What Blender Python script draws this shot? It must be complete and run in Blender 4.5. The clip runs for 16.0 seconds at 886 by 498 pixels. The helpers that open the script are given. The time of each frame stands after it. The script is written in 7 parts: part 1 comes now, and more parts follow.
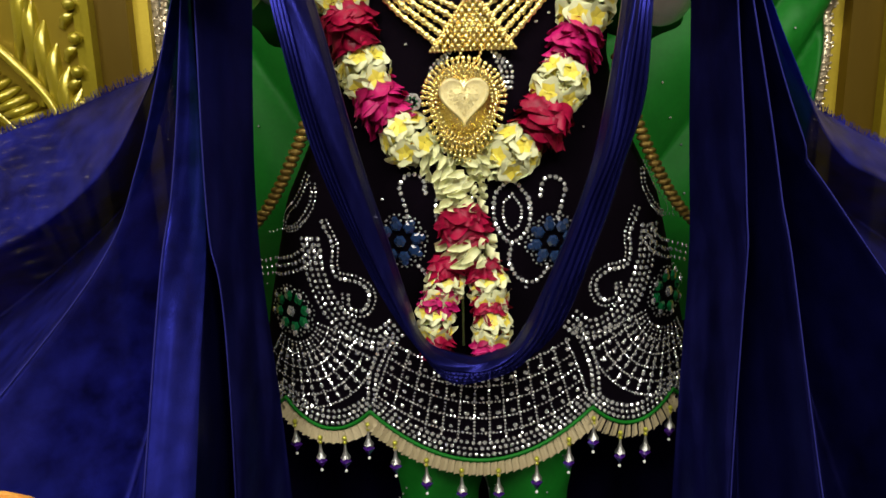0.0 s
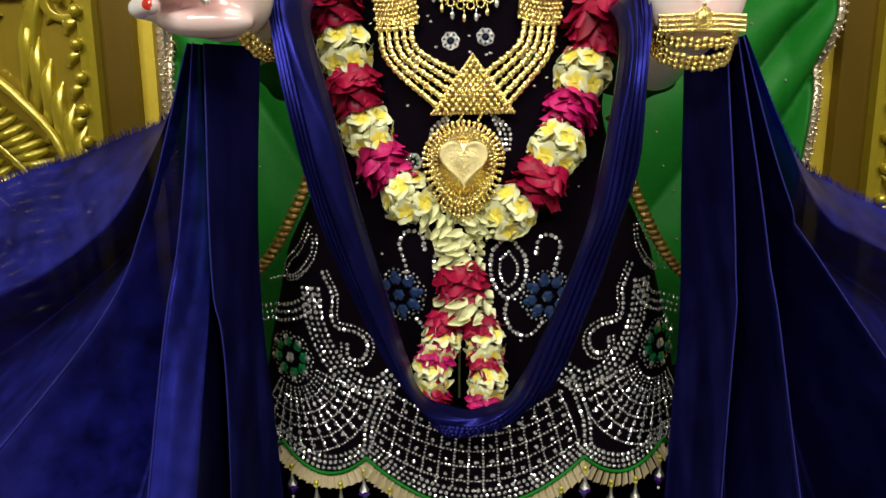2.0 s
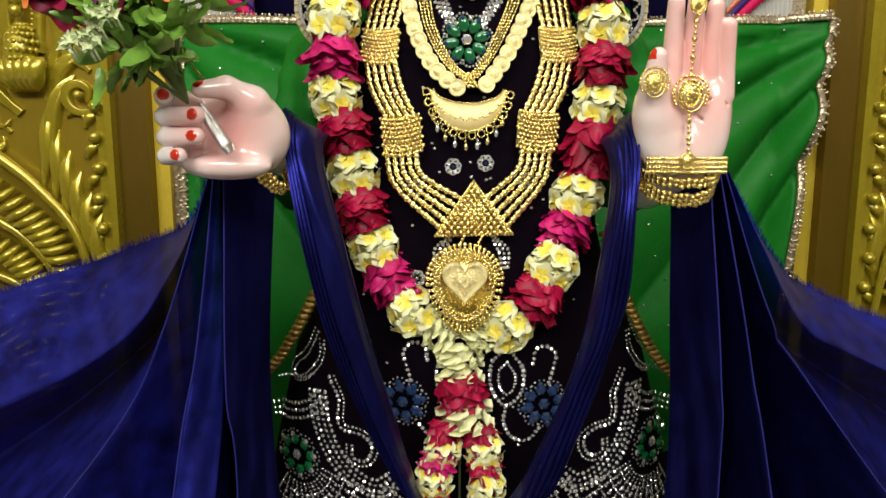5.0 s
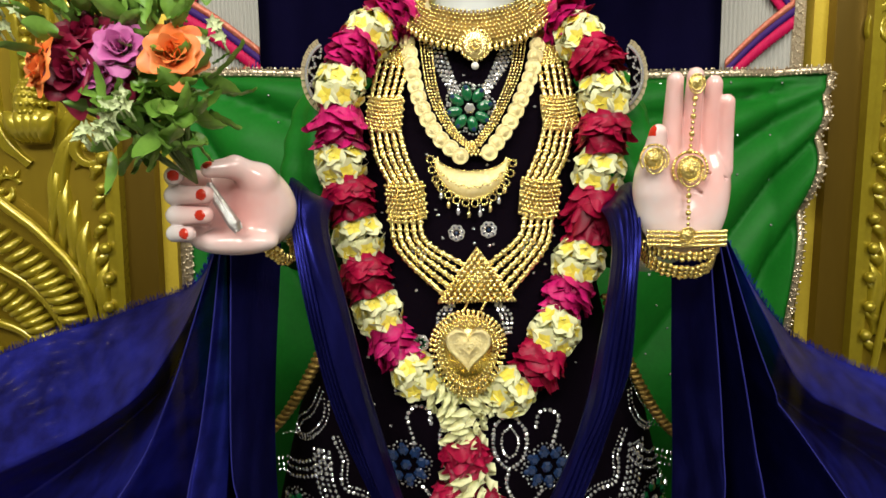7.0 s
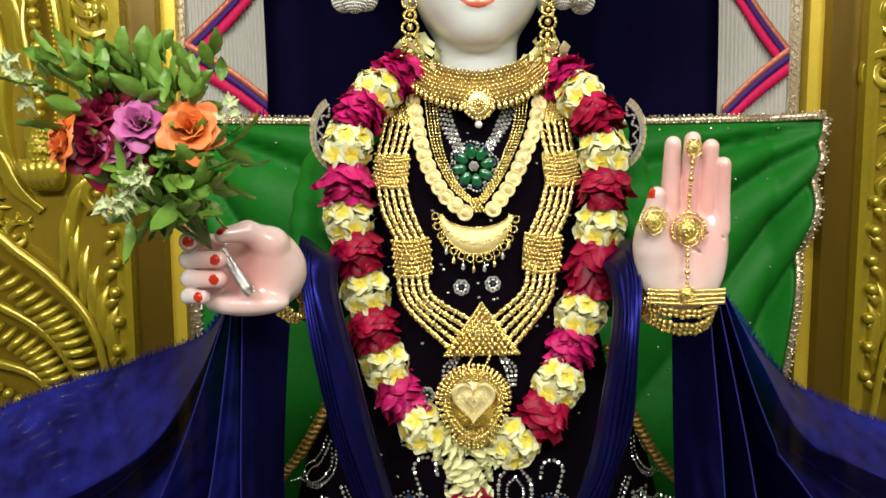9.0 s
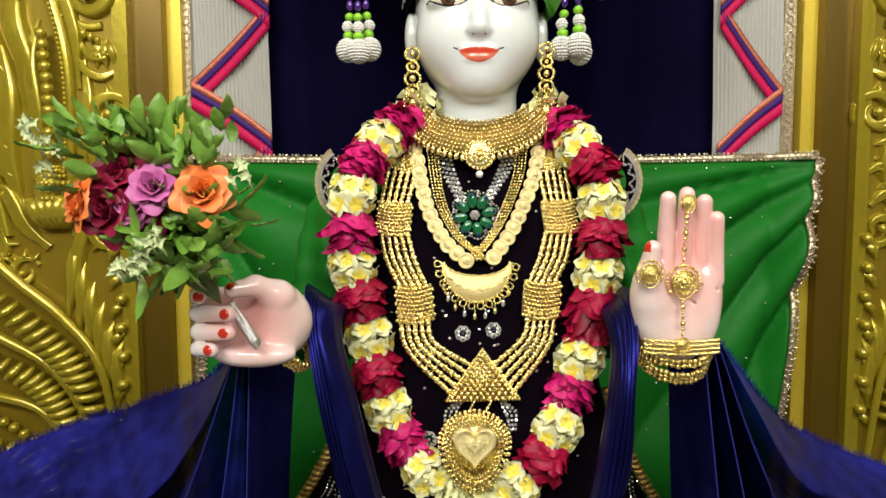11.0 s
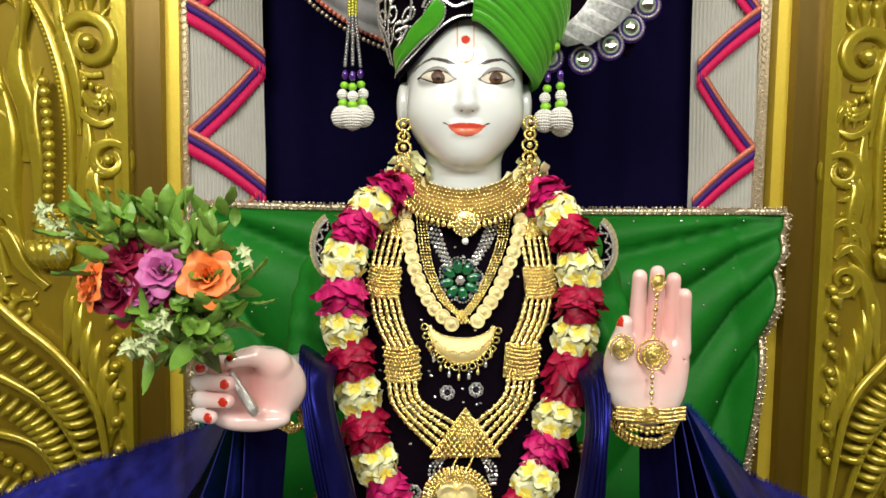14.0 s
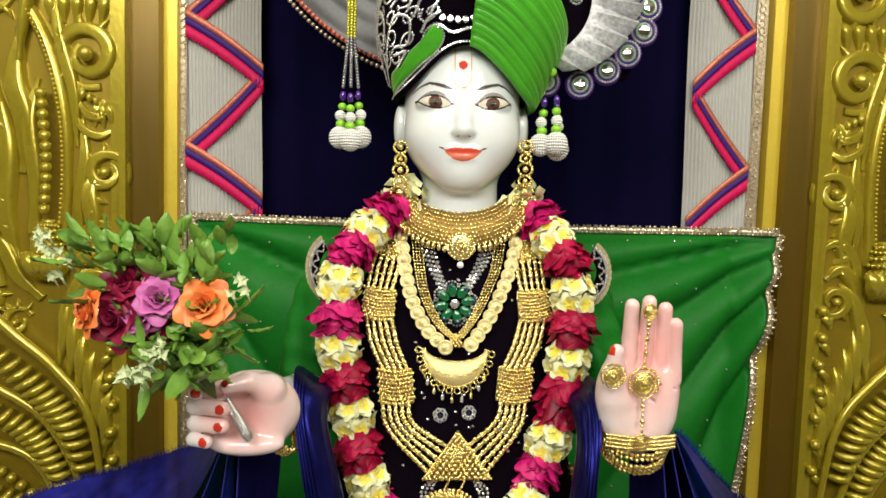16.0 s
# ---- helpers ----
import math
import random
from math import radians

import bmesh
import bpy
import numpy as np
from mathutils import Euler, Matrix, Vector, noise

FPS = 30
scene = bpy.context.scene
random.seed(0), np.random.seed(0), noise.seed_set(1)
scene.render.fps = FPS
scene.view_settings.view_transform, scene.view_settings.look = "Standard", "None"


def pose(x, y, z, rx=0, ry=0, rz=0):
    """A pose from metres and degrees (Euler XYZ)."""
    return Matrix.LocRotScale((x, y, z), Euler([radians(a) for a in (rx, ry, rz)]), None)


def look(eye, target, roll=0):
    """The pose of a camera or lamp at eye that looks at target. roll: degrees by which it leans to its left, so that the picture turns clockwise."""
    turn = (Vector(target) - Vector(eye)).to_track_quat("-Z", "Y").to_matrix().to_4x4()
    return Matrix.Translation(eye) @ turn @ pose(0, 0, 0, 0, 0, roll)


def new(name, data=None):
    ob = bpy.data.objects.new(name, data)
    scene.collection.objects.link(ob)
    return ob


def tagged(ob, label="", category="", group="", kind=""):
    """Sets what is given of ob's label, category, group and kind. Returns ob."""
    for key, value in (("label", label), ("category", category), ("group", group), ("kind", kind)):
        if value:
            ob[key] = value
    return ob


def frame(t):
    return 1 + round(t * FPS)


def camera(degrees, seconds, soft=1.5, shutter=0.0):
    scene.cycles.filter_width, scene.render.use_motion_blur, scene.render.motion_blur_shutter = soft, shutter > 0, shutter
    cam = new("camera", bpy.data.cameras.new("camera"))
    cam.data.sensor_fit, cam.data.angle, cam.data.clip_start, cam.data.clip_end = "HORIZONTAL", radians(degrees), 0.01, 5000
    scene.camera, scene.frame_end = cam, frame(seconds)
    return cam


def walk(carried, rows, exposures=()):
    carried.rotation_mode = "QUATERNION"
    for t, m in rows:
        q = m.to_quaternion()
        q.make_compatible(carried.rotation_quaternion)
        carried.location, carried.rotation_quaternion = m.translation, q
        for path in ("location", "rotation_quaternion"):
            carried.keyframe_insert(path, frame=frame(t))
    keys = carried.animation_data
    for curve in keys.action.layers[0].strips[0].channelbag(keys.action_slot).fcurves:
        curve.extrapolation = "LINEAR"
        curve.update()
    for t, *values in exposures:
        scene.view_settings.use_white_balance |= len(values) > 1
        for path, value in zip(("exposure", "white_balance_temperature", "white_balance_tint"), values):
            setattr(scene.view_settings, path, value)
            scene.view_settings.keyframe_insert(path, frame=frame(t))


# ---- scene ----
cam = camera(65.2, 16.0, soft=1.6)
METRES, EYE, TILT, LEAN, TURN = 0.44, 1.395, -12.0, 1.3, 0.0
ROWS = [
    (0.0, 0.0, 0.0, 0.0, -0.0, 0.0, 0.0),
    (0.5, 0.0006, -0.0119, 0.0302, -0.07, -0.15, -0.45),
    (1.0, -0.0024, -0.0206, 0.0582, -0.17, 0.03, -0.68),
    (1.5, -0.0068, -0.03, 0.0783, -0.32, 0.56, -0.78),
    (2.0, -0.0115, -0.0469, 0.1086, -0.51, 0.98, -0.92),
    (2.5, -0.0095, -0.0671, 0.1476, -0.52, 1.19, -1.06),
    (3.0, -0.0112, -0.0881, 0.1854, -0.58, 1.73, -0.94),
    (3.5, -0.0126, -0.1127, 0.2169, -0.69, 2.23, -0.93),
    (4.0, -0.0149, -0.1364, 0.2544, -0.74, 2.59, -1.01),
    (4.5, -0.0199, -0.1516, 0.2815, -0.77, 3.14, -1.17),
    (5.0, -0.0281, -0.1573, 0.3208, -0.71, 3.47, -1.24),
    (7.5, -0.0389, -0.201, 0.474, -0.54, 5.23, -1.2),
    (8.0, -0.0429, -0.2147, 0.4995, -0.54, 5.62, -1.14),
    (8.5, -0.0458, -0.2298, 0.5165, -0.52, 6.07, -1.11),
    (9.0, -0.0489, -0.2455, 0.5367, -0.43, 6.44, -1.02),
    (11.5, -0.0622, -0.3227, 0.6469, -0.6, 8.04, -1.08),
    (12.0, -0.0648, -0.3457, 0.6724, -0.87, 8.44, -1.28),
    (12.5, -0.0622, -0.3745, 0.7003, -1.05, 8.34, -1.41),
    (13.0, -0.0656, -0.4042, 0.7355, -1.37, 8.04, -1.5),
    (13.5, -0.0676, -0.4313, 0.758, -1.64, 8.0, -1.6),
    (14.0, -0.0702, -0.4446, 0.7823, -1.84, 7.91, -1.75),
    (14.5, -0.0682, -0.4532, 0.8034, -1.85, 7.78, -1.82),
    (15.0, -0.0681, -0.462, 0.8221, -1.97, 7.9, -2.11),
    (15.5, -0.0715, -0.467, 0.835, -2.18, 7.97, -2.3),
    (16.0, -0.075, -0.4714, 0.8553, -2.38, 7.78, -2.5),
]
walk(cam, [(t, pose(0, 0, EYE, TILT, LEAN, TURN) @ pose(METRES * x, METRES * y, METRES * z, 90 + pitch, roll, yaw)) for t, x, y, z, yaw, pitch, roll in ROWS])

# ---------------------------------------------------------------- light
world = bpy.data.worlds.new("world")
scene.world = world
world.use_nodes = True
world.node_tree.nodes["Background"].inputs[0].default_value = (1.0, 0.93, 0.82, 1)
world.node_tree.nodes["Background"].inputs[1].default_value = 0.3


def area_lamp(name, eye, target, sx, sy, watts, colour):
    data = bpy.data.lights.new(name, "AREA")
    data.shape, data.size, data.size_y, data.energy, data.color = "RECTANGLE", sx, sy, watts, colour
    ob = new(name, data)
    ob.matrix_world = look(eye, target)
    return tagged(ob, "white ceiling light panel above the hall", "ceiling light")


area_lamp("ceiling_light", (-0.85, -1.25, 2.95), (-0.25, 0.75, 1.5), 1.3, 0.6, 49, (0.98, 0.965, 0.87))
area_lamp("ceiling_light", (0.90, -1.25, 2.95), (0.25, 0.75, 1.5), 1.3, 0.6, 42, (0.98, 0.965, 0.87))
area_lamp("ceiling_light", (0.0, 0.35, 3.0), (0.0, 0.75, 1.6), 1.3, 0.25, 10, (1.0, 0.93, 0.82))


# ---------------------------------------------------------------- materials
def mat(name, colour, rough=0.5, metal=0.0, colour2=None, scale=30.0, amount=0.5, bump=0.0, bump_scale=200.0,
        sheen=0.0, coat=0.0, subsurf=0.0, trans=0.0, island=0.0, stretch=(1, 1, 1), spec=0.5, wave=None):
    """A principled material with two scales of variation and a fine relief."""
    m = bpy.data.materials.new(name)
    m.use_nodes = True
    nt = m.node_tree
    b = nt.nodes["Principled BSDF"]
    tc = nt.nodes.new("ShaderNodeTexCoord")
    mp = nt.nodes.new("ShaderNodeMapping")
    mp.inputs["Scale"].default_value = stretch
    nt.links.new(tc.outputs["Object"], mp.inputs[0])
    c2 = colour2 or tuple(c * 0.65 for c in colour)
    n1 = nt.nodes.new("ShaderNodeTexNoise")
    n1.inputs["Scale"].default_value, n1.inputs["Detail"].default_value = scale, 5
    nt.links.new(mp.outputs[0], n1.inputs[0])
    n2 = nt.nodes.new("ShaderNodeTexNoise")
    n2.inputs["Scale"].default_value, n2.inputs["Detail"].default_value = scale * 9, 3
    nt.links.new(mp.outputs[0], n2.inputs[0])
    add = nt.nodes.new("ShaderNodeMath")
    add.operation = "MULTIPLY_ADD"
    add.inputs[1].default_value = 0.45
    nt.links.new(n2.outputs[0], add.inputs[0])
    sc = nt.nodes.new("ShaderNodeMath")
    sc.operation = "MULTIPLY"
    sc.inputs[1].default_value = 0.6
    nt.links.new(n1.outputs[0], sc.inputs[0])
    nt.links.new(sc.outputs[0], add.inputs[2])
    last = add.outputs[0]
    if island:
        geo = nt.nodes.new("ShaderNodeNewGeometry")
        ad2 = nt.nodes.new("ShaderNodeMath")
        ad2.operation = "MULTIPLY_ADD"
        ad2.inputs[1].default_value = island
        nt.links.new(geo.outputs["Random Per Island"], ad2.inputs[0])
        nt.links.new(last, ad2.inputs[2])
        last = ad2.outputs[0]
    ramp = nt.nodes.new("ShaderNodeMapRange")
    ramp.inputs[1].default_value, ramp.inputs[2].default_value = 0.3, 0.75 + island
    ramp.inputs[3].default_value, ramp.inputs[4].default_value = 0.5 - amount / 2, 0.5 + amount / 2
    nt.links.new(last, ramp.inputs[0])
    mix = nt.nodes.new("ShaderNodeMix")
    mix.data_type = "RGBA"
    mix.inputs[6].default_value, mix.inputs[7].default_value = (*c2, 1), (*colour, 1)
    nt.links.new(ramp.outputs[0], mix.inputs[0])
    nt.links.new(mix.outputs[2], b.inputs["Base Color"])
    b.inputs["Roughness"].default_value, b.inputs["Metallic"].default_value = rough, metal
    b.inputs["Sheen Weight"].default_value, b.inputs["Coat Weight"].default_value = sheen, coat
    b.inputs["Coat Roughness"].default_value = 0.08
    b.inputs["Specular IOR Level"].default_value = spec
    if sheen:
        b.inputs["Sheen Tint"].default_value = (*[min(1, c * 6 + 0.1) for c in colour], 1)
        b.inputs["Sheen Roughness"].default_value = 0.35
    if subsurf:
        b.inputs["Subsurface Weight"].default_value = subsurf
        b.inputs["Subsurface Radius"].default_value = (0.012, 0.009, 0.007)
        b.inputs["Subsurface Scale"].default_value = 0.5
    if trans:
        b.inputs["Alpha"].default_value = 1 - trans
    if bump:
        bp = nt.nodes.new("ShaderNodeBump")
        bp.inputs["Strength"].default_value, bp.inputs["Distance"].default_value = bump, 0.002
        if wave:
            w = nt.nodes.new("ShaderNodeTexWave")
            w.inputs["Scale"].default_value, w.inputs["Distortion"].default_value = wave, 0.4
            nt.links.new(tc.outputs["Object"], w.inputs[0])
            nt.links.new(w.outputs[1], bp.inputs["Height"])
        else:
            n3 = nt.nodes.new("ShaderNodeTexNoise")
            n3.inputs["Scale"].default_value, n3.inputs["Detail"].default_value = bump_scale, 4
            nt.links.new(mp.outputs[0], n3.inputs[0])
            nt.links.new(n3.outputs[0], bp.inputs["Height"])
        nt.links.new(bp.outputs[0], b.inputs["Normal"])
    return m


M = {
    "plaster": mat("cream_plaster", (0.62, 0.56, 0.45), 0.8, bump=0.2),
    "stone": mat("white_marble_floor", (0.6, 0.57, 0.52), 0.3, scale=4),
    "carve": mat("gold_painted_carving", (0.48, 0.395, 0.026), 0.27, 0.5, (0.30, 0.22, 0.013), scale=14, bump=0.25, bump_scale=90, coat=0.7),
    # the carving's gold made darker, as the shade between the relief
    "carve_shaded": mat("shaded_gold_paint", (0.34, 0.245, 0.016), 0.36, 0.5, (0.23, 0.150, 0.010), scale=6, bump=0.15, bump_scale=60, stretch=(1, 1, 0.15)),
    # brownish gold of the flat moulding, darkened for the shade on it
    "shaded_brown_gold": mat("shaded_brown_gold_paint", (0.17, 0.105, 0.010), 0.32, 0.5, (0.11, 0.065, 0.006), scale=6, bump=0.15, bump_scale=60, stretch=(1, 1, 0.15)),
    "gold_strip": mat("bright_gold_paint", (0.72, 0.55, 0.06), 0.35, 0.35, (0.55, 0.38, 0.03), scale=20, bump=0.2),
    "gold": mat("polished_gold", (1.0, 0.87, 0.42), 0.22, 1.0, (0.88, 0.69, 0.24), scale=60, island=0.4, bump=0.3, bump_scale=900),
    "gold_dark": mat("antique_gold", (0.97, 0.81, 0.35), 0.26, 1.0, (0.72, 0.55, 0.16), scale=80, island=0.4, bump=0.4, bump_scale=700),
    "gold_pale": mat("pale_stamped_gold", (0.97, 0.87, 0.50), 0.32, 0.7, (0.84, 0.68, 0.28), scale=300, amount=0.8, bump=0.8, bump_scale=700),
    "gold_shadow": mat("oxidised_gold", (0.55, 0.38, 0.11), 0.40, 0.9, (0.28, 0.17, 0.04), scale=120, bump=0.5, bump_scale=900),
    "silver": mat("silver_thread", (0.75, 0.74, 0.72), 0.3, 0.9, (0.4, 0.39, 0.38), scale=120, island=0.5, bump=0.4, bump_scale=800),
    "crystal": mat("clear_rhinestone", (0.97, 0.97, 0.97), 0.16, 0.75, (0.50, 0.50, 0.52), scale=300, island=0.9),
    "sequin": mat("champagne_sequins", (0.72, 0.62, 0.45), 0.3, 0.7, (0.30, 0.22, 0.13), scale=150, amount=1, island=0.8),
    "navy": mat("navy_velvet_curtain", (0.0045, 0.003, 0.028), 0.9, 0, (0.002, 0.0015, 0.013), scale=5, spec=0.05, bump=0.2),
    "grey": mat("grey_pleated_cotton", (0.46, 0.45, 0.41), 0.8, 0, (0.36, 0.35, 0.32), scale=8, bump=0.2, sheen=0.1),
    "grey_dark": mat("smoke_grey_pleated_cotton", (0.20, 0.20, 0.20), 0.8, 0, (0.10, 0.10, 0.105), scale=12, bump=0.2),
    "glitter": mat("silver_glitter_cloth", (0.80, 0.80, 0.80), 0.35, 0.35, (0.34, 0.34, 0.35), scale=160, amount=1.6, bump=0.6, bump_scale=900),
    "pink": mat("pink_ribbon", (0.66, 0.010, 0.10), 0.55, 0, (0.45, 0.005, 0.07), scale=60, spec=0.2, bump=0.3),
    "purple": mat("purple_ribbon", (0.055, 0.014, 0.17), 0.55, 0, scale=60, spec=0.2, bump=0.3),
    "orange_rib": mat("orange_glitter_ribbon", (0.40, 0.012, 0.02), 0.4, 0.3, (0.55, 0.26, 0.14), scale=260, amount=1, bump=0.5),
    "green": mat("green_satin", (0.008, 0.185, 0.014), 0.55, 0, (0.004, 0.10, 0.008), scale=18, spec=0.2, bump=0.12, bump_scale=60),
    "green_t": mat("bright_green_silk", (0.085, 0.45, 0.020), 0.33, 0, (0.035, 0.25, 0.01), scale=30, sheen=0.4, bump=0.25, bump_scale=160),
    # single outer layer of the voile, also coloured brighter where light falls on it
    "lit_sheer": mat("lit_single_voile", (0.032, 0.038, 0.44), 0.38, 0.70, (0.008, 0.008, 0.090), scale=3.5, spec=0.05, bump=0.25, bump_scale=420, trans=0.03, amount=1.7),
    "voile": mat("navy_blue_voile", (0.016, 0.017, 0.155), 0.34, 0.82, (0.0045, 0.0045, 0.042), scale=5, spec=0.05, bump=0.18, bump_scale=420, amount=1.3, stretch=(1, 1, 0.35)),
    # paler blue of the voile: the highlight along its folds, put into colour
    "edge_highlight": mat("voile_fold_highlight", (0.035, 0.037, 0.27), 0.7, 0, (0.012, 0.012, 0.11), scale=9, spec=0.1),
    "velvet": mat("black_plum_velvet", (0.0032, 0.0010, 0.0042), 0.9, 0, (0.0015, 0.0006, 0.002), scale=30, spec=0.05, bump=0.2),
    "cream_frill": mat("cream_pleated_ribbon", (0.50, 0.42, 0.26), 0.55, 0, (0.36, 0.28, 0.15), scale=60, island=0.3, sheen=0.3),
    "marble": mat("polished_white_marble", (0.70, 0.72, 0.71), 0.13, 0, (0.66, 0.685, 0.675), scale=9, subsurf=0.08, coat=0.4),
    "red": mat("red_enamel", (0.62, 0.03, 0.012), 0.15, 0, scale=80, coat=0.5),
    "lip": mat("coral_red_paint", (0.72, 0.085, 0.045), 0.2, 0, (0.62, 0.05, 0.03), scale=80, coat=0.3),
    "lip2": mat("light_coral_paint", (0.82, 0.20, 0.11), 0.2, 0, scale=80, coat=0.3, amount=0.2),
    "tilak": mat("ochre_paint", (0.68, 0.27, 0.02), 0.3, 0, scale=80),
    "dark": mat("black_paint", (0.02, 0.013, 0.012), 0.25, 0, scale=80),
    "brow": mat("grey_brown_paint", (0.06, 0.04, 0.04), 0.3, 0, scale=80),
    "lid": mat("grey_lid_paint", (0.30, 0.27, 0.26), 0.25, 0, scale=80),
    "iris": mat("brown_iris", (0.11, 0.045, 0.020), 0.45, 0, (0.05, 0.02, 0.01), scale=300, spec=0.25),
    "sclera": mat("ivory_paint", (0.66, 0.59, 0.47), 0.5, 0, scale=80, spec=0.25, amount=0.2),
    "rose": mat("crimson_rose_petal", (0.46, 0.004, 0.055), 0.42, 0, (0.10, 0.0008, 0.008), scale=25, island=0.8, amount=1.1, spec=0.25, bump=0.2),
    "rose_p": mat("magenta_rose_petal", (0.66, 0.014, 0.19), 0.42, 0, (0.18, 0.0015, 0.025), scale=25, island=0.8, amount=1.1, spec=0.25, bump=0.2),
    "rose_d": mat("dark_red_rose_petal", (0.34, 0.004, 0.050), 0.5, 0, (0.09, 0.001, 0.012), scale=25, island=0.6, amount=1.0, sheen=0.2),
    "rose_l": mat("lilac_rose_petal", (0.64, 0.18, 0.46), 0.5, 0, (0.40, 0.05, 0.24), scale=25, island=0.6, amount=1.0, sheen=0.2),
    "rose_o": mat("orange_rose_petal", (0.92, 0.17, 0.012), 0.45, 0, (0.88, 0.30, 0.10), scale=30, island=0.6, amount=1.0, sheen=0.2),
    "plum": mat("cream_petal", (0.80, 0.79, 0.52), 0.5, 0, (0.72, 0.72, 0.36), scale=60, island=0.3, subsurf=0.1),
    "plum_y": mat("yellow_petal_heart", (0.86, 0.66, 0.03), 0.45, 0, (0.86, 0.77, 0.16), scale=60, island=0.3),
    "leaf": mat("green_leaf", (0.23, 0.40, 0.055), 0.38, 0, (0.06, 0.17, 0.025), scale=30, island=0.8, amount=1.0, bump=0.2),
    "stem": mat("pale_green_stem", (0.16, 0.22, 0.06), 0.5, 0, scale=60),
    "white_fl": mat("white_petal", (0.62, 0.66, 0.42), 0.5, 0, (0.40, 0.50, 0.20), scale=60, island=0.4),
    "emerald": mat("emerald_glass", (0.010, 0.16, 0.05), 0.08, 0, (0.003, 0.06, 0.02), scale=200, coat=1.0),
    "bluegem": mat("blue_glass", (0.020, 0.050, 0.15), 0.06, 0.0, (0.008, 0.018, 0.05), scale=200, coat=1.0),
    "amethyst": mat("purple_glass", (0.10, 0.02, 0.32), 0.06, 0.2, (0.03, 0.006, 0.12), scale=200, coat=1.0),
    "pearl": mat("white_pearl_bead", (0.90, 0.88, 0.85), 0.3, 0, (0.80, 0.78, 0.74), scale=200, coat=0.5),
    "lime": mat("lime_green_bead", (0.28, 0.62, 0.03), 0.35, 0, (0.2, 0.5, 0.02), scale=90),
    "yellow_bead": mat("yellow_gold_bead", (0.62, 0.58, 0.08), 0.3, 0.5, (0.4, 0.4, 0.03), scale=90, island=0.5),
    "black_bead": mat("black_silver_bead", (0.06, 0.06, 0.07), 0.2, 0.5, (0.5, 0.5, 0.5), scale=200, island=1.0),
    "mirror": mat("mirror_glass", (0.85, 0.85, 0.84), 0.03, 1.0, (0.8, 0.8, 0.8), scale=5),
    "orange_silk": mat("orange_silk", (0.85, 0.22, 0.03), 0.4, 0, (0.80, 0.50, 0.10), scale=30, amount=1, sheen=0.3),
    "magenta_gem": mat("magenta_glass", (0.55, 0.01, 0.12), 0.1, 0, scale=200, coat=1.0),
}



def tint_mat(name, centre, radii):
    """White marble with a pink wash that fades out from the middle of a palm."""
    m = mat(name, (0.72, 0.72, 0.71), 0.13, 0, (0.68, 0.685, 0.675), scale=9, subsurf=0.08, coat=0.4)
    nt = m.node_tree
    b = nt.nodes["Principled BSDF"]
    old = b.inputs["Base Color"].links[0].from_socket
    tc = nt.nodes.new("ShaderNodeTexCoord")
    sub = nt.nodes.new("ShaderNodeVectorMath")
    sub.operation = "SUBTRACT"
    sub.inputs[1].default_value = centre
    nt.links.new(tc.outputs["Object"], sub.inputs[0])
    div = nt.nodes.new("ShaderNodeVectorMath")
    div.operation = "DIVIDE"
    div.inputs[1].default_value = radii
    nt.links.new(sub.outputs[0], div.inputs[0])
    ln = nt.nodes.new("ShaderNodeVectorMath")
    ln.operation = "LENGTH"
    nt.links.new(div.outputs[0], ln.inputs[0])
    noise_t = nt.nodes.new("ShaderNodeTexNoise")
    noise_t.inputs["Scale"].default_value = 45
    nt.links.new(tc.outputs["Object"], noise_t.inputs[0])
    ad = nt.nodes.new("ShaderNodeMath")
    ad.operation = "MULTIPLY_ADD"
    ad.inputs[1].default_value = 0.5
    nt.links.new(noise_t.outputs[0], ad.inputs[0])
    nt.links.new(ln.outputs["Value"], ad.inputs[2])
    mr = nt.nodes.new("ShaderNodeMapRange")
    mr.inputs[1].default_value, mr.inputs[2].default_value = 0.50, 1.50
    mr.inputs[3].default_value, mr.inputs[4].default_value = 0.85, 0.0
    nt.links.new(ad.outputs[0], mr.inputs[0])
    mx = nt.nodes.new("ShaderNodeMix")
    mx.data_type = "RGBA"
    mx.inputs[7].default_value = (0.82, 0.36, 0.33, 1)
    nt.links.new(mr.outputs[0], mx.inputs[0])
    nt.links.new(old, mx.inputs[6])
    nt.links.new(mx.outputs[2], b.inputs["Base Color"])
    return m


M["tint_right"] = tint_mat("pink_washed_marble", (0.256, 0.664, 1.632), (0.074, 0.060, 0.125))
M["tint_left"] = tint_mat("pink_washed_marble", (-0.206, 0.626, 1.563), (0.064, 0.060, 0.056))

# ---------------------------------------------------------------- mesh helpers
class Acc:
    """Gathers vertices, faces and material numbers of one mesh."""

    def __init__(self):
        self.v, self.f, self.m, self.n = [], [], [], 0

    def add(self, verts, faces, slot=0):
        verts = np.asarray(verts, float).reshape(-1, 3)
        self.v.append(verts)
        self.f.extend([tuple(int(i) + self.n for i in f) for f in faces])
        self.m.extend([slot] * len(faces))
        self.n += len(verts)
        return self

    def mesh(self, name, mats, smooth=True):
        me = bpy.data.meshes.new(name)
        me.from_pydata(np.concatenate(self.v).tolist() if self.v else [], [], self.f)
        for m in mats if isinstance(mats, (list, tuple)) else [mats]:
            me.materials.append(m)
        me.polygons.foreach_set("material_index", self.m)
        if smooth:
            me.polygons.foreach_set("use_smooth", [True] * len(self.f))
        me.update()
        return me


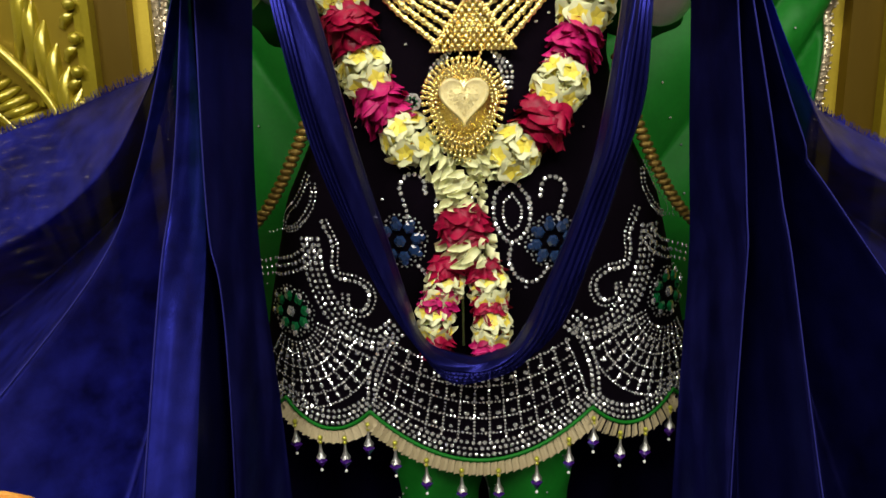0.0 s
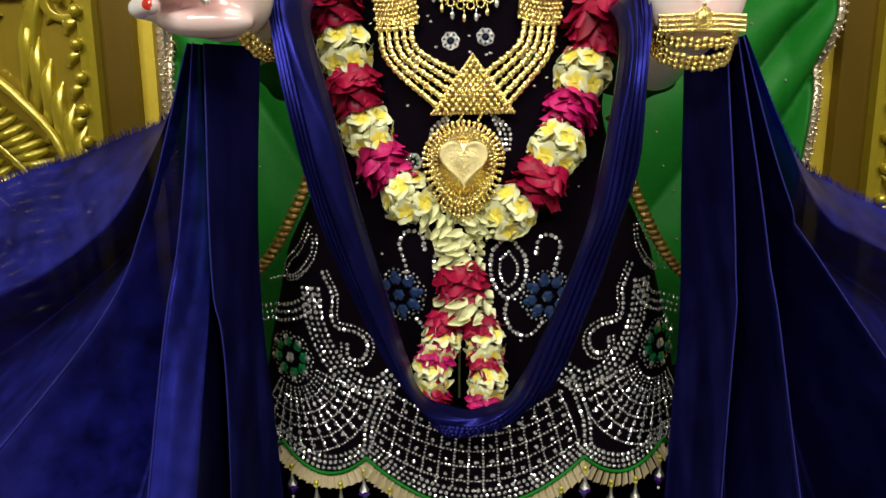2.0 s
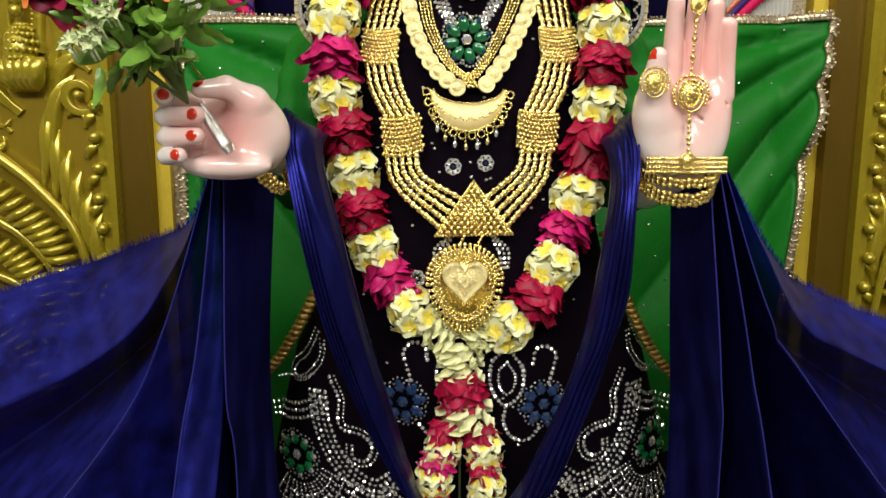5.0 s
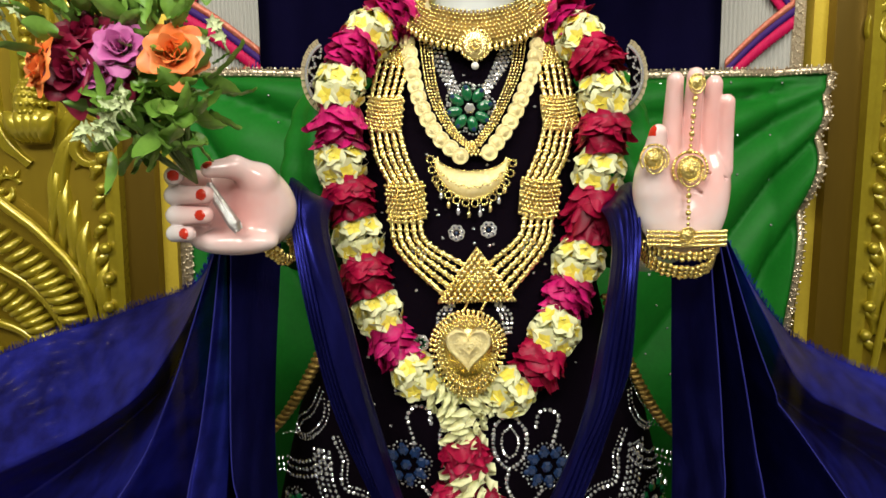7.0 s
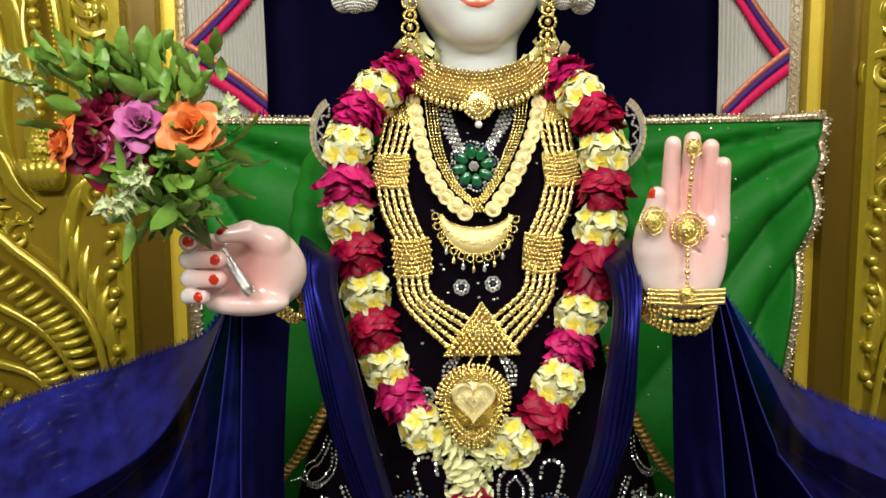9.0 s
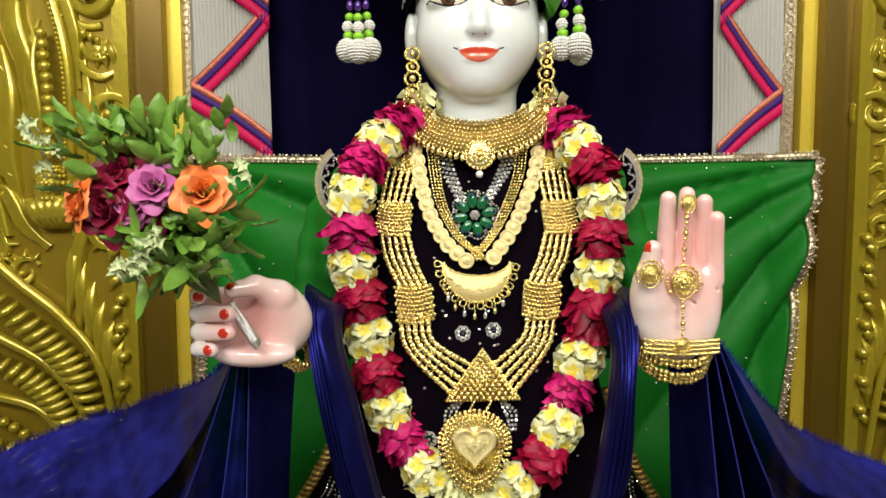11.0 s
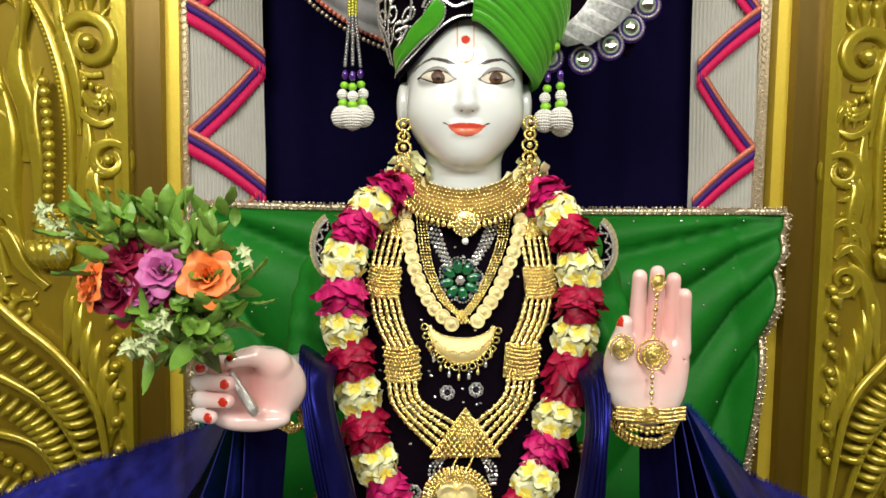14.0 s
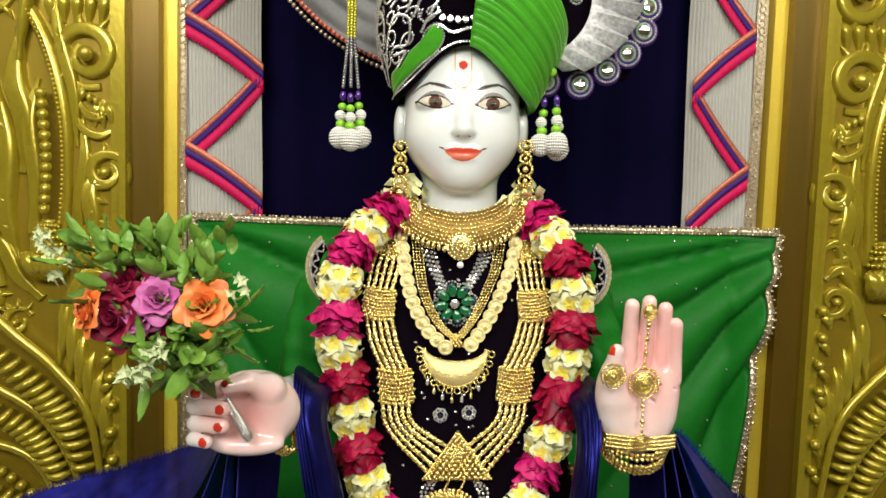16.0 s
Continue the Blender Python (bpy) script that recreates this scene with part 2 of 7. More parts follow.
def part(name, shape, material, parent=None, label="", smooth=True):
    """Links a gathered shape (or a ready mesh) as one object under a thing."""
    me = shape.mesh(name, material, smooth) if isinstance(shape, Acc) else shape
    ob = new(name, me)
    if parent is not None:
        ob.parent = parent
    if label:
        ob["label"] = label
    return ob


def thing(name, label, category, group="", kind="", at=(0, 0, 0)):
    ob = new(name)
    ob.location = at
    ob.empty_display_size = 0.02
    return tagged(ob, label, category, group, kind)


def grid(nu, nv, fn, closed_u=False, closed_v=False):
    """A sheet of quads over u, v in 0..1; fn takes arrays and returns x, y, z."""
    u = np.arange(nu) / (nu if closed_u else nu - 1)
    v = np.arange(nv) / (nv if closed_v else nv - 1)
    U, V = np.meshgrid(u, v, indexing="ij")
    P = np.stack([np.broadcast_to(a, U.shape) for a in fn(U, V)], -1).reshape(-1, 3)
    faces = []
    for i in range(nu if closed_u else nu - 1):
        for j in range(nv if closed_v else nv - 1):
            a, b = i * nv + j, ((i + 1) % nu) * nv + j
            c, d = ((i + 1) % nu) * nv + (j + 1) % nv, i * nv + (j + 1) % nv
            faces.append((a, b, c, d))
    return P, faces


def thick(P, faces, t):
    """Gives an open sheet a back t metres behind along +y and closes its rim."""
    n = len(P)
    Q = np.asarray(P) + np.array([0, t, 0])
    edges = {}
    for f in faces:
        for a, b in zip(f, f[1:] + f[:1]):
            edges[(a, b)] = edges.get((a, b), 0) + 1
    rim = [(a, b) for (a, b) in edges if (b, a) not in edges]
    fs = list(faces) + [tuple(i + n for i in reversed(f)) for f in faces] + [(b, a, a + n, b + n) for a, b in rim]
    return np.concatenate([P, Q]), fs


def spline(points, n):
    """n points of a smooth curve through the given ones (Catmull-Rom)."""
    p = np.asarray(points, float)
    p = np.concatenate([[2 * p[0] - p[1]], p, [2 * p[-1] - p[-2]]])
    s = np.linspace(0, len(p) - 3, n)
    i = np.minimum(s.astype(int), len(p) - 4)
    t = (s - i)[:, None]
    a, b, c, d = p[i], p[i + 1], p[i + 2], p[i + 3]
    return 0.5 * (2 * b + (c - a) * t + (2 * a - 5 * b + 4 * c - d) * t ** 2 + (3 * b - 3 * c + d - a) * t ** 3)


def even(points, step):
    """Points every step metres along a curve."""
    q = spline(points, 240)
    s = np.concatenate([[0], np.cumsum(np.linalg.norm(np.diff(q, axis=0), axis=1))])
    k = max(2, int(round(s[-1] / step)) + 1)
    x = np.linspace(0, s[-1], k)
    return np.stack([np.interp(x, s, q[:, i]) for i in range(q.shape[1])], -1)


def tube(points, radii, sides=8, flat=1.0, cap=True):
    """A tube along points; radii a number or one for each point."""
    p = np.asarray(points, float)
    n = len(p)
    r = np.broadcast_to(np.asarray(radii, float), (n,))
    t = np.gradient(p, axis=0)
    t /= np.linalg.norm(t, axis=1)[:, None] + 1e-12
    up = np.array([0.03, 1.0, 0.02])
    a = np.cross(t, up)
    a /= np.linalg.norm(a, axis=1)[:, None] + 1e-12
    b = np.cross(t, a)
    ang = np.arange(sides) * 2 * math.pi / sides
    P = p[:, None] + r[:, None, None] * (np.cos(ang)[None, :, None] * a[:, None] + flat * np.sin(ang)[None, :, None] * b[:, None])
    P = P.reshape(-1, 3)
    f = [(i * sides + j, i * sides + (j + 1) % sides, (i + 1) * sides + (j + 1) % sides, (i + 1) * sides + j)
         for i in range(n - 1) for j in range(sides)]
    if cap:
        f += [tuple(range(sides))[::-1], tuple((n - 1) * sides + j for j in range(sides))]
    return P, f


def box(lo, hi):
    (a, b, c), (d, e, f) = lo, hi
    v = [(x, y, z) for x in (a, d) for y in (b, e) for z in (c, f)]
    return v, [(0, 1, 3, 2), (4, 6, 7, 5), (0, 4, 5, 1), (2, 3, 7, 6), (0, 2, 6, 4), (1, 5, 7, 3)]


def ball(c, r, nu=8, nv=6):
    """A ball (or an ellipsoid) of few faces."""
    r = np.broadcast_to(np.asarray(r, float), (3,))
    v = [(0, 0, 1)]
    for j in range(1, nv):
        th = math.pi * j / nv
        for i in range(nu):
            ph = 2 * math.pi * (i + 0.5 * (j % 2)) / nu
            v.append((math.sin(th) * math.cos(ph), math.sin(th) * math.sin(ph), math.cos(th)))
    v.append((0, 0, -1))
    f = [(0, 1 + i, 1 + (i + 1) % nu) for i in range(nu)]
    for j in range(nv - 2):
        for i in range(nu):
            a, b = 1 + j * nu + i, 1 + j * nu + (i + 1) % nu
            f.append((a, a + nu, b + nu, b))
    e = len(v) - 1
    f += [(e, e - nu + (i + 1) % nu, e - nu + i) for i in range(nu)]
    return np.array(v) * r + np.asarray(c, float), f


def gem(c, r, n=(0, -1, 0)):
    """A cut stone: an eight-sided crown with a flat table, facing n."""
    n = Vector(n).normalized()
    q = n.to_track_quat("Z", "Y").to_matrix()
    v = []
    for rr, h in ((1.0, 0.0), (1.0, 0.25), (0.55, 0.6)):
        for i in range(6):
            a = math.pi / 3 * i
            v.append(q @ Vector((rr * r * math.cos(a), rr * r * math.sin(a), h * r)))
    f = [(k * 6 + i, k * 6 + (i + 1) % 6, k * 6 + 6 + (i + 1) % 6, k * 6 + 6 + i) for k in range(2) for i in range(6)]
    f.append(tuple(range(12, 18)))
    return np.array([tuple(x) for x in v]) + np.asarray(c, float), f


def moved(vf, m):
    """Vertices and faces put through a matrix."""
    v, f = vf
    a = np.array(m)
    return np.asarray(v) @ a[:3, :3].T + a[:3, 3], f


def surface_net(fn, lo, hi, h):
    """The zero surface of a distance function as quads (naive surface nets)."""
    ax = [np.arange(a, b + h, h) for a, b in zip(lo, hi)]
    X, Y, Z = np.meshgrid(*ax, indexing="ij")
    F = fn(X, Y, Z)
    S = F < 0
    nx, ny, nz = F.shape
    corners = [(i, j, k) for i in (0, 1) for j in (0, 1) for k in (0, 1)]
    cut = lambda A, c: A[c[0]:nx - 1 + c[0], c[1]:ny - 1 + c[1], c[2]:nz - 1 + c[2]]
    count = sum(cut(S, c).astype(int) for c in corners)
    cell = (count > 0) & (count < 8)
    idx = np.argwhere(cell)
    number = np.full(cell.shape, -1)
    number[cell] = np.arange(len(idx))
    tot, cnt = np.zeros((len(idx), 3)), np.zeros(len(idx))
    for a in corners:
        for axis in range(3):
            if a[axis]:
                continue
            b = list(a)
            b[axis] = 1
            fa = F[tuple((idx + a).T)]
            fb = F[tuple((idx + b).T)]
            hit = (fa < 0) != (fb < 0)
            t = np.where(hit, fa / np.where(hit, fa - fb, 1), 0)
            p = idx + np.array(a) + t[:, None] * (np.array(b) - np.array(a))
            tot += np.where(hit[:, None], p, 0)
            cnt += hit
    V = np.array(lo) + h * tot / cnt[:, None]
    faces = []
    for axis in range(3):
        d = np.zeros(3, int)
        d[axis] = 1
        u, w = [(1, 2), (2, 0), (0, 1)][axis]
        A = S[tuple(slice(0, s - d[k]) for k, s in enumerate(F.shape))]
        B = S[tuple(slice(d[k], None) for k in range(3))]
        e = np.argwhere(A != B)
        e = e[(e[:, u] > 0) & (e[:, w] > 0) & (e[:, u] < F.shape[u] - 1) & (e[:, w] < F.shape[w] - 1)]
        inside = A[tuple(e.T)]
        du, dw = np.zeros(3, int), np.zeros(3, int)
        du[u], dw[w] = 1, 1
        q = [number[tuple((e - x).T)] for x in (du + dw, dw, 0 * du, du)]
        q = np.stack(q, 1)
        q[~inside] = q[~inside][:, ::-1]
        faces += [tuple(r) for r in q.tolist()]
    return V, faces


def smin(a, b, k):
    h = np.clip(0.5 + 0.5 * (b - a) / k, 0, 1)
    return b + (a - b) * h - k * h * (1 - h)


def ell(X, Y, Z, c, r):
    d = np.sqrt(((X - c[0]) / r[0]) ** 2 + ((Y - c[1]) / r[1]) ** 2 + ((Z - c[2]) / r[2]) ** 2)
    g = np.sqrt(((X - c[0]) / r[0] ** 2) ** 2 + ((Y - c[1]) / r[1] ** 2) ** 2 + ((Z - c[2]) / r[2] ** 2) ** 2) + 1e-9
    return d * (d - 1) / g


def cap(X, Y, Z, a, b, ra, rb):
    a, b = np.array(a, float), np.array(b, float)
    ab = b - a
    t = np.clip(((X - a[0]) * ab[0] + (Y - a[1]) * ab[1] + (Z - a[2]) * ab[2]) / (ab @ ab), 0, 1)
    return np.sqrt((X - a[0] - t * ab[0]) ** 2 + (Y - a[1] - t * ab[1]) ** 2 + (Z - a[2] - t * ab[2]) ** 2) - (ra + (rb - ra) * t)


X0 = 0.031       # the middle of the statue
BACK = 1.22      # the plane of the backdrop
STAND = 0.72     # the top of the platform

# ---------------------------------------------------------------- the room
def slab(name, lo, hi, m, label, category):
    return tagged(part(name, Acc().add(*box(lo, hi)), m, smooth=False), label, category, kind="structure")


slab("floor", (-3, -4, -0.1), (3, 2.2, 0), M["stone"], "pale polished marble floor of the hall", "floor")
slab("ceiling", (-3, -4, 3.3), (3, 2.2, 3.4), M["plaster"], "plain cream plaster ceiling", "ceiling")
slab("wall_north", (-3, 2.2, -0.1), (3, 2.35, 3.4), M["plaster"], "plain cream wall behind the shrine", "wall")
slab("wall_south", (-3, -4.15, -0.1), (3, -4, 3.4), M["plaster"], "plain cream wall of the hall", "wall")
slab("wall_west", (-3.15, -4.15, -0.1), (-3, 2.35, 3.4), M["plaster"], "plain cream wall of the hall", "wall")
slab("wall_east", (3, -4.15, -0.1), (3.15, 2.35, 3.4), M["plaster"], "plain cream wall of the hall", "wall")
# out of view; its dark cover is added to keep bounced light off the shawl
slab("platform", (-1.2, 0.5, 0.0), (1.2, 2.2, STAND), M["navy"], "unseen platform, coloured dark navy to throw back little light", "platform")

# ---------------------------------------------------------------- backdrop
TOP = 2.55
P, F = grid(90, 12, lambda u, v: (-0.35 + u * 0.86, BACK + 0.03 + 0.008 * np.sin(u * 40 + 2 * np.sin(u * 9)) * (0.4 + v), STAND + v * (TOP - STAND)))
tagged(part("backdrop", Acc().add(*thick(P, F, 0.004)), M["navy"]), "dark navy velvet curtain hanging behind the statue", "curtain", kind="structure")


def pleated_curtain(x0, x1):
    n = int((x1 - x0) / 0.0068)
    c = thing("pleated_curtain", "grey finely pleated cotton curtain strip with zigzag trim", "curtain", "grey curtains", at=((x0 + x1) / 2, BACK, STAND))
    P, F = grid(n * 6 + 1, 14, lambda u, v: ((u - 0.5) * (x1 - x0) + 0.003 * np.sin(v * 14), 0.0035 * np.abs(np.sin(u * n * math.pi)) + 0.004 * np.sin(u * 9 + v * 3), v * (TOP - STAND)))
    part("cloth", Acc().add(*thick(P, F, 0.002)), M["grey"], c)
    return c


def zigzag(c, xin, xout, z0, period):
    """Three ribbons that run to and fro up the curtain strip."""
    ox, oy, oz = c.location
    pts = []
    z, k = z0, 0
    while z < TOP - 0.1:
        pts.append((xin if k % 2 else xout, z))
        z, k = z + period * (0.60 if k % 2 == 0 else 0.40), k + 1
    for name, lo, hi, m, lift in (("pink_ribbon", -0.021, -0.006, "pink", 0.002), ("purple_ribbon", -0.006, 0.003, "purple", 0.004), ("glitter_ribbon", 0.003, 0.012, "orange_rib", 0.003)):
        for i, ((xa, za), (xb, zb)) in enumerate(zip(pts, pts[1:])):
            n = 60

            def leg(u, v, xa=xa, za=za, xb=xb, zb=zb, i=i):
                bow = 0.006 * np.sin(u * math.pi) * (1 if i % 2 else -1)
                frill = 0.0016 * np.sin(u * 150) if name == "pink_ribbon" else 0
                slope = 1.55
                return (xa + (xb - xa) * u - ox, -0.006 - lift - 0.002 * (i % 2) + frill - oy + BACK - BACK + oy - 0.0 * v,
                        za + (zb - za) * u + bow + slope * (lo + (hi - lo) * v) - oz + (frill if name == "pink_ribbon" else 0))

            P, F = grid(n, 3, leg)
            part(name, Acc().add(*thick(P, F, 0.0015)), M[m], c)


left = pleated_curtain(-0.474, -0.330)
zigzag(left, -0.326, -0.471, 1.640, 0.243)
right = pleated_curtain(0.487, 0.612)
zigzag(right, 0.493, 0.610, 1.608, 0.262)


def sequin_border(x0, x1, z0, z1, y):
    t = thing("sequin_border", "champagne braid border thick with sequins", "trim", "sequin borders", at=((x0 + x1) / 2, y, z0))
    part("braid", Acc().add(*box(((x0 - x1) / 2, 0, 0), ((x1 - x0) / 2, 0.004, z1 - z0))), M["sequin"], t, smooth=False)
    acc, rnd = Acc(), random.Random(5)
    z = 0.006
    while z < z1 - z0:
        for k in range(14):
            a = k * math.pi / 7
            acc.add(*gem((0.0055 * math.cos(a), -0.001, z + 0.006 * math.sin(a)), 0.0017, (rnd.uniform(-.4, .4), -1, rnd.uniform(-.4, .4))))
        for s in (-1, 1):
            for q in (0, 0.0045, 0.009):
                acc.add(*gem((s * (x1 - x0) / 2 * 0.86, -0.001, z + q), 0.0016, (rnd.uniform(-.5, .5), -1, rnd.uniform(-.5, .5))))
        z += 0.0135
    part("sequin_braid", acc, M["sequin"], t, smooth=False)["kind"] = "stuff"


sequin_border(-0.487, -0.471, STAND, TOP, BACK - 0.004)
sequin_border(0.612, 0.634, STAND, TOP, BACK - 0.004)


# ---------------------------------------------------------------- carved pillars
def leaf_lobe(acc, base, tip_dir, length, width, curl, knob=True, y=0.0, rise=0.03):
    """One finger of an acanthus leaf: a hollow swelling tongue that curls over into a knob."""
    bx, bz = base
    a = math.atan2(tip_dir[1], tip_dir[0])
    n = 9
    pts, rad = [], []
    x, z = bx, bz
    for i in range(n):
        s = i / (n - 1)
        pts.append((x, y - rise * (0.35 + 0.65 * math.sin(s * 2.2)), z))
        rad.append(width * (1.0 if knob else 1.35) * (0.35 + 0.75 * math.sin(math.pi * min(1, 0.12 + s * 0.85))))
        a += curl / n * (0.3 + 2.4 * s * s)
        x += math.cos(a) * length / n
        z += math.sin(a) * length / n
    acc.add(*tube(pts, rad, 8, 0.9))
    if knob:
        acc.add(*ball((x, y - rise * 0.9, z), width * 0.95, 10, 7))


def spray(acc, path, n, length, width, side, curl, y=0.0, knob=True, grow=1.0, lean=0.9):
    """A stem with a row of curling lobes along one side."""
    q = spline(path, n + 2)
    for i in range(n):
        p, d = q[i + 1], q[i + 2] - q[i]
        a = math.atan2(d[1], d[0]) + side * lean
        k = 0.55 + 0.45 * math.sin(math.pi * (0.15 + 0.8 * i / n)) * grow
        leaf_lobe(acc, (p[0], p[1]), (math.cos(a), math.sin(a)), length * k, width * (0.8 + 0.2 * k), side * curl, knob, y)


def stem(acc, path, w0, w1, y=0.0, n=30):
    q = spline(path, n)
    acc.add(*tube([(x, y - 0.016, z) for x, z in q], np.linspace(w0, w1, n), 8))


def blade(acc, path, w, y=0.0, height=0.6, groove=0.45, n=34, head=0.0, tail=0.0):
    """A gouged leaf along a path: broad in the middle, pointed at the ends (head and tail blunt them), with a groove down its back."""
    q = spline(path, n)
    t = np.gradient(q, axis=0)
    t /= np.linalg.norm(t, axis=1)[:, None] + 1e-9
    side = np.stack([-t[:, 1], t[:, 0]], 1)
    k = np.linspace(0, 1, n)
    wide = w * np.maximum(np.sin(math.pi * np.clip(k, 0.03, 0.97)) ** 0.7, np.maximum(head * (1 - k), tail * k))
    cols = ((-1.0, 0.0), (-0.82, 0.55), (-0.5, 0.95), (0.0, groove), (0.5, 0.95), (0.82, 0.55), (1.0, 0.0))
    P = np.zeros((n, len(cols), 3))
    for j, (a, h) in enumerate(cols):
        P[:, j, 0] = q[:, 0] + side[:, 0] * wide * a
        P[:, j, 2] = q[:, 1] + side[:, 1] * wide * a
        P[:, j, 1] = y + 0.004 - 0.004 * (h > 0) - height * wide * h - 0.006 * np.sin(math.pi * k) * h
    m = len(cols)
    acc.add(P.reshape(-1, 3), [(i * m + j, (i + 1) * m + j, (i + 1) * m + j + 1, i * m + j + 1) for i in range(n - 1) for j in range(m - 1)])


def leaf_scroll(acc, centre, r, turns, start, width, y=0.0, sense=1):
    """A broad grooved band that coils in round a ball, with a fringe of short lobes on its outer turn."""
    n = int(14 * turns) + 6
    pts = []
    for i in range(n + 1):
        k = i / n
        a = start + sense * k * turns * 2 * math.pi
        q = r * (1 - 0.66 * k)
        pts.append((centre[0] + q * math.cos(a), centre[1] + q * math.sin(a)))
    blade(acc, pts, width, y, 0.75, 0.5, 70, 0.5, 0.6)
    acc.add(*ball((centre[0], y - 0.012, centre[1]), r * 0.24, 12, 9))
    for i in range(2, int(n * 0.55), 2):
        d = np.array(pts[i]) - np.array(centre)
        a = math.atan2(d[1], d[0]) - sense * 0.9
        if abs(pts[i][0] + width * 2.2 * math.cos(a + sense * 0.5)) < 0.012 or abs(pts[i][0]) < 0.012:
            continue                                    # the moulding leaves no room here
        blade(acc, [pts[i], (pts[i][0] + 0.4 * width * 2.4 * math.cos(a), pts[i][1] + 0.4 * width * 2.4 * math.sin(a)),
                    (pts[i][0] + width * 2.2 * math.cos(a + sense * 0.5), pts[i][1] + width * 2.2 * math.sin(a + sense * 0.5))], width * 0.42, y, 0.8, 0.9, 12, 0.8)


def carved_pillar(s, xin, label):
    """A gilded pillar: s is the side on which its carved field lies, xin the inner edge of the field."""
    t = thing("carved_pillar", label, "pillar", "carved pillars", at=(xin, BACK, STAND))
    H = TOP - STAND
    z = lambda v: v - STAND
    X = lambda d: s * d
    y = -0.05
    lo, hi = sorted((X(0.0), X(0.46)))
    # the field's colour holds the shade that lies behind the carving
    part("field", Acc().add(*box((lo, y, 0), (hi, 0.1, H))), M["carve_shaded"], t, smooth=False)
    for name, a, b, front, m in (("flat_moulding", 0.0, -0.054, -0.045, "shaded_brown_gold"), ("bright_moulding", -0.054, -0.079, -0.02, "gold_strip"), ("ridge", 0.010, -0.002, -0.066, "carve"), ("bead_moulding", 0.028, 0.010, -0.056, "carve")):
        lo, hi = sorted((X(a), X(b)))
        part(name, Acc().add(*box((lo, front, 0), (hi, 0.08, H))), M[m], t, smooth=False)
    y = -0.052
    # the great fan leaf: a spine that climbs away from the pillar's inner edge, with side sprays
    sp = [(X(0.035), z(1.18)), (X(0.065), z(1.38)), (X(0.13), z(1.475)), (X(0.20), z(1.535)), (X(0.27), z(1.60))]
    for nm, fn in (
        ("leaf_spine", lambda a: stem(a, sp, 0.006, 0.012, y)),
        ("inner_spray", lambda a: [blade(a, [(X(0.050 + 0.016 * k), z(1.30 + 0.034 * k)), (X(0.040 + 0.015 * k), z(1.345 + 0.037 * k)), (X(0.043 + 0.014 * k), z(1.395 + 0.036 * k)), (X(0.030 + 0.016 * k), z(1.43 + 0.036 * k))], 0.0135, y, 0.8, 0.75, 20, 0.5) for k in range(6)]),
        ("edge_knob", lambda a: [(a.add(*ball((X(0.026 + 0.003 * (k % 2)), y - 0.012, z(1.30 + 0.052 * k)), 0.0105, 10, 8)), blade(a, [(X(0.050), z(1.265 + 0.052 * k)), (X(0.040), z(1.28 + 0.052 * k)), (X(0.024), z(1.292 + 0.052 * k))], 0.009, y, 0.8, 0.8, 12, 0.7)) for k in range(7)]),
        ("outer_spray", lambda a: spray(a, [(X(0.05), z(1.27)), (X(0.085), z(1.38)), (X(0.15), z(1.455)), (X(0.25), z(1.53))], 15, 0.058, 0.0058, -s, -0.9, y, False, 1.0, 1.5)),
        ("second_spine", lambda a: stem(a, [(X(0.06), z(1.16)), (X(0.10), z(1.30)), (X(0.16), z(1.39)), (X(0.26), z(1.45))], 0.006, 0.010, y)),
        ("lower_spray", lambda a: spray(a, [(X(0.08), z(1.22)), (X(0.115), z(1.31)), (X(0.17), z(1.375)), (X(0.27), z(1.42))], 14, 0.052, 0.0056, -s, -0.9, y, False, 1.0, 1.5)),
        ("third_spine", lambda a: stem(a, [(X(0.09), z(1.14)), (X(0.13), z(1.24)), (X(0.18), z(1.31)), (X(0.28), z(1.34))], 0.006, 0.010, y)),
        ("bead_row", lambda a: [a.add(*ball((X(0.14 + 0.16 * k / 9), y - 0.012, z(1.20 + 0.10 * math.sin(k / 9 * 1.5))), 0.010, 10, 7)) for k in range(10)]),
        ("lowest_spray", lambda a: spray(a, [(X(0.10), z(1.10)), (X(0.15), z(1.19)), (X(0.21), z(1.24)), (X(0.30), z(1.26))], 11, 0.05, 0.006, -s, -0.9, y, False, 1.0, 1.5)),
        ("crown_scroll", lambda a: (leaf_scroll(a, (X(0.052), z(1.630)), 0.034, 1.2, math.pi / 2 + s * 1.2, 0.010, y, s), blade(a, [(X(0.10), z(1.50)), (X(0.105), z(1.57)), (X(0.090), z(1.63)), (X(0.060), z(1.665))], 0.014, y, 0.7, 0.4, 30, 0.6))),
        ("pine_calyx", lambda a: [leaf_lobe(a, (X(0.135 + 0.008 * k), z(1.64)), (X(0.10 * k), 1), 0.06, 0.012, X(-0.5 * k), False, y, 0.03) for k in (-2, -1, 0, 1, 2)]),
        ("volute", lambda a: (leaf_scroll(a, (X(0.20), z(1.555)), 0.028, 1.0, 0.5, 0.009, y, -s), leaf_scroll(a, (X(0.265), z(1.60)), 0.04, 1.2, 2.0, 0.011, y, s))),
    ):
        a = Acc()
        fn(a)
        part(nm, a, M["carve"], t)
    a = Acc()
    a.add(*ball((X(0.140), y - 0.014, z(1.70)), (0.027, 0.028, 0.045), 16, 12))
    for j in range(8):
        for i in range(9):
            th, ph = 0.35 + j * 0.3, math.pi + (i + 0.5 * (j % 2)) * math.pi / 9
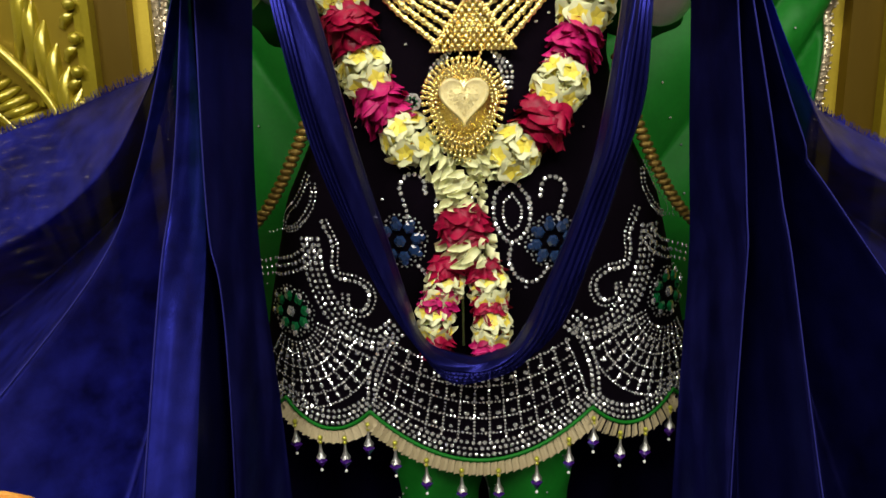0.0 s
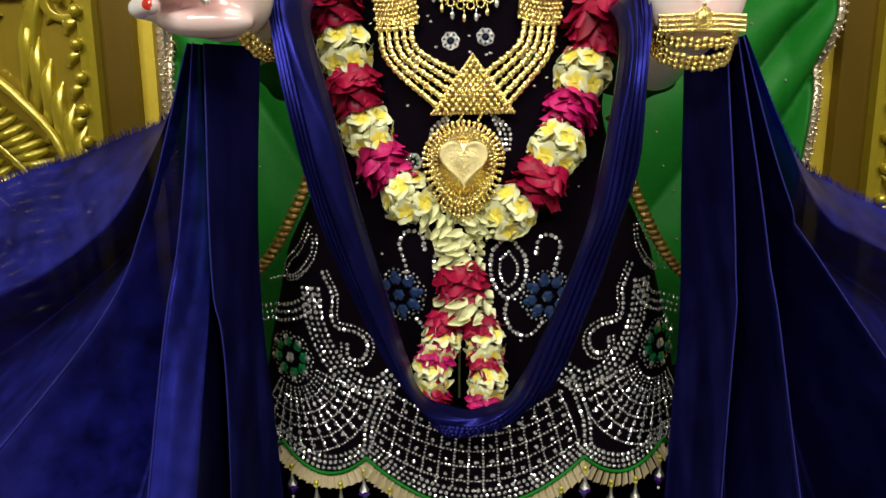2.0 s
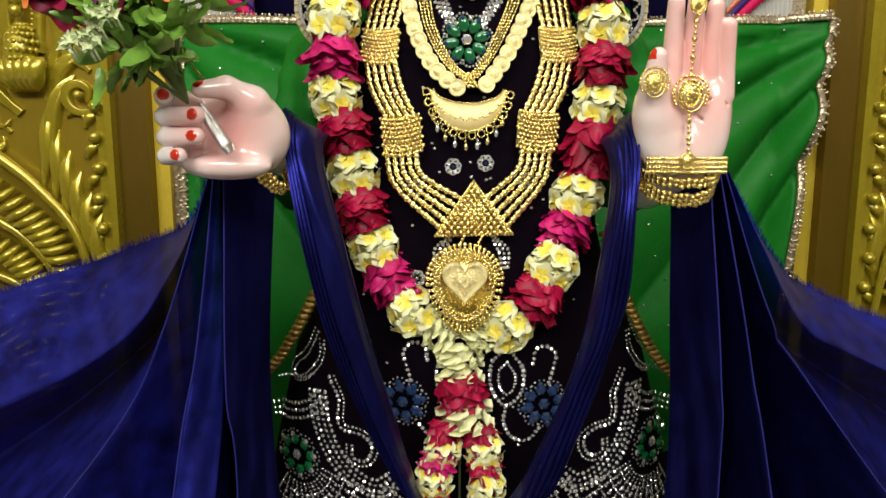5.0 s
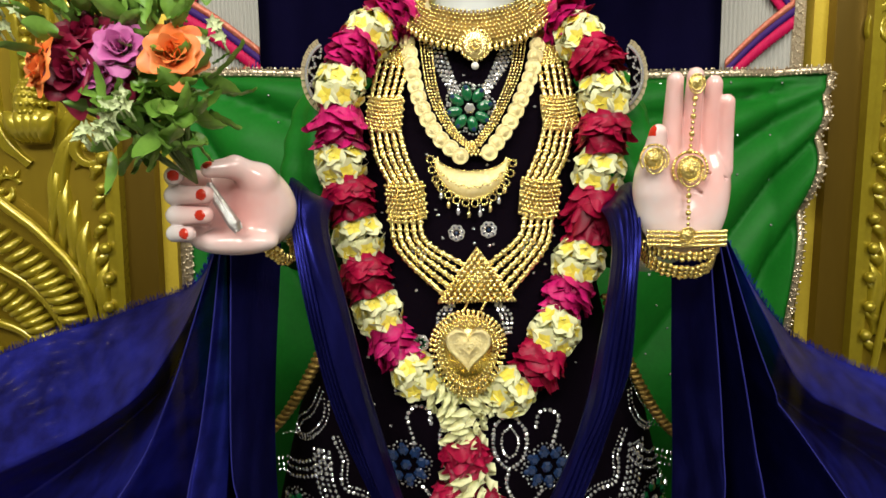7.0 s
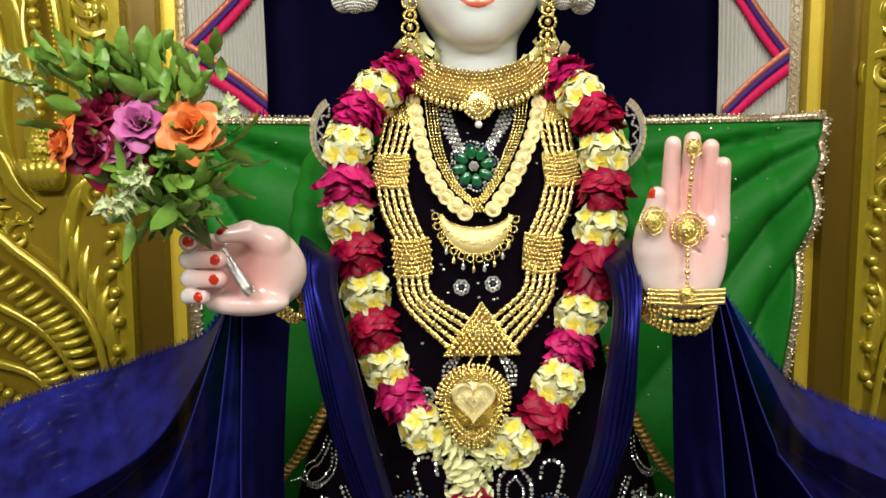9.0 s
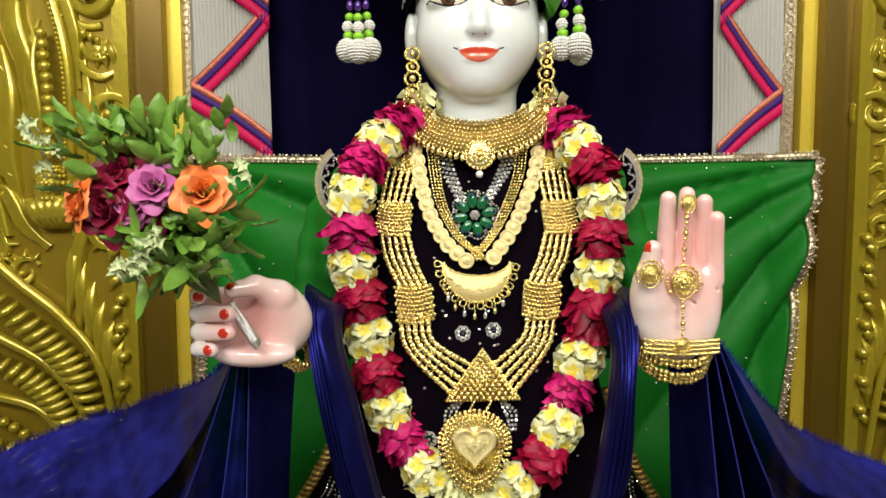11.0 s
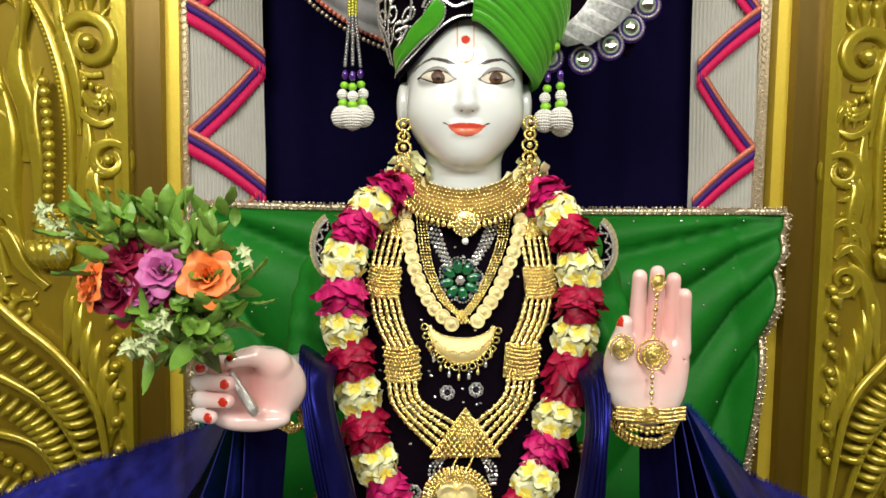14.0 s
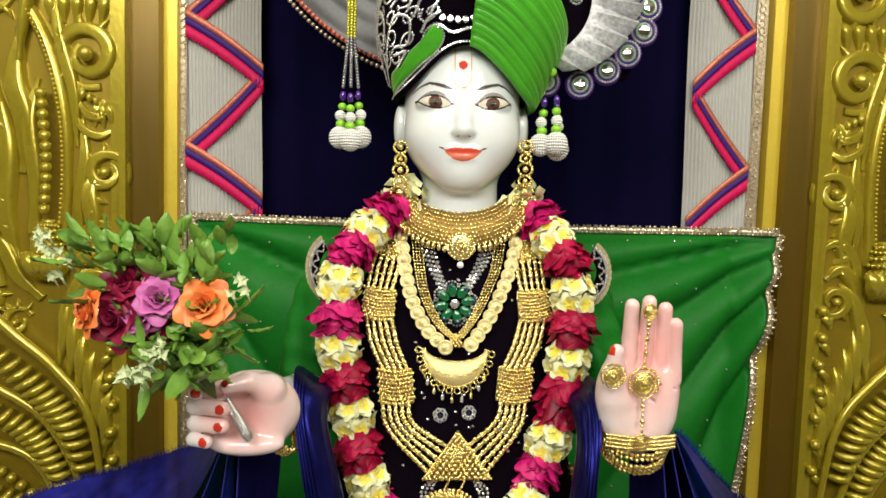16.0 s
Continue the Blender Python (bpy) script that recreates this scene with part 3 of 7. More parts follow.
            a.add(*ball((X(0.135) + 0.027 * math.sin(th) * math.cos(ph), y - 0.012 + 0.028 * math.sin(th) * math.sin(ph), z(1.70) + 0.045 * math.cos(th)), 0.0052, 6, 4))
    part("pine_cone", a, M["carve"], t)
    a = Acc()
    for k in range(12):
        a.add(*ball((X(0.139 - 0.005 * math.sin(k * 0.35)), y - 0.022, z(1.765 + k * 0.0188)), 0.0104, 12, 9))
    part("bead_string", a, M["carve"], t)
    for nm, path, w, head in (
        ("studded_band", [(X(0.118), z(1.70)), (X(0.108), z(1.82)), (X(0.112), z(1.94)), (X(0.140), z(2.06)), (X(0.190), z(2.15)), (X(0.25), z(2.20))], 0.0135, 0.9),
        ("sheath_leaf", [(X(0.168), z(1.72)), (X(0.163), z(1.82)), (X(0.172), z(1.92)), (X(0.158), z(2.00))], 0.016, 0.8),
        ("sheath_leaf", [(X(0.186), z(1.83)), (X(0.180), z(1.92)), (X(0.196), z(2.00)), (X(0.188), z(2.09))], 0.022, 0.4),
        ("stalk", [(X(0.186), z(2.03)), (X(0.172), z(2.12)), (X(0.150), z(2.22)), (X(0.13), z(2.34))], 0.011, 0.45),
        ("sword_leaf", [(X(0.196), z(1.66)), (X(0.218), z(1.76)), (X(0.214), z(1.88)), (X(0.236), z(2.00))], 0.022, 0.5),
        ("sword_leaf", [(X(0.236), z(1.62)), (X(0.252), z(1.76)), (X(0.248), z(1.92)), (X(0.272), z(2.10))], 0.026, 0.7),
        ("sword_leaf", [(X(0.090), z(1.88)), (X(0.094), z(1.98)), (X(0.118), z(2.08)), (X(0.130), z(2.18))], 0.013, 0.3),
        ("sword_leaf", [(X(0.082), z(1.70)), (X(0.086), z(1.78)), (X(0.074), z(1.86)), (X(0.080), z(1.93))], 0.013, 0.6),
        ("curl_leaf", [(X(0.086), z(1.965)), (X(0.070), z(1.940)), (X(0.046), z(1.935)), (X(0.030), z(1.955))], 0.010, 0.3),
        ("curl_leaf", [(X(0.094), z(1.945)), (X(0.080), z(1.915)), (X(0.050), z(1.900)), (X(0.018), z(1.915))], 0.009, 0.3),
        ("curl_leaf", [(X(0.072), z(1.68)), (X(0.060), z(1.74)), (X(0.066), z(1.80)), (X(0.050), z(1.84))], 0.018, 0.7),
        ("curl_leaf", [(X(0.100), z(1.60)), (X(0.090), z(1.66)), (X(0.060), z(1.69)), (X(0.034), z(1.67))], 0.014, 0.7),
        ("curl_leaf", [(X(0.110), z(1.62)), (X(0.084), z(1.71)), (X(0.050), z(1.74)), (X(0.022), z(1.725))], 0.012, 0.5),
        ("curl_leaf", [(X(0.155), z(1.60)), (X(0.195), z(1.64)), (X(0.225), z(1.70)), (X(0.250), z(1.69))], 0.016, 0.6),
    ):
        a = Acc()
        blade(a, path, w, y - (0.012 if nm == "stalk" else 0.0), 0.7, 0.95 if nm in ("stalk", "studded_band") else 0.4, 40, head, 0.4)
        band_ = part(nm, a, M["carve"], t)
        if nm == "studded_band":
            b = Acc()
            for x_, z_ in even(path, 0.0085):
                b.add(*ball((x_, y - 0.0205, z_), 0.0026, 6, 4))
            part("stud_row", b, M["gold_strip"], band_)["kind"] = "stuff"
    for nm, fn in (
        ("great_scroll", lambda a: leaf_scroll(a, (X(0.068), z(2.045)), 0.060, 1.45, -1.2 if s < 0 else math.pi + 1.2, 0.015, y, s)),
        ("ball_scroll", lambda a: leaf_scroll(a, (X(0.036), z(1.835)), 0.040, 1.3, math.pi / 2 + s * 2.4, 0.012, y, -s)),
        ("top_scroll", lambda a: leaf_scroll(a, (X(0.060), z(2.20)), 0.056, 1.4, 2.3, 0.014, y, -s)),
        ("outer_scroll", lambda a: leaf_scroll(a, (X(0.245), z(2.16)), 0.050, 1.3, 0.3, 0.013, y, s)),
        ("bell_flower", lambda a: [blade(a, [(X(0.040), z(1.965)), (X(0.030 + 0.012 * k), z(1.945)), (X(0.024 + 0.017 * k), z(1.915))], 0.008, y, 0.8, 0.5, 14, 0.5) for k in range(3)]),
        ("tear_drop", lambda a: [a.add(*ball((X(0.052 + 0.012 * k), y - 0.006, z(1.962 + 0.006 * k)), (0.006, 0.008, 0.009), 10, 8)) for k in range(3)]),
        ("crown_lobe", lambda a: [blade(a, [(X(0.045 + 0.022 * k), z(2.10)), (X(0.038 + 0.024 * k), z(2.135)), (X(0.030 + 0.026 * k), z(2.150))], 0.010, y, 0.8, 0.6, 14, 0.5) for k in range(5)]),
        ("fringe_lobe", lambda a: [blade(a, [(X(0.085 - 0.004 * k), z(1.70 + 0.024 * k)), (X(0.066 - 0.003 * k), z(1.712 + 0.024 * k)), (X(0.048 - 0.004 * k), z(1.700 + 0.026 * k))], 0.008, y, 0.8, 0.7, 14, 0.6) for k in range(5)]),
        ("side_lobe", lambda a: [blade(a, [(X(0.205 + 0.003 * k), z(1.72 + 0.045 * k)), (X(0.228), z(1.735 + 0.045 * k)), (X(0.244), z(1.765 + 0.045 * k))], 0.010, y, 0.8, 0.6, 14, 0.6) for k in range(6)]),
        ("tip_lobe", lambda a: [blade(a, [(X(0.10 + 0.03 * k), z(2.22)), (X(0.095 + 0.03 * k), z(2.30)), (X(0.11 + 0.03 * k), z(2.40))], 0.016, y, 0.8, 0.5, 20, 0.6) for k in range(5)]),
    ):
        a = Acc()
        fn(a)
        part(nm, a, M["carve"], t)
    return t


carved_pillar(-1, -0.562, "gilded pillar carved with fan leaf, scrolls and pine cone")
carved_pillar(1, 0.719, "gilded pillar carved with fan leaf and scrolls beside green cloth")

# ---------------------------------------------------------------- the statue: one mesh, painted by slots
FX, EYE_Z = 0.030, 1.931


def head_field(X, Y, Z):
    d = ell(X, Y, Z, (0.032, 0.89, 1.945), (0.083, 0.092, 0.118))
    d = smin(d, ell(X, Y, Z, (0.032, 0.885, 1.893), (0.0735, 0.086, 0.070)), 0.03)
    d = smin(d, ell(X, Y, Z, (0.031, 0.832, 1.839), (0.027, 0.026, 0.021)), 0.050)
    for e in (-1, 1):
        d = smin(d, ell(X, Y, Z, (FX + e * 0.036, 0.840, 1.890), (0.031, 0.031, 0.030)), 0.04)
        d = -smin(-d, ell(X, Y, Z, (FX + e * 0.040, 0.772, EYE_Z), (0.026, 0.027, 0.012)), 0.010)
        d = smin(d, ell(X, Y, Z, (FX + e * 0.039, 0.820, EYE_Z), (0.024, 0.022, 0.0125)), 0.005)
        d = smin(d, ell(X, Y, Z, (0.032 + e * 0.0885, 0.895, 1.907), (0.0095, 0.020, 0.033)), 0.006)
        d = smin(d, ell(X, Y, Z, (FX + e * 0.0102, 0.798, 1.8935), (0.0062, 0.0095, 0.0052)), 0.006)
    d = smin(d, cap(X, Y, Z, (FX, 0.810, 1.950), (FX, 0.786, 1.8965), 0.0060, 0.0084), 0.012)
    d = smin(d, cap(X, Y, Z, (FX, 0.793, 1.894), (FX, 0.812, 1.873), 0.0055, 0.0070), 0.012)
    d = smin(d, ell(X, Y, Z, (FX, 0.800, 1.8715), (0.021, 0.009, 0.0045)), 0.006)
    d = smin(d, ell(X, Y, Z, (FX, 0.801, 1.861), (0.017, 0.009, 0.0055)), 0.006)
    d = smin(d, cap(X, Y, Z, (0.0325, 0.892, 1.86), (0.0325, 0.892, 1.74), 0.053, 0.057), 0.012)
    return d


def right_palm(X, Y, Z):
    d = ell(X, Y, Z, (0.2445, 0.690, 1.583), (0.0500, 0.018, 0.058))
    d = smin(d, cap(X, Y, Z, (0.243, 0.695, 1.535), (0.242, 0.80, 1.505), 0.032, 0.034), 0.025)
    d = smin(d, ell(X, Y, Z, (0.2165, 0.680, 1.568), (0.0225, 0.018, 0.042)), 0.012)
    d = smin(d, ell(X, Y, Z, (0.2730, 0.682, 1.572), (0.0165, 0.016, 0.044)), 0.012)
    for root, tip in (((0.2306, 0.6840, 1.6048), (0.2269, 0.6720, 1.6869)), ((0.2484, 0.6840, 1.6072), (0.2472, 0.6720, 1.6916)), ((0.2673, 0.6840, 1.6047), (0.2665, 0.6720, 1.6838)), ((0.2843, 0.6840, 1.5973), (0.2798, 0.6720, 1.6652))):
        mid = [(p + q) / 2 for p, q in zip(root, tip)]
        mid[1] += 0.003
        d = smin(d, cap(X, Y, Z, root, mid, 0.0101, 0.0098), 0.0010)
        d = smin(d, cap(X, Y, Z, mid, tip, 0.0098, 0.0084), 0.0010)
    # the thumb lies along the forefinger
    d = smin(d, cap(X, Y, Z, (0.2100, 0.6760, 1.5780), (0.2073, 0.6680, 1.6106), 0.0135, 0.0122), 0.016)
    d = smin(d, cap(X, Y, Z, (0.2073, 0.6680, 1.6106), (0.2084, 0.6620, 1.6341), 0.0122, 0.0090), 0.004)
    # the creases across the palm
    for a, b in (((0.222, 0.671, 1.545), (0.234, 0.671, 1.602)), ((0.236, 0.671, 1.600), (0.284, 0.671, 1.588)), ((0.240, 0.671, 1.585), (0.276, 0.672, 1.562))):
        d = np.maximum(d, 0.0016 - cap(X, Y, Z, a, b, 0.0, 0.0))
    return d


def left_palm(X, Y, Z):
    d = ell(X, Y, Z, (-0.212, 0.664, 1.560), (0.049, 0.020, 0.043))
    d = smin(d, cap(X, Y, Z, (-0.196, 0.668, 1.550), (-0.190, 0.75, 1.540), 0.026, 0.026), 0.03)
    d = smin(d, ell(X, Y, Z, (-0.212, 0.636, 1.527), (0.042, 0.018, 0.013)), 0.014)
    d = smin(d, cap(X, Y, Z, (-0.188, 0.655, 1.560), (-0.189, 0.640, 1.586), 0.020, 0.0155), 0.028)
    d = smin(d, cap(X, Y, Z, (-0.186, 0.640, 1.588), (-0.206, 0.626, 1.600), 0.0150, 0.0112), 0.006)
    d = smin(d, cap(X, Y, Z, (-0.206, 0.626, 1.600), (-0.2265, 0.612, 1.598), 0.0108, 0.0078), 0.004)
    for z, k, tx, r in ((1.5915, -0.262, -0.258, 0.0095), (1.5735, -0.263, -0.229, 0.0092), (1.5545, -0.2625, -0.230, 0.0090), (1.537, -0.264, -0.247, 0.0080)):
        d = smin(d, cap(X, Y, Z, (-0.245, 0.645, z - 0.004), (k, 0.620, z), r, r), 0.003)
        d = smin(d, cap(X, Y, Z, (k, 0.620, z), (tx, 0.608, z + 0.001), r, r * 0.88), 0.0015)
    return d


def trunk_field(X, Y, Z):
    d = cap(X, Y, Z, (0.032, 0.90, 1.67), (0.034, 0.88, 1.30), 0.065, 0.080)
    for e in (-1, 1):
        d = smin(d, cap(X, Y, Z, (0.035 + e * 0.055, 0.89, 1.30), (0.045 + e * 0.06, 0.88, 0.78), 0.075, 0.045), 0.03)
        d = smin(d, cap(X, Y, Z, (0.045 + e * 0.06, 0.90, 0.77), (0.045 + e * 0.075, 0.80, 0.75), 0.04, 0.03), 0.02)
        d = smin(d, cap(X, Y, Z, (0.032 + e * 0.10, 0.90, 1.67), (0.032 + e * 0.20, 0.88, 1.52), 0.04, 0.036), 0.03)
    d = smin(d, cap(X, Y, Z, (0.232, 0.88, 1.52), (0.242, 0.78, 1.51), 0.036, 0.034), 0.02)
    d = smin(d, cap(X, Y, Z, (-0.168, 0.88, 1.52), (-0.186, 0.74, 1.545), 0.034, 0.030), 0.02)
    return d


def face_slot(x, z):
    """Slot numbers of the painted face: 0 marble, 2 red, 3 lips, 4 lower lip, 5 tilak, 6 dark, 7 brow, 8 lid, 9 iris, 10 sclera."""
    s = np.zeros(len(x), int)
    dx = x - FX
    for e in (-1, 1):
        u = (dx - e * 0.039) * e          # grows outwards
        w = z - EYE_Z - 0.0022 * u / 0.024
        up = 0.0098 * np.clip(1 - (u / 0.0222) ** 2, 0, 1) ** 0.8
        dn = -0.0064 * np.clip(1 - (u / 0.0222) ** 2, 0, 1)
        lid = (w < up * 1.45 + 0.0024) & (w > dn - 0.0008) & (np.abs(u) < 0.0255)
        line = (w < up + 0.0024) & (w > dn - 0.0012) & (u > -0.0235) & (u < 0.029 - np.abs(w) * 0.3)
        white = (w < up - 0.0005) & (w > dn + 0.0007) & (np.abs(u) < 0.0212)
        s[lid] = 8
        s[line & (np.abs(u) < 0.0265)] = 6
        s[white] = 10
        r = np.hypot(u + 0.001, w - 0.0008)
        s[white & (r < 0.0090)] = 6
        s[white & (r < 0.0080)] = 9
        s[white & (r < 0.0036)] = 6
        arc = 0.0266 - np.where(u > 0.006, 0.0145 * np.abs((u - 0.006) / 0.025) ** 1.7, 0.0070 * np.abs((u - 0.006) / 0.031) ** 1.5)
        thick_b = 0.0026 * np.clip(1.20 - (u + 0.024) / 0.060, 0.15, 1) * np.clip((u + 0.026) / 0.010, 0.35, 1)
        s[(np.abs(w - arc) < thick_b) & (u > -0.025) & (u < 0.031)] = 7
    m = np.abs(dx) / 0.0255
    zl = z - (1.8655 + 0.0042 * m ** 2)
    top = 0.0085 * np.clip(1 - m ** 1.6, 0, 1) - 0.0018 * np.exp(-(dx / 0.004) ** 2)
    bot = -0.0105 * np.clip(1 - m ** 2.2, 0, 1)
    lips = np.abs(dx) < 0.025
    s[lips & (zl > -0.0006) & (zl < top)] = 3
    s[lips & (zl < -0.0006) & (zl > bot)] = 4
    s[lips & (zl < bot * 0.82) & (zl > bot)] = 3
    s[(np.abs(dx) > 0.0245) & (np.abs(dx) < 0.031) & (np.abs(zl - 0.0012) < 0.0010)] = 6
    tx = x - 0.0275
    out = np.where(z > 1.962, np.abs(tx), np.hypot(tx, z - 1.962))
    s[(out > 0.0098) & (out < 0.0117) & (z < 2.03)] = 5
    s[np.hypot(tx, z - 1.9815) < 0.0058] = 2
    return s


acc = Acc()
slots = [M[k] for k in ("marble", "tint_right", "red", "lip", "lip2", "tilak", "dark", "brow", "lid", "iris", "sclera", "tint_left")]
V, F = surface_net(head_field, (-0.08, 0.765, 1.74), (0.145, 0.99, 2.075), 0.00115)
acc.add(V, F)
A = np.array(F)
c = V[A].mean(1)
fs = face_slot(c[:, 0], c[:, 2])
fs[c[:, 1] > 0.86] = 0
# nostrils
for e in (-1, 1):
    fs[(np.hypot((c[:, 0] - FX - e * 0.0075) * 0.6, c[:, 2] - 1.8872) < 0.0011) & (c[:, 1] < 0.81)] = 8
marks = fs.tolist()
V, F = surface_net(right_palm, (0.175, 0.62, 1.43), (0.31, 0.80, 1.72), 0.0018)
acc.add(V, F)
c = V[np.array(F)].mean(1)
s1 = np.zeros(len(F), int)
s1[:] = 1
s1[(c[:, 0] < 0.2044) & (np.abs(c[:, 2] - 1.6388) < 0.0085)] = 2
marks += s1.tolist()
V, F = surface_net(left_palm, (-0.30, 0.58, 1.44), (-0.09, 0.76, 1.63), 0.0014)
acc.add(V, F)
c = V[np.array(F)].mean(1)
s1 = np.zeros(len(F), int)
s1[:] = 11
for nx, nz in ((-0.2565, 1.5925), (-0.2315, 1.5750), (-0.2335, 1.5560), (-0.2495, 1.5385), (-0.2270, 1.6045)):
    s1[np.hypot(c[:, 0] - nx, c[:, 2] - nz) < 0.0052] = np.where(c[np.hypot(c[:, 0] - nx, c[:, 2] - nz) < 0.0052][:, 1] < 0.613, 2, s1[np.hypot(c[:, 0] - nx, c[:, 2] - nz) < 0.0052])
marks += s1.tolist()
V, F = surface_net(trunk_field, (-0.27, 0.70, 0.70), (0.34, 1.02, 1.84), 0.008)
acc.add(V, F)
marks += [0] * len(F)
acc.m = marks
statue = part("statue", acc, slots)
tagged(statue, "white marble standing statue with painted features and raised palm", "statue")

# ---------------------------------------------------------------- green cloth behind the statue
def green_cloth():
    t = thing("green_cloth", "green satin cloth with sequin border pinned behind the statue", "cloth", at=(0.1, BACK, STAND))
    ox, oy, oz = t.location

    def sheet(u, v):
        # u from the pinned left border to the right corner, v from the hem up to the top edge
        xl = -0.452 + 0.0 * v
        xr = 0.578 + 0.066 * np.clip(v, 0, 1) ** 2.2
        x = xl + (xr - xl) * u
        z = STAND + 0.05 + v * (1.752 - STAND - 0.05) - 0.006 * np.sin(u * math.pi)
        # folds that radiate from the two upper corners
        ar = np.arctan2(1.765 - z, 0.70 - x + 0.02)
        al = np.arctan2(1.765 - z, x + 0.50)
        dr, dl = np.hypot(1.765 - z, 0.70 - x), np.hypot(1.765 - z, x + 0.50)
        fold = lambda a, d, k: 0.056 * np.abs(np.sin(a * k + 0.6 * np.sin(a * 5))) ** 0.7 * np.clip(d * 5, 0, 1) * np.exp(-d * 1.1)
        mid = 1 - np.abs(2 * u - 1) ** 2.5
        y = BACK - 0.012 - 0.09 * mid * np.clip(1.35 - v, 0, 1) ** 0.35 * np.clip((1.0 - v) * 9, 0, 1) ** 0.5 - np.where(x > 0.1, fold(ar, dr, 11), fold(al, dl, 7))
        y = y - 0.048 * np.clip((x - 0.57) / 0.06, 0, 1) ** 0.8
        return x - ox, y - oy, z - oz

    P, F = grid(150, 90, sheet)
    part("cloth", Acc().add(*thick(P, F, 0.003)), M["green"], t)
    P = P.reshape(150, 90, 3)
    rnd = random.Random(3)
    a = Acc()
    for i in range(150):
        for k in range(4):
            p = P[i, 89] + np.array([rnd.uniform(-.003, .003), -0.004, 0.002 + 0.004 * k])
            a.add(*gem(p, 0.0024, (rnd.uniform(-.5, .5), -1, rnd.uniform(-.5, .5))))
    for j in range(0, 90):
        for k in range(5):
            p = P[149, j] + np.array([0.003 * k - 0.002, -0.005, rnd.uniform(-.004, .004)])
            a.add(*gem(p, 0.0024, (rnd.uniform(-.5, .5), -1, rnd.uniform(-.5, .5))))
            p = P[0, j] + np.array([0.003 * k - 0.004, -0.005, rnd.uniform(-.004, .004)])
            a.add(*gem(p, 0.0024, (rnd.uniform(-.5, .5), -1, rnd.uniform(-.5, .5))))
    part("sequin_edge", a, M["sequin"], t, "champagne sequin border", smooth=False)["kind"] = "stuff"
    a = Acc()
    for j, pts in ((0, P[:, 89]), (1, P[149, :]), (2, P[0, :])):
        q = pts + np.array([0.003 if j == 1 else 0, -0.002, 0.006 if j == 0 else 0])
        a.add(*tube(q, 0.0065, 6, 0.4))
    part("braid", a, M["sequin"], t)
    a = Acc()
    for i in range(4, 146, 9):
        for j in range(3, 88, 7):
            p = P[min(149, i + rnd.randint(-3, 3)), min(88, j + rnd.randint(-2, 2))] + np.array([0, -0.002, 0])
            a.add(*gem(p, 0.0020, (rnd.uniform(-.3, .3), -1, rnd.uniform(-.3, .3))))
    part("spangle_scatter", a, M["crystal"], t, smooth=False)["kind"] = "stuff"


green_cloth()

# ---------------------------------------------------------------- coat and skirt
COAT = np.array([  # height, middle, half width, front, half depth
    (1.790, 0.0325, 0.058, 0.838, 0.055), (1.768, 0.0325, 0.078, 0.834, 0.062), (1.745, 0.032, 0.125, 0.828, 0.074), (1.72, 0.032, 0.170, 0.818, 0.088),
    (1.67, 0.031, 0.192, 0.794, 0.108), (1.56, 0.031, 0.178, 0.768, 0.122), (1.45, 0.031, 0.168, 0.750, 0.135), (1.38, 0.032, 0.184, 0.742, 0.142),
    (1.28, 0.034, 0.236, 0.742, 0.150), (1.15, 0.036, 0.270, 0.757, 0.150), (1.00, 0.038, 0.300, 0.768, 0.140), (0.80, 0.038, 0.305, 0.772, 0.135)])[::-1]


def coat_row(z):
    return [np.interp(z, COAT[:, 0], COAT[:, k]) for k in range(1, 5)]


def coat_front(x, z, off=0.0):
    """A point of the coat's front at x and z, off metres proud of it, and the way it faces."""
    cx, a, yf, b = coat_row(z)
    q = np.clip((x - cx) / a, -0.98, 0.98)
    y = yf + b * (1 - math.sqrt(1 - q * q))
    n = Vector((q / a, -math.sqrt(1 - q * q) / b, 0.0)).normalized()
    return (x + n.x * off, y + n.y * off, z), tuple(n)


def hem(x):
    d = abs(x - 0.038)
    if d < 0.134:
        return 0.967 + 0.060 * (d / 0.134) ** 2
    k = (d - 0.134) % 0.112
    return 0.998 + 0.029 * ((k - 0.056) / 0.056) ** 2


coat = thing("embroidered_coat", "black velvet coat embroidered with rhinestones and scalloped hem", "coat", at=(0.035, 0.88, STAND))
CO = np.array([0.035, 0.88, STAND])
acc = Acc()
NU, NV = 160, 70
P = []
for i in range(NU):
    th = 2 * math.pi * i / NU
    for j in range(NV):
        v = j / (NV - 1)
        s = math.sin(th)
        xh = 0.038 + 0.30 * s
        z = 1.79 + (hem(xh) - 1.79) * v
        cx, a, yf, b = coat_row(z)
        ripple = 1 + 0.012 * math.sin(th * 13) * max(0, v - 0.45)
        P.append((cx + a * s * ripple, yf + b - b * math.cos(th) * ripple, z))
F = [(i * NV + j, i * NV + j + 1, ((i + 1) % NU) * NV + j + 1, ((i + 1) % NU) * NV + j) for i in range(NU) for j in range(NV - 1)]
part("velvet", acc.add(np.array(P) - CO, F), M["velvet"], coat)


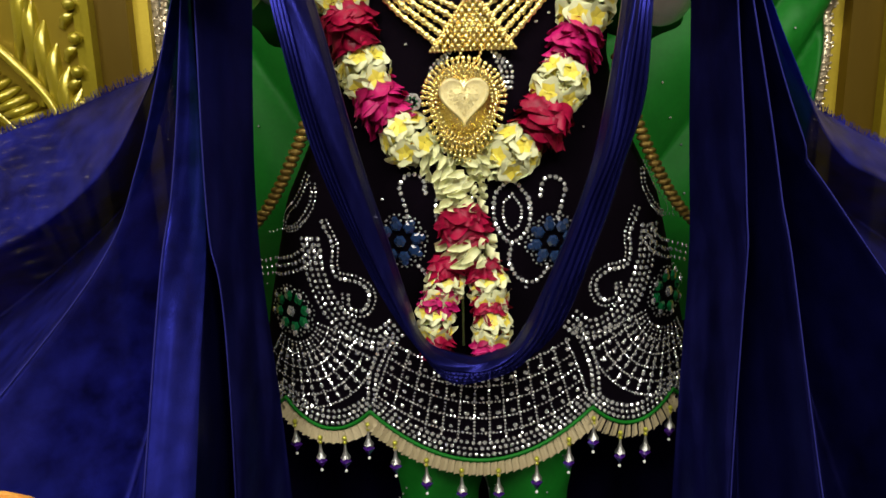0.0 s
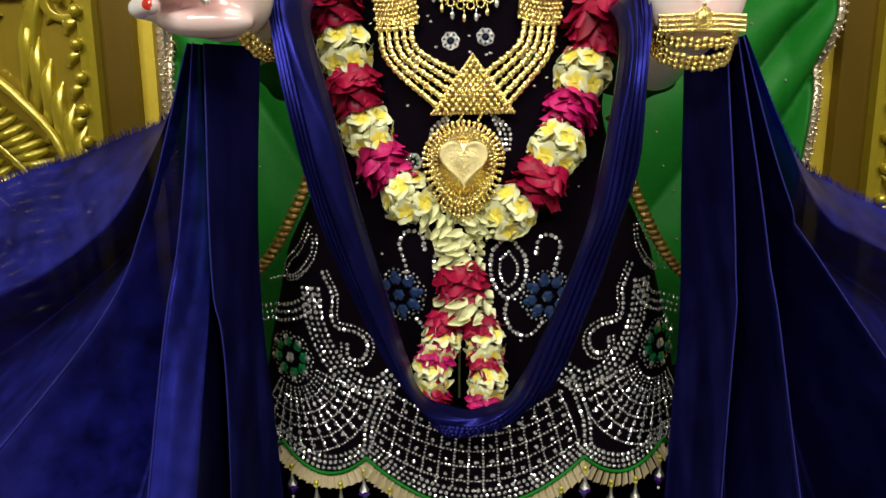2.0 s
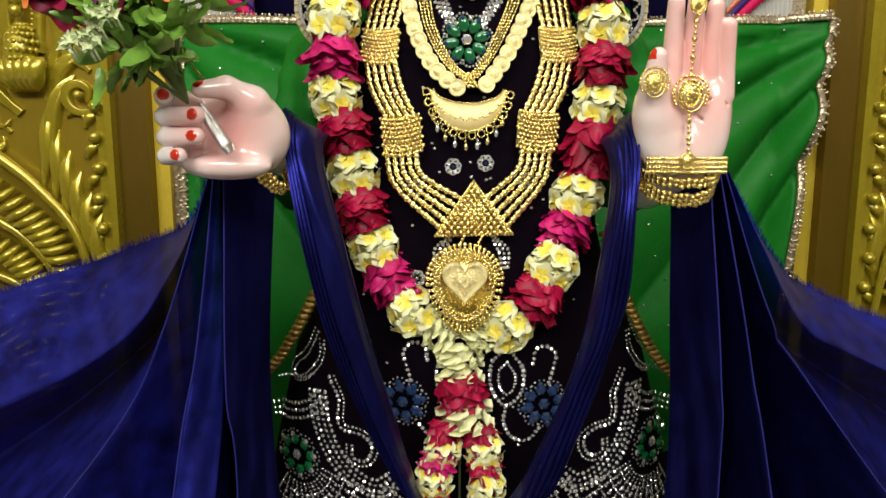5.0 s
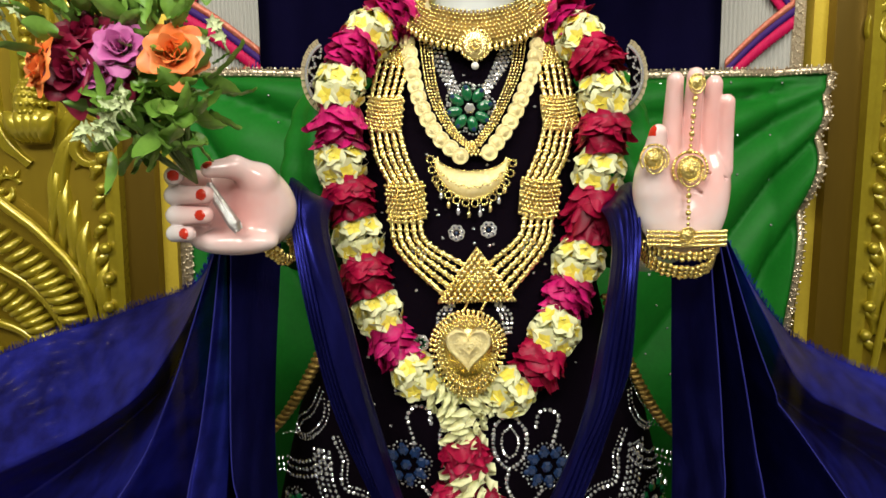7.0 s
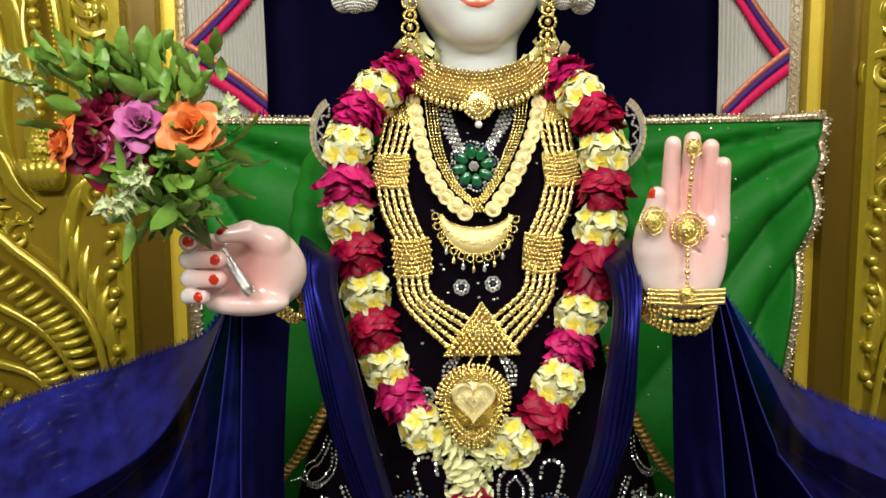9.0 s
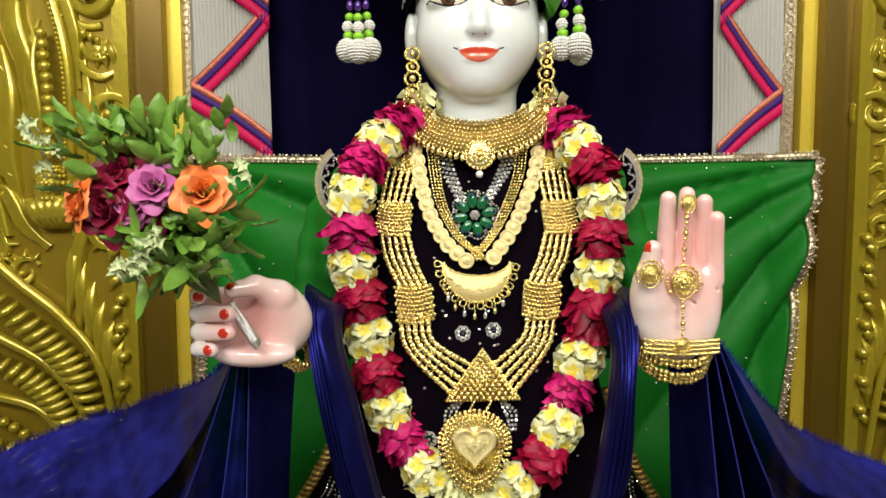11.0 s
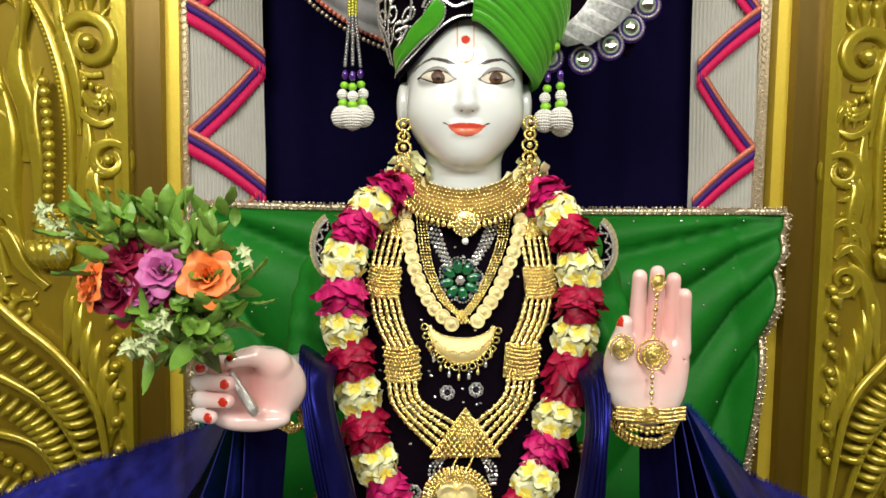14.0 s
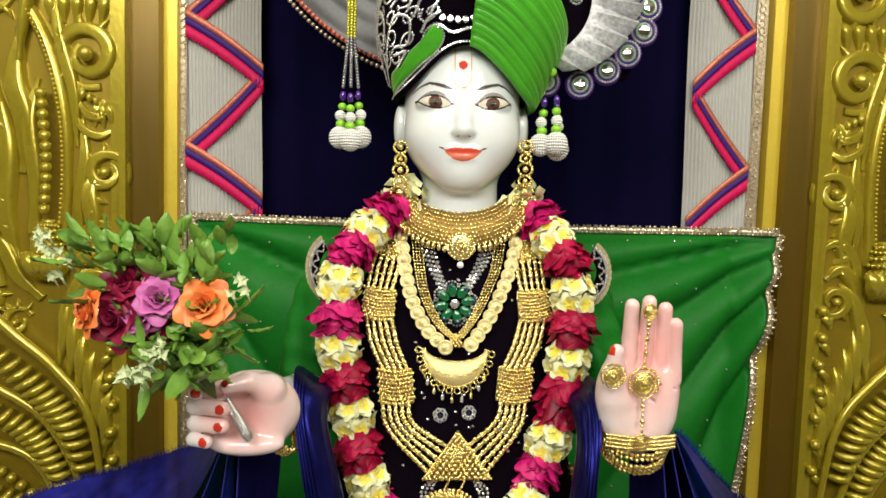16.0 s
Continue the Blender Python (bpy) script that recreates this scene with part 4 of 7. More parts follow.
def sleeve(e):
    """The green upper sleeve with gathered folds; e is the side."""
    pts = [(X0 + e * 0.140, 0.885, 1.715), (X0 + e * 0.178, 0.880, 1.66), (X0 + e * 0.196, 0.87, 1.59), (X0 + e * 0.204, 0.86, 1.53), (X0 + e * 0.200, 0.83, 1.49)]
    q = spline(pts, 40)
    P, F = tube(q, 0.050 - 0.004 * np.linspace(0, 1, 40), 40)
    P = np.asarray(P)
    n = P.shape[0]
    k = np.arange(n)
    ring, ang = k // 40, k % 40
    axis = q[np.minimum(ring, 39)]
    P = axis + (P - axis) * (1 + 0.13 * np.sin(ang * 2 * math.pi / 40 * 6 + ring * 0.25) * np.sin(ring / 39 * 2.6) + 0.03 * np.sin(ring * 1.3))[:, None]
    part("sleeve", Acc().add(P - CO, F), M["green"], coat, "green satin sleeve")
    # the shoulder flap with its frill
    def flap(u, v):
        a = -1.9 + u * 3.0
        r = 0.026 + 0.016 * v
        return (X0 + e * (0.172 + r * np.cos(a) * 0.7), 0.835 - 0.020 * np.cos(a * 0.7) - 0.006 * v, 1.708 + r * np.sin(a) * 0.95)
    P, F = grid(50, 8, flap)
    part("shoulder_flap", Acc().add(*thick(P - CO, F, 0.006)), M["velvet"], coat)
    a = Acc()
    for i in range(34):
        u = (i + 0.5) / 34
        p, q2 = np.array(flap(np.array(u), np.array(1.0))), np.array(flap(np.array(u), np.array(1.55)))
        d = np.array(flap(np.array(u + 0.012), np.array(1.0))) - p
        v = np.array([p - d, p + d, q2 + d * 1.3, q2 - d * 1.3]) + np.array([0, 0.002 * (i % 2), 0])
        part("frill_pleat", Acc().add(*thick(v - CO, [(0, 1, 2, 3)], 0.0015)), M["cream_frill"], coat, smooth=False)
    a = Acc()
    for i in range(40):
        a.add(*gem(np.array(flap(np.array(i / 39), np.array(0.96))) + np.array([0, -0.003, 0]) - CO, 0.0024))
        a.add(*gem(np.array(flap(np.array(i / 39), np.array(0.45 + 0.25 * math.sin(i)))) + np.array([0, -0.003, 0]) - CO, 0.0018))
    part("stone_edging", a, M["crystal"], coat, smooth=False)["kind"] = "stuff"
    # the flap of the overskirt with its gold trim
    path = [(X0 + e * 0.165, 0.80, 1.44), (X0 + e * 0.195, 0.81, 1.36), (X0 + e * 0.245, 0.83, 1.275), (X0 + e * 0.30, 0.85, 1.22)]
    a = Acc()
    q = even(path, 0.009)
    for i, p in enumerate(q):
        a.add(*ball(p - CO, (0.009, 0.007, 0.0045), 8, 5))
    part("gold_trim", a, M["gold_shadow"], coat)


sleeve(-1)
sleeve(1)


# trousers and the dark cloth behind them
tr = thing("trousers", "green satin trousers with tiny spangles", "trousers", at=(0.045, 0.88, STAND))
for e in (-1, 1):
    q = np.array([(0.045 + e * 0.055, 0.875, 1.05), (0.045 + e * 0.06, 0.87, 0.90), (0.045 + e * 0.062, 0.87, 0.78), (0.045 + e * 0.062, 0.87, 0.725)]) - np.array([0.045, 0.88, STAND])
    q = spline(q, 30)
    P, F = tube(q, 0.062 - 0.014 * np.linspace(0, 1, 30) + 0.003 * np.sin(np.arange(30) * 0.9), 24)
    leg_ = part("leg", Acc().add(P, F), M["green"], tr)
    a, rl = Acc(), random.Random(17 + e)
    for k in range(60):
        i_, an = rl.randrange(2, 28), rl.uniform(0, 2 * math.pi)
        a.add(*gem(q[i_] + (0.0625 - 0.014 * i_ / 29) * np.array([math.cos(an), -abs(math.sin(an)), 0]), 0.0017, (math.cos(an), -abs(math.sin(an)), 0)))
    part("spangle_scatter", a, M["crystal"], leg_, smooth=False)["kind"] = "stuff"
P, F = grid(60, 6, lambda u, v: (-0.34 + u * 0.76, 1.02 + 0.012 * np.sin(u * 40), STAND + v * 0.34))
tagged(part("dark_underskirt_cloth", Acc().add(*thick(P, F, 0.004)), M["navy"]), "dark navy cloth hanging behind the legs", "cloth")


# ---------------------------------------------------------------- the blue shawl
shawl = thing("blue_shawl", "navy blue voile shawl draped over both forearms", "shawl", at=(0.03, 0.7, STAND))
SH = np.array([0.03, 0.70, STAND])


def shawl_loop():
    """The front loop that hangs from wrist to wrist: a flat band with narrow pleats stacked along one edge."""
    outer = [(-0.182, 1.574), (-0.174, 1.586), (-0.166, 1.545), (-0.149, 1.459), (-0.128, 1.364), (-0.097, 1.276), (-0.058, 1.190), (-0.016, 1.127), (0.012, 1.109),
             (0.052, 1.114), (0.081, 1.133), (0.119, 1.182), (0.149, 1.263), (0.170, 1.334), (0.187, 1.400), (0.192, 1.490), (0.198, 1.545), (0.201, 1.582), (0.201, 1.570)]
    inner = [(-0.126, 1.540), (-0.130, 1.558), (-0.130, 1.530), (-0.108, 1.448), (-0.083, 1.347), (-0.056, 1.252), (-0.040, 1.192), (-0.022, 1.148), (0.022, 1.131),
             (0.046, 1.134), (0.066, 1.143), (0.080, 1.164), (0.103, 1.214), (0.125, 1.275), (0.146, 1.345), (0.167, 1.463), (0.175, 1.520), (0.172, 1.550), (0.170, 1.540)]
    depth = [0.810, 0.730, 0.690, 0.672, 0.672, 0.676, 0.680, 0.684, 0.686, 0.686, 0.684, 0.680, 0.676, 0.670, 0.664, 0.668, 0.690, 0.730, 0.810]
    n, m = 220, 64
    o, q = spline(outer, n), spline(inner, n)
    d = spline([(y, 0.0) for y in depth], n)[:, 0]
    k = np.linspace(0, 1, m)
    s = np.linspace(0, 1, n)[:, None]
    turn = np.clip((s - 0.40) / 0.25, 0, 1)            # the pleats cross from the outer edge to the whole band
    start = 0.36 + 0.64 * turn
    ph = np.clip(1 - k[None] / start, 0, 1) * (4.0 + 1.5 * turn)
    step = 0.0055 * (ph % 1) ** 1.5 - 0.0030 * np.floor(ph)
    roll = -0.012 * np.sin(np.clip(k[None] * 1.05, 0, 1) * math.pi) + 0.010 * np.clip(k[None] - 0.85, 0, 1) / 0.15
    wave = 0.0022 * np.sin(s * 26 + k[None] * 5) + 0.0012 * np.sin(s * 71 - k[None] * 9)
    P = np.zeros((n, m, 3))
    P[:, :, 0] = o[:, None, 0] + (q - o)[:, None, 0] * k[None]
    P[:, :, 2] = o[:, None, 1] + (q - o)[:, None, 1] * k[None] + 0.0008 * np.sin(s * 40 + k[None] * 7)
    P[:, :, 1] = d[:, None] + step + roll + wave
    F = [(i * m + j, (i + 1) * m + j, (i + 1) * m + j + 1, i * m + j + 1) for i in range(n - 1) for j in range(m - 1)]
    V, F = thick(P.reshape(-1, 3), F, 0.004)
    part("front_loop", Acc().add(V - SH, F), M["voile"], shawl, "pleated loop of navy voile")


shawl_loop()


def drape(folds, ridges, cut):
    """A fan of cloth from the wrist, given by its fold lines from the inner selvedge to the frayed upper edge."""
    nr, per = 90, 26
    lines = np.array([spline(q, nr) for q in folds])
    na = (len(lines) - 1) * per + 1
    a = np.linspace(0, len(lines) - 1, na)
    i0 = np.minimum(a.astype(int), len(lines) - 2)
    w = (a - i0)[:, None, None]
    flat_ = lines[i0] * (1 - w) + lines[i0 + 1] * w
    # the creases are rounded off, less so towards the wrist
    P = flat_.copy()
    for lag, weight in ((1, 0.5), (2, 0.35), (3, 0.2)):
        up_, dn_ = np.roll(flat_, -lag, 0), np.roll(flat_, lag, 0)
        up_[-lag:], dn_[:lag] = flat_[-lag:], flat_[:lag]
        P += weight * (up_ + dn_ - 2 * flat_) / 4
    A, R = a[:, None], np.linspace(0, 1, nr)[None]
    P[:, :, 1] += R * (0.0045 * np.sin(A * 5.1 + R * 8) + 0.0025 * np.sin(A * 13 - R * 15) + 0.006 * np.sin(R * 9 + A * 1.7))
    P[:, :, 2] += R * 0.002 * np.sin(A * 9 + R * 21)
    # from cut outwards the panels take the brighter, lit copy of the voile
    for name, j0, j1, m in (("pleated_fall", 0, cut * per + 1, "voile"), ("lit_fall", cut * per, na, "lit_sheer")):
        q = P[j0:j1]
        F = [(i * nr + j, (i + 1) * nr + j, (i + 1) * nr + j + 1, i * nr + j + 1) for i in range(j1 - j0 - 1) for j in range(nr - 1)]
        part(name, Acc().add(q.reshape(-1, 3) - SH, F), M[m], shawl)
    # thin paler tubes added along the ridges, coloured as light caught there
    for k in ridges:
        part("fold_highlight", Acc().add(*tube(P[k * per] - SH + np.array([0, -0.0014, 0]), 0.0009, 6)), M["edge_highlight"], shawl)
    # frayed threads along the upper edge
    a, rnd = Acc(), random.Random(8)
    for p in even(P[-1], 0.0008):
        L = rnd.uniform(0.003, 0.010) * rnd.choice((0.6, 1, 1))
        dx, dy = rnd.uniform(-0.005, 0.005), rnd.uniform(-0.004, 0.002)
        q = np.array([p + np.array([-0.0005, 0, -0.003]), p + np.array([0.0005, 0, -0.003]), p + np.array([dx + 0.0003, dy, L]), p + np.array([dx - 0.0003, dy, L])])
        a.add(q - SH, [(0, 1, 2, 3)])
    part("frayed_edge", a, M["lit_sheer"], shawl)["kind"] = "stuff"


drape([[(-0.188, 0.735, 1.515), (-0.203, 0.740, 1.30), (-0.198, 0.755, 1.09), (-0.197, 0.790, 0.74)],
       [(-0.233, 0.690, 1.515), (-0.243, 0.695, 1.28), (-0.238, 0.702, 1.17), (-0.262, 0.740, 0.74)],
       [(-0.237, 0.715, 1.515), (-0.246, 0.745, 1.30), (-0.252, 0.775, 1.10), (-0.272, 0.800, 0.74)],
       [(-0.240, 0.700, 1.515), (-0.250, 0.716, 1.30), (-0.258, 0.668, 1.10), (-0.276, 0.560, 0.74)],
       [(-0.243, 0.690, 1.515), (-0.272, 0.690, 1.32), (-0.290, 0.655, 1.188), (-0.325, 0.520, 0.74)],
       [(-0.246, 0.715, 1.515), (-0.290, 0.795, 1.33), (-0.330, 0.825, 1.15), (-0.430, 0.640, 0.74)],
       [(-0.248, 0.690, 1.515), (-0.323, 0.725, 1.335), (-0.404, 0.715, 1.19), (-0.640, 0.540, 0.88)],
       [(-0.250, 0.720, 1.515), (-0.330, 0.825, 1.385), (-0.440, 0.905, 1.25), (-0.760, 0.920, 1.02)],
       [(-0.251, 0.700, 1.515), (-0.305, 0.730, 1.411), (-0.385, 0.750, 1.3145), (-0.536, 0.770, 1.232), (-0.95, 0.740, 1.05)],
       [(-0.262, 0.740, 1.512), (-0.334, 0.860, 1.447), (-0.433, 0.870, 1.408), (-0.586, 0.870, 1.3555), (-1.0, 0.870, 1.20)]], (1, 4, 6), 3)
drape([[(0.250, 0.735, 1.515), (0.2588, 0.740, 1.35), (0.2664, 0.752, 1.144), (0.278, 0.790, 0.74)],
       [(0.279, 0.695, 1.520), (0.305, 0.695, 1.296), (0.315, 0.705, 1.175), (0.330, 0.745, 0.74)],
       [(0.283, 0.720, 1.520), (0.315, 0.755, 1.30), (0.335, 0.780, 1.15), (0.370, 0.800, 0.74)],
       [(0.287, 0.690, 1.520), (0.3326, 0.690, 1.3244), (0.357, 0.680, 1.19), (0.440, 0.650, 0.74)],
       [(0.291, 0.720, 1.520), (0.350, 0.790, 1.34), (0.405, 0.850, 1.20), (0.550, 0.850, 0.80)],
       [(0.297, 0.700, 1.520), (0.367, 0.720, 1.355), (0.4226, 0.730, 1.275), (0.720, 0.690, 0.88)],
       [(0.298, 0.720, 1.520), (0.390, 0.815, 1.38), (0.465, 0.895, 1.28), (0.82, 0.910, 1.05)],
       [(0.300, 0.700, 1.522), (0.360, 0.735, 1.436), (0.430, 0.760, 1.334), (0.540, 0.780, 1.275), (0.95, 0.750, 1.10)],
       [(0.312, 0.740, 1.515), (0.430, 0.852, 1.402), (0.480, 0.865, 1.364), (0.600, 0.870, 1.314), (1.0, 0.870, 1.17)]], (1, 3, 5), 5)

# ---------------------------------------------------------------- rhinestone embroidery of the coat
def stones(name, rows, r, material="crystal", jitter=0.0, seed=1):
    """Rows of stones sewn along curves (x, z) of the coat's front: each row (points, step)."""
    a, rnd = Acc(), random.Random(seed)
    for pts, step in rows:
        for x, z in even(pts, step):
            p, n = coat_front(x + rnd.uniform(-jitter, jitter), z + rnd.uniform(-jitter, jitter), 0.0015)
            n = (n[0] + rnd.uniform(-.55, .55), n[1], n[2] + rnd.uniform(-.45, .65))
            a.add(*gem(np.array(p) - CO, r * rnd.uniform(0.85, 1.1), n))
    ob = part(name, a, M[material], coat, smooth=False)
    ob["kind"] = "stuff"
    return ob


MX = 0.041                                     # the skirt's line of symmetry
flip = lambda pts: [(2 * MX - x, z + 0.006) for x, z in pts]


def shifted(pts, d):
    """A curve moved d metres to its left."""
    q = spline(pts, 24)
    t = np.gradient(q, axis=0)
    t /= np.linalg.norm(t, axis=1)[:, None] + 1e-9
    return q + d * np.stack([-t[:, 1], t[:, 0]], 1)


band, fine = [], []
# scalloped border, three rows deep
for k in range(3):
    o = 0.010 + 0.0078 * k
    for lo, hi in ((-0.30, -0.096), (-0.096, 0.172), (0.172, 0.38)):
        lim = 0.004 * k if lo < 0 < hi or lo > 0 or True else 0
        xs = np.linspace(max(lo, -0.245) + lim, min(hi, 0.325) - lim, 40)
        band.append(([(x, hem(x) + o) for x in xs], 0.0072))
# the centre scallop: a net of arcs and spokes, with one stone in each mesh
for k, o in enumerate((0.036, 0.056, 0.077, 0.098, 0.120)):
    xs = np.linspace(-0.088 + 0.006 * k, 0.164 - 0.006 * k, 40)
    fine.append(([(x, hem(x) * 0.9 + 0.1 * 0.99 + o) for x in xs], 0.0046))
for i in range(14):
    x = -0.088 + i * 0.0194
    top = (x - 0.038) * 0.78 + 0.038
    fine.append(([(x, hem(x) + 0.030), ((x + top) / 2, hem(x) + 0.07), (top, hem(top) + 0.122)], 0.0046))
dots = []
for i in range(13):
    for o in (0.044, 0.064, 0.085, 0.107):
        x = -0.078 + i * 0.0194
        x = (x - 0.038) * (1 - 1.9 * (o - 0.035)) + 0.038
        dots.append(([(x, hem(x) + o), (x + 0.001, hem(x) + o)], 1))
for mir in (lambda p: p, flip):
    div = [(-0.095, 1.040), (-0.089, 1.081), (-0.068, 1.130)]
    band += [(mir(shifted(div, d)), 0.0068) for d in (-0.004, 0.004)]
    peak = [(-0.160, 1.240), (-0.155, 1.200), (-0.139, 1.161), (-0.113, 1.134), (-0.083, 1.124), (-0.060, 1.140)]
    band += [(mir(shifted(peak, d)), 0.0072) for d in (-0.0115, -0.004, 0.0035, 0.011)]
    side = [(-0.160, 1.240), (-0.182, 1.218), (-0.222, 1.202), (-0.25, 1.20)]
    band += [(mir(shifted(side, d)), 0.0066) for d in (0.0, 0.009, 0.018)]
    # the fan below the flower
    cx, cz = -0.191, 1.146
    for r in (0.050, 0.066, 0.082, 0.098, 0.114):
        pts = [(cx + r * math.cos(a) * 1.0, cz + r * math.sin(a) * 1.08) for a in np.linspace(-2.1, -0.12 - r * 3, 24)]
        fine.append((mir(pts), 0.0046))
    for a in np.linspace(-2.1, -0.25, 13):
        fine.append((mir([(cx + r * math.cos(a), cz + r * math.sin(a) * 1.08) for r in (0.036, 0.070, 0.102 + 0.012 * math.sin(-a))]), 0.0046))
    for a in np.linspace(-2.0, -0.35, 12):
        for r in (0.058, 0.074, 0.090, 0.105):
            p = (cx + r * math.cos(a + 0.07), cz + r * math.sin(a + 0.07) * 1.08)
            dots.append((mir([p, (p[0] + 0.001, p[1])]), 1))
    swirl = [(-0.143, 1.262), (-0.131, 1.236), (-0.133, 1.213), (-0.127, 1.197), (-0.102, 1.193), (-0.089, 1.180), (-0.097, 1.160), (-0.114, 1.161), (-0.115, 1.177)]
    band.append((mir(swirl), 0.0062))
    fine.append((mir(shifted(swirl, 0.007)), 0.005))
    pais = [(-0.159, 1.313), (-0.172, 1.285), (-0.191, 1.264), (-0.196, 1.249), (-0.177, 1.257), (-0.157, 1.284), (-0.156, 1.305)]
    fine.append((mir(pais), 0.005))
    fine.append((mir(shifted(pais, -0.006)), 0.005))
    fine.append((mir([(-0.222, 1.238), (-0.200, 1.244), (-0.178, 1.252), (-0.165, 1.262)]), 0.005))
    drop = [(0.072, 1.314), (0.091, 1.287), (0.089, 1.257), (0.072, 1.242), (0.055, 1.262), (0.054, 1.296), (0.072, 1.314)]
    band.append((mir(drop), 0.0058))
    fine.append((mir([(0.072 + (x - 0.072) * 0.5, 1.274 + (z - 1.274) * 0.55) for x, z in drop]), 0.0042))
    band.append((mir([(0.072, 1.240), (0.069, 1.222), (0.079, 1.201), (0.098, 1.195), (0.113, 1.210)]), 0.0058))
    band.append((mir([(0.103, 1.293), (0.106, 1.309), (0.119, 1.313), (0.131, 1.301), (0.126, 1.280), (0.123, 1.267)]), 0.0062))
stones("stone_border", band, 0.0029, jitter=0.0004)
stones("bead_net", fine, 0.0019, "crystal", jitter=0.0004, seed=2)
stones("stone_sparkle", dots, 0.0026, jitter=0.001, seed=3)
rnd = random.Random(12)
scatter = []
for k in range(90):
    x, z = rnd.uniform(-0.10, 0.17), rnd.uniform(1.16, 1.72)
    scatter.append(([(x, z), (x + 0.001, z)], 1))
stones("stone_scatter", scatter, 0.0016, seed=4)


def stone_flower(x, z, r, petals, heart, parent=coat, name="stone_flower"):
    """A sewn flower of oval glass stones in a beaded outline."""
    a, b, c = Acc(), Acc(), Acc()
    for k in range(petals):
        t = 2 * math.pi * k / petals + 0.2
        px, pz = x + r * 0.62 * math.cos(t), z + r * 0.62 * math.sin(t)
        p, n = coat_front(px, pz, 0.002)
        a.add(*gem(np.array(p) - CO, r * 0.24, n))
        p, n = coat_front(x + r * 0.84 * math.cos(t), z + r * 0.84 * math.sin(t), 0.004)
        c.add(*gem(np.array(p) - CO, r * 0.14, n))
        for i in range(9):
            u = t - 1.9 + 3.8 * i / 8
            p, n = coat_front(px + r * 0.40 * math.cos(u), pz + r * 0.40 * math.sin(u), 0.002)
            b.add(*gem(np.array(p) - CO, 0.0014, n))
    p, n = coat_front(x, z, 0.003)
    c.add(*gem(np.array(p) - CO, r * 0.24, n))
    ob = part(name, a, M[heart], parent, smooth=False)
    part("bead_outline", b, M["silver"], ob, smooth=False)["kind"] = "stuff"
    part("stone_centre", c, M["crystal" if heart == "emerald" else "bluegem"], ob, smooth=False)["kind"] = "stuff"


for x, z, r, h in ((0.117, 1.242, 0.030, "bluegem"), (-0.050, 1.245, 0.030, "bluegem"), (-0.191, 1.146, 0.031, "emerald"), (0.273, 1.158, 0.031, "emerald")):
    stone_flower(x, z, r, 8, h)

# green braid and pleated cream frill along the hem, and the bead drops
a, b = Acc(), Acc()
xs = np.arange(-0.25, 0.335, 0.0011)
pts = [coat_front(x, hem(x) + 0.003, 0.002)[0] for x in xs]
a.add(*tube(np.array(pts) - CO, 0.0024, 6))
part("green_braid", a, M["green"], coat)
k = 0
for x in np.arange(-0.25, 0.33, 0.0042):
    p, n = coat_front(x, hem(x) - 0.001, 0.001 + 0.003 * (k % 2))
    q, _ = coat_front(x + 0.0036, hem(x + 0.0036) - 0.001, 0.001)
    sl = (hem(x + 0.003) - hem(x - 0.003)) / 0.006
    dx = sl * 0.010
    L = 0.0135
    v = np.array([p, q, (q[0] + dx + 0.001, q[1] - 0.003, q[2] - L), (p[0] + dx - 0.001, p[1] - 0.006, p[2] - L)])
    part("frill_pleat", Acc().add(*thick(v - CO, [(0, 3, 2, 1)], 0.001)), M["cream_frill"], coat, smooth=False)
    k += 1


def bead_drop(x):
    z = hem(x) - 0.012
    p, _ = coat_front(x, z, 0.007)
    t = thing("bead_drop", "purple glass bead drop hanging from the coat hem", "bead drop", "hem drops", at=p)
    part("thread_bead", Acc().add(*ball((0, 0, 0.002), 0.0032, 8, 6)).add(*ball((0, 0, -0.004), 0.0026, 8, 6)), M["yellow_bead"], t)
    prof = [(0.0012, -0.006), (0.0018, -0.012), (0.003, -0.018), (0.0065, -0.024)]
    P, F = grid(10, 4, lambda u, v: (np.interp(v, [0, .33, .67, 1], [q[0] for q in prof]) * np.cos(u * 2 * math.pi), np.interp(v, [0, .33, .67, 1], [q[0] for q in prof]) * np.sin(u * 2 * math.pi), np.interp(v, [0, .33, .67, 1], [q[1] for q in prof]) + 0.0012 * v * np.cos(u * 10 * math.pi)), closed_u=True)
    part("silver_cap", Acc().add(P, F), M["silver"], t)
    v = np.array([(0, 0, -0.020), (0.0075, 0, -0.029), (0, -0.0075, -0.029), (-0.0075, 0, -0.029), (0, 0.0075, -0.029), (0, 0, -0.039)])
    part("glass_bead", Acc().add(v, [(0, 2, 1), (0, 3, 2), (0, 4, 3), (0, 1, 4), (5, 1, 2), (5, 2, 3), (5, 3, 4), (5, 4, 1)]), M["amethyst"], t, "faceted purple glass", smooth=False)
    part("end_pearl", Acc().add(*ball((0, 0, -0.042), 0.0020, 8, 6)), M["pearl"], t)


for x in (-0.226, -0.193, -0.160, -0.128, -0.098, -0.066, -0.029, 0.013, 0.057, 0.103, 0.142, 0.172, 0.207, 0.241, 0.276):
    bead_drop(x)


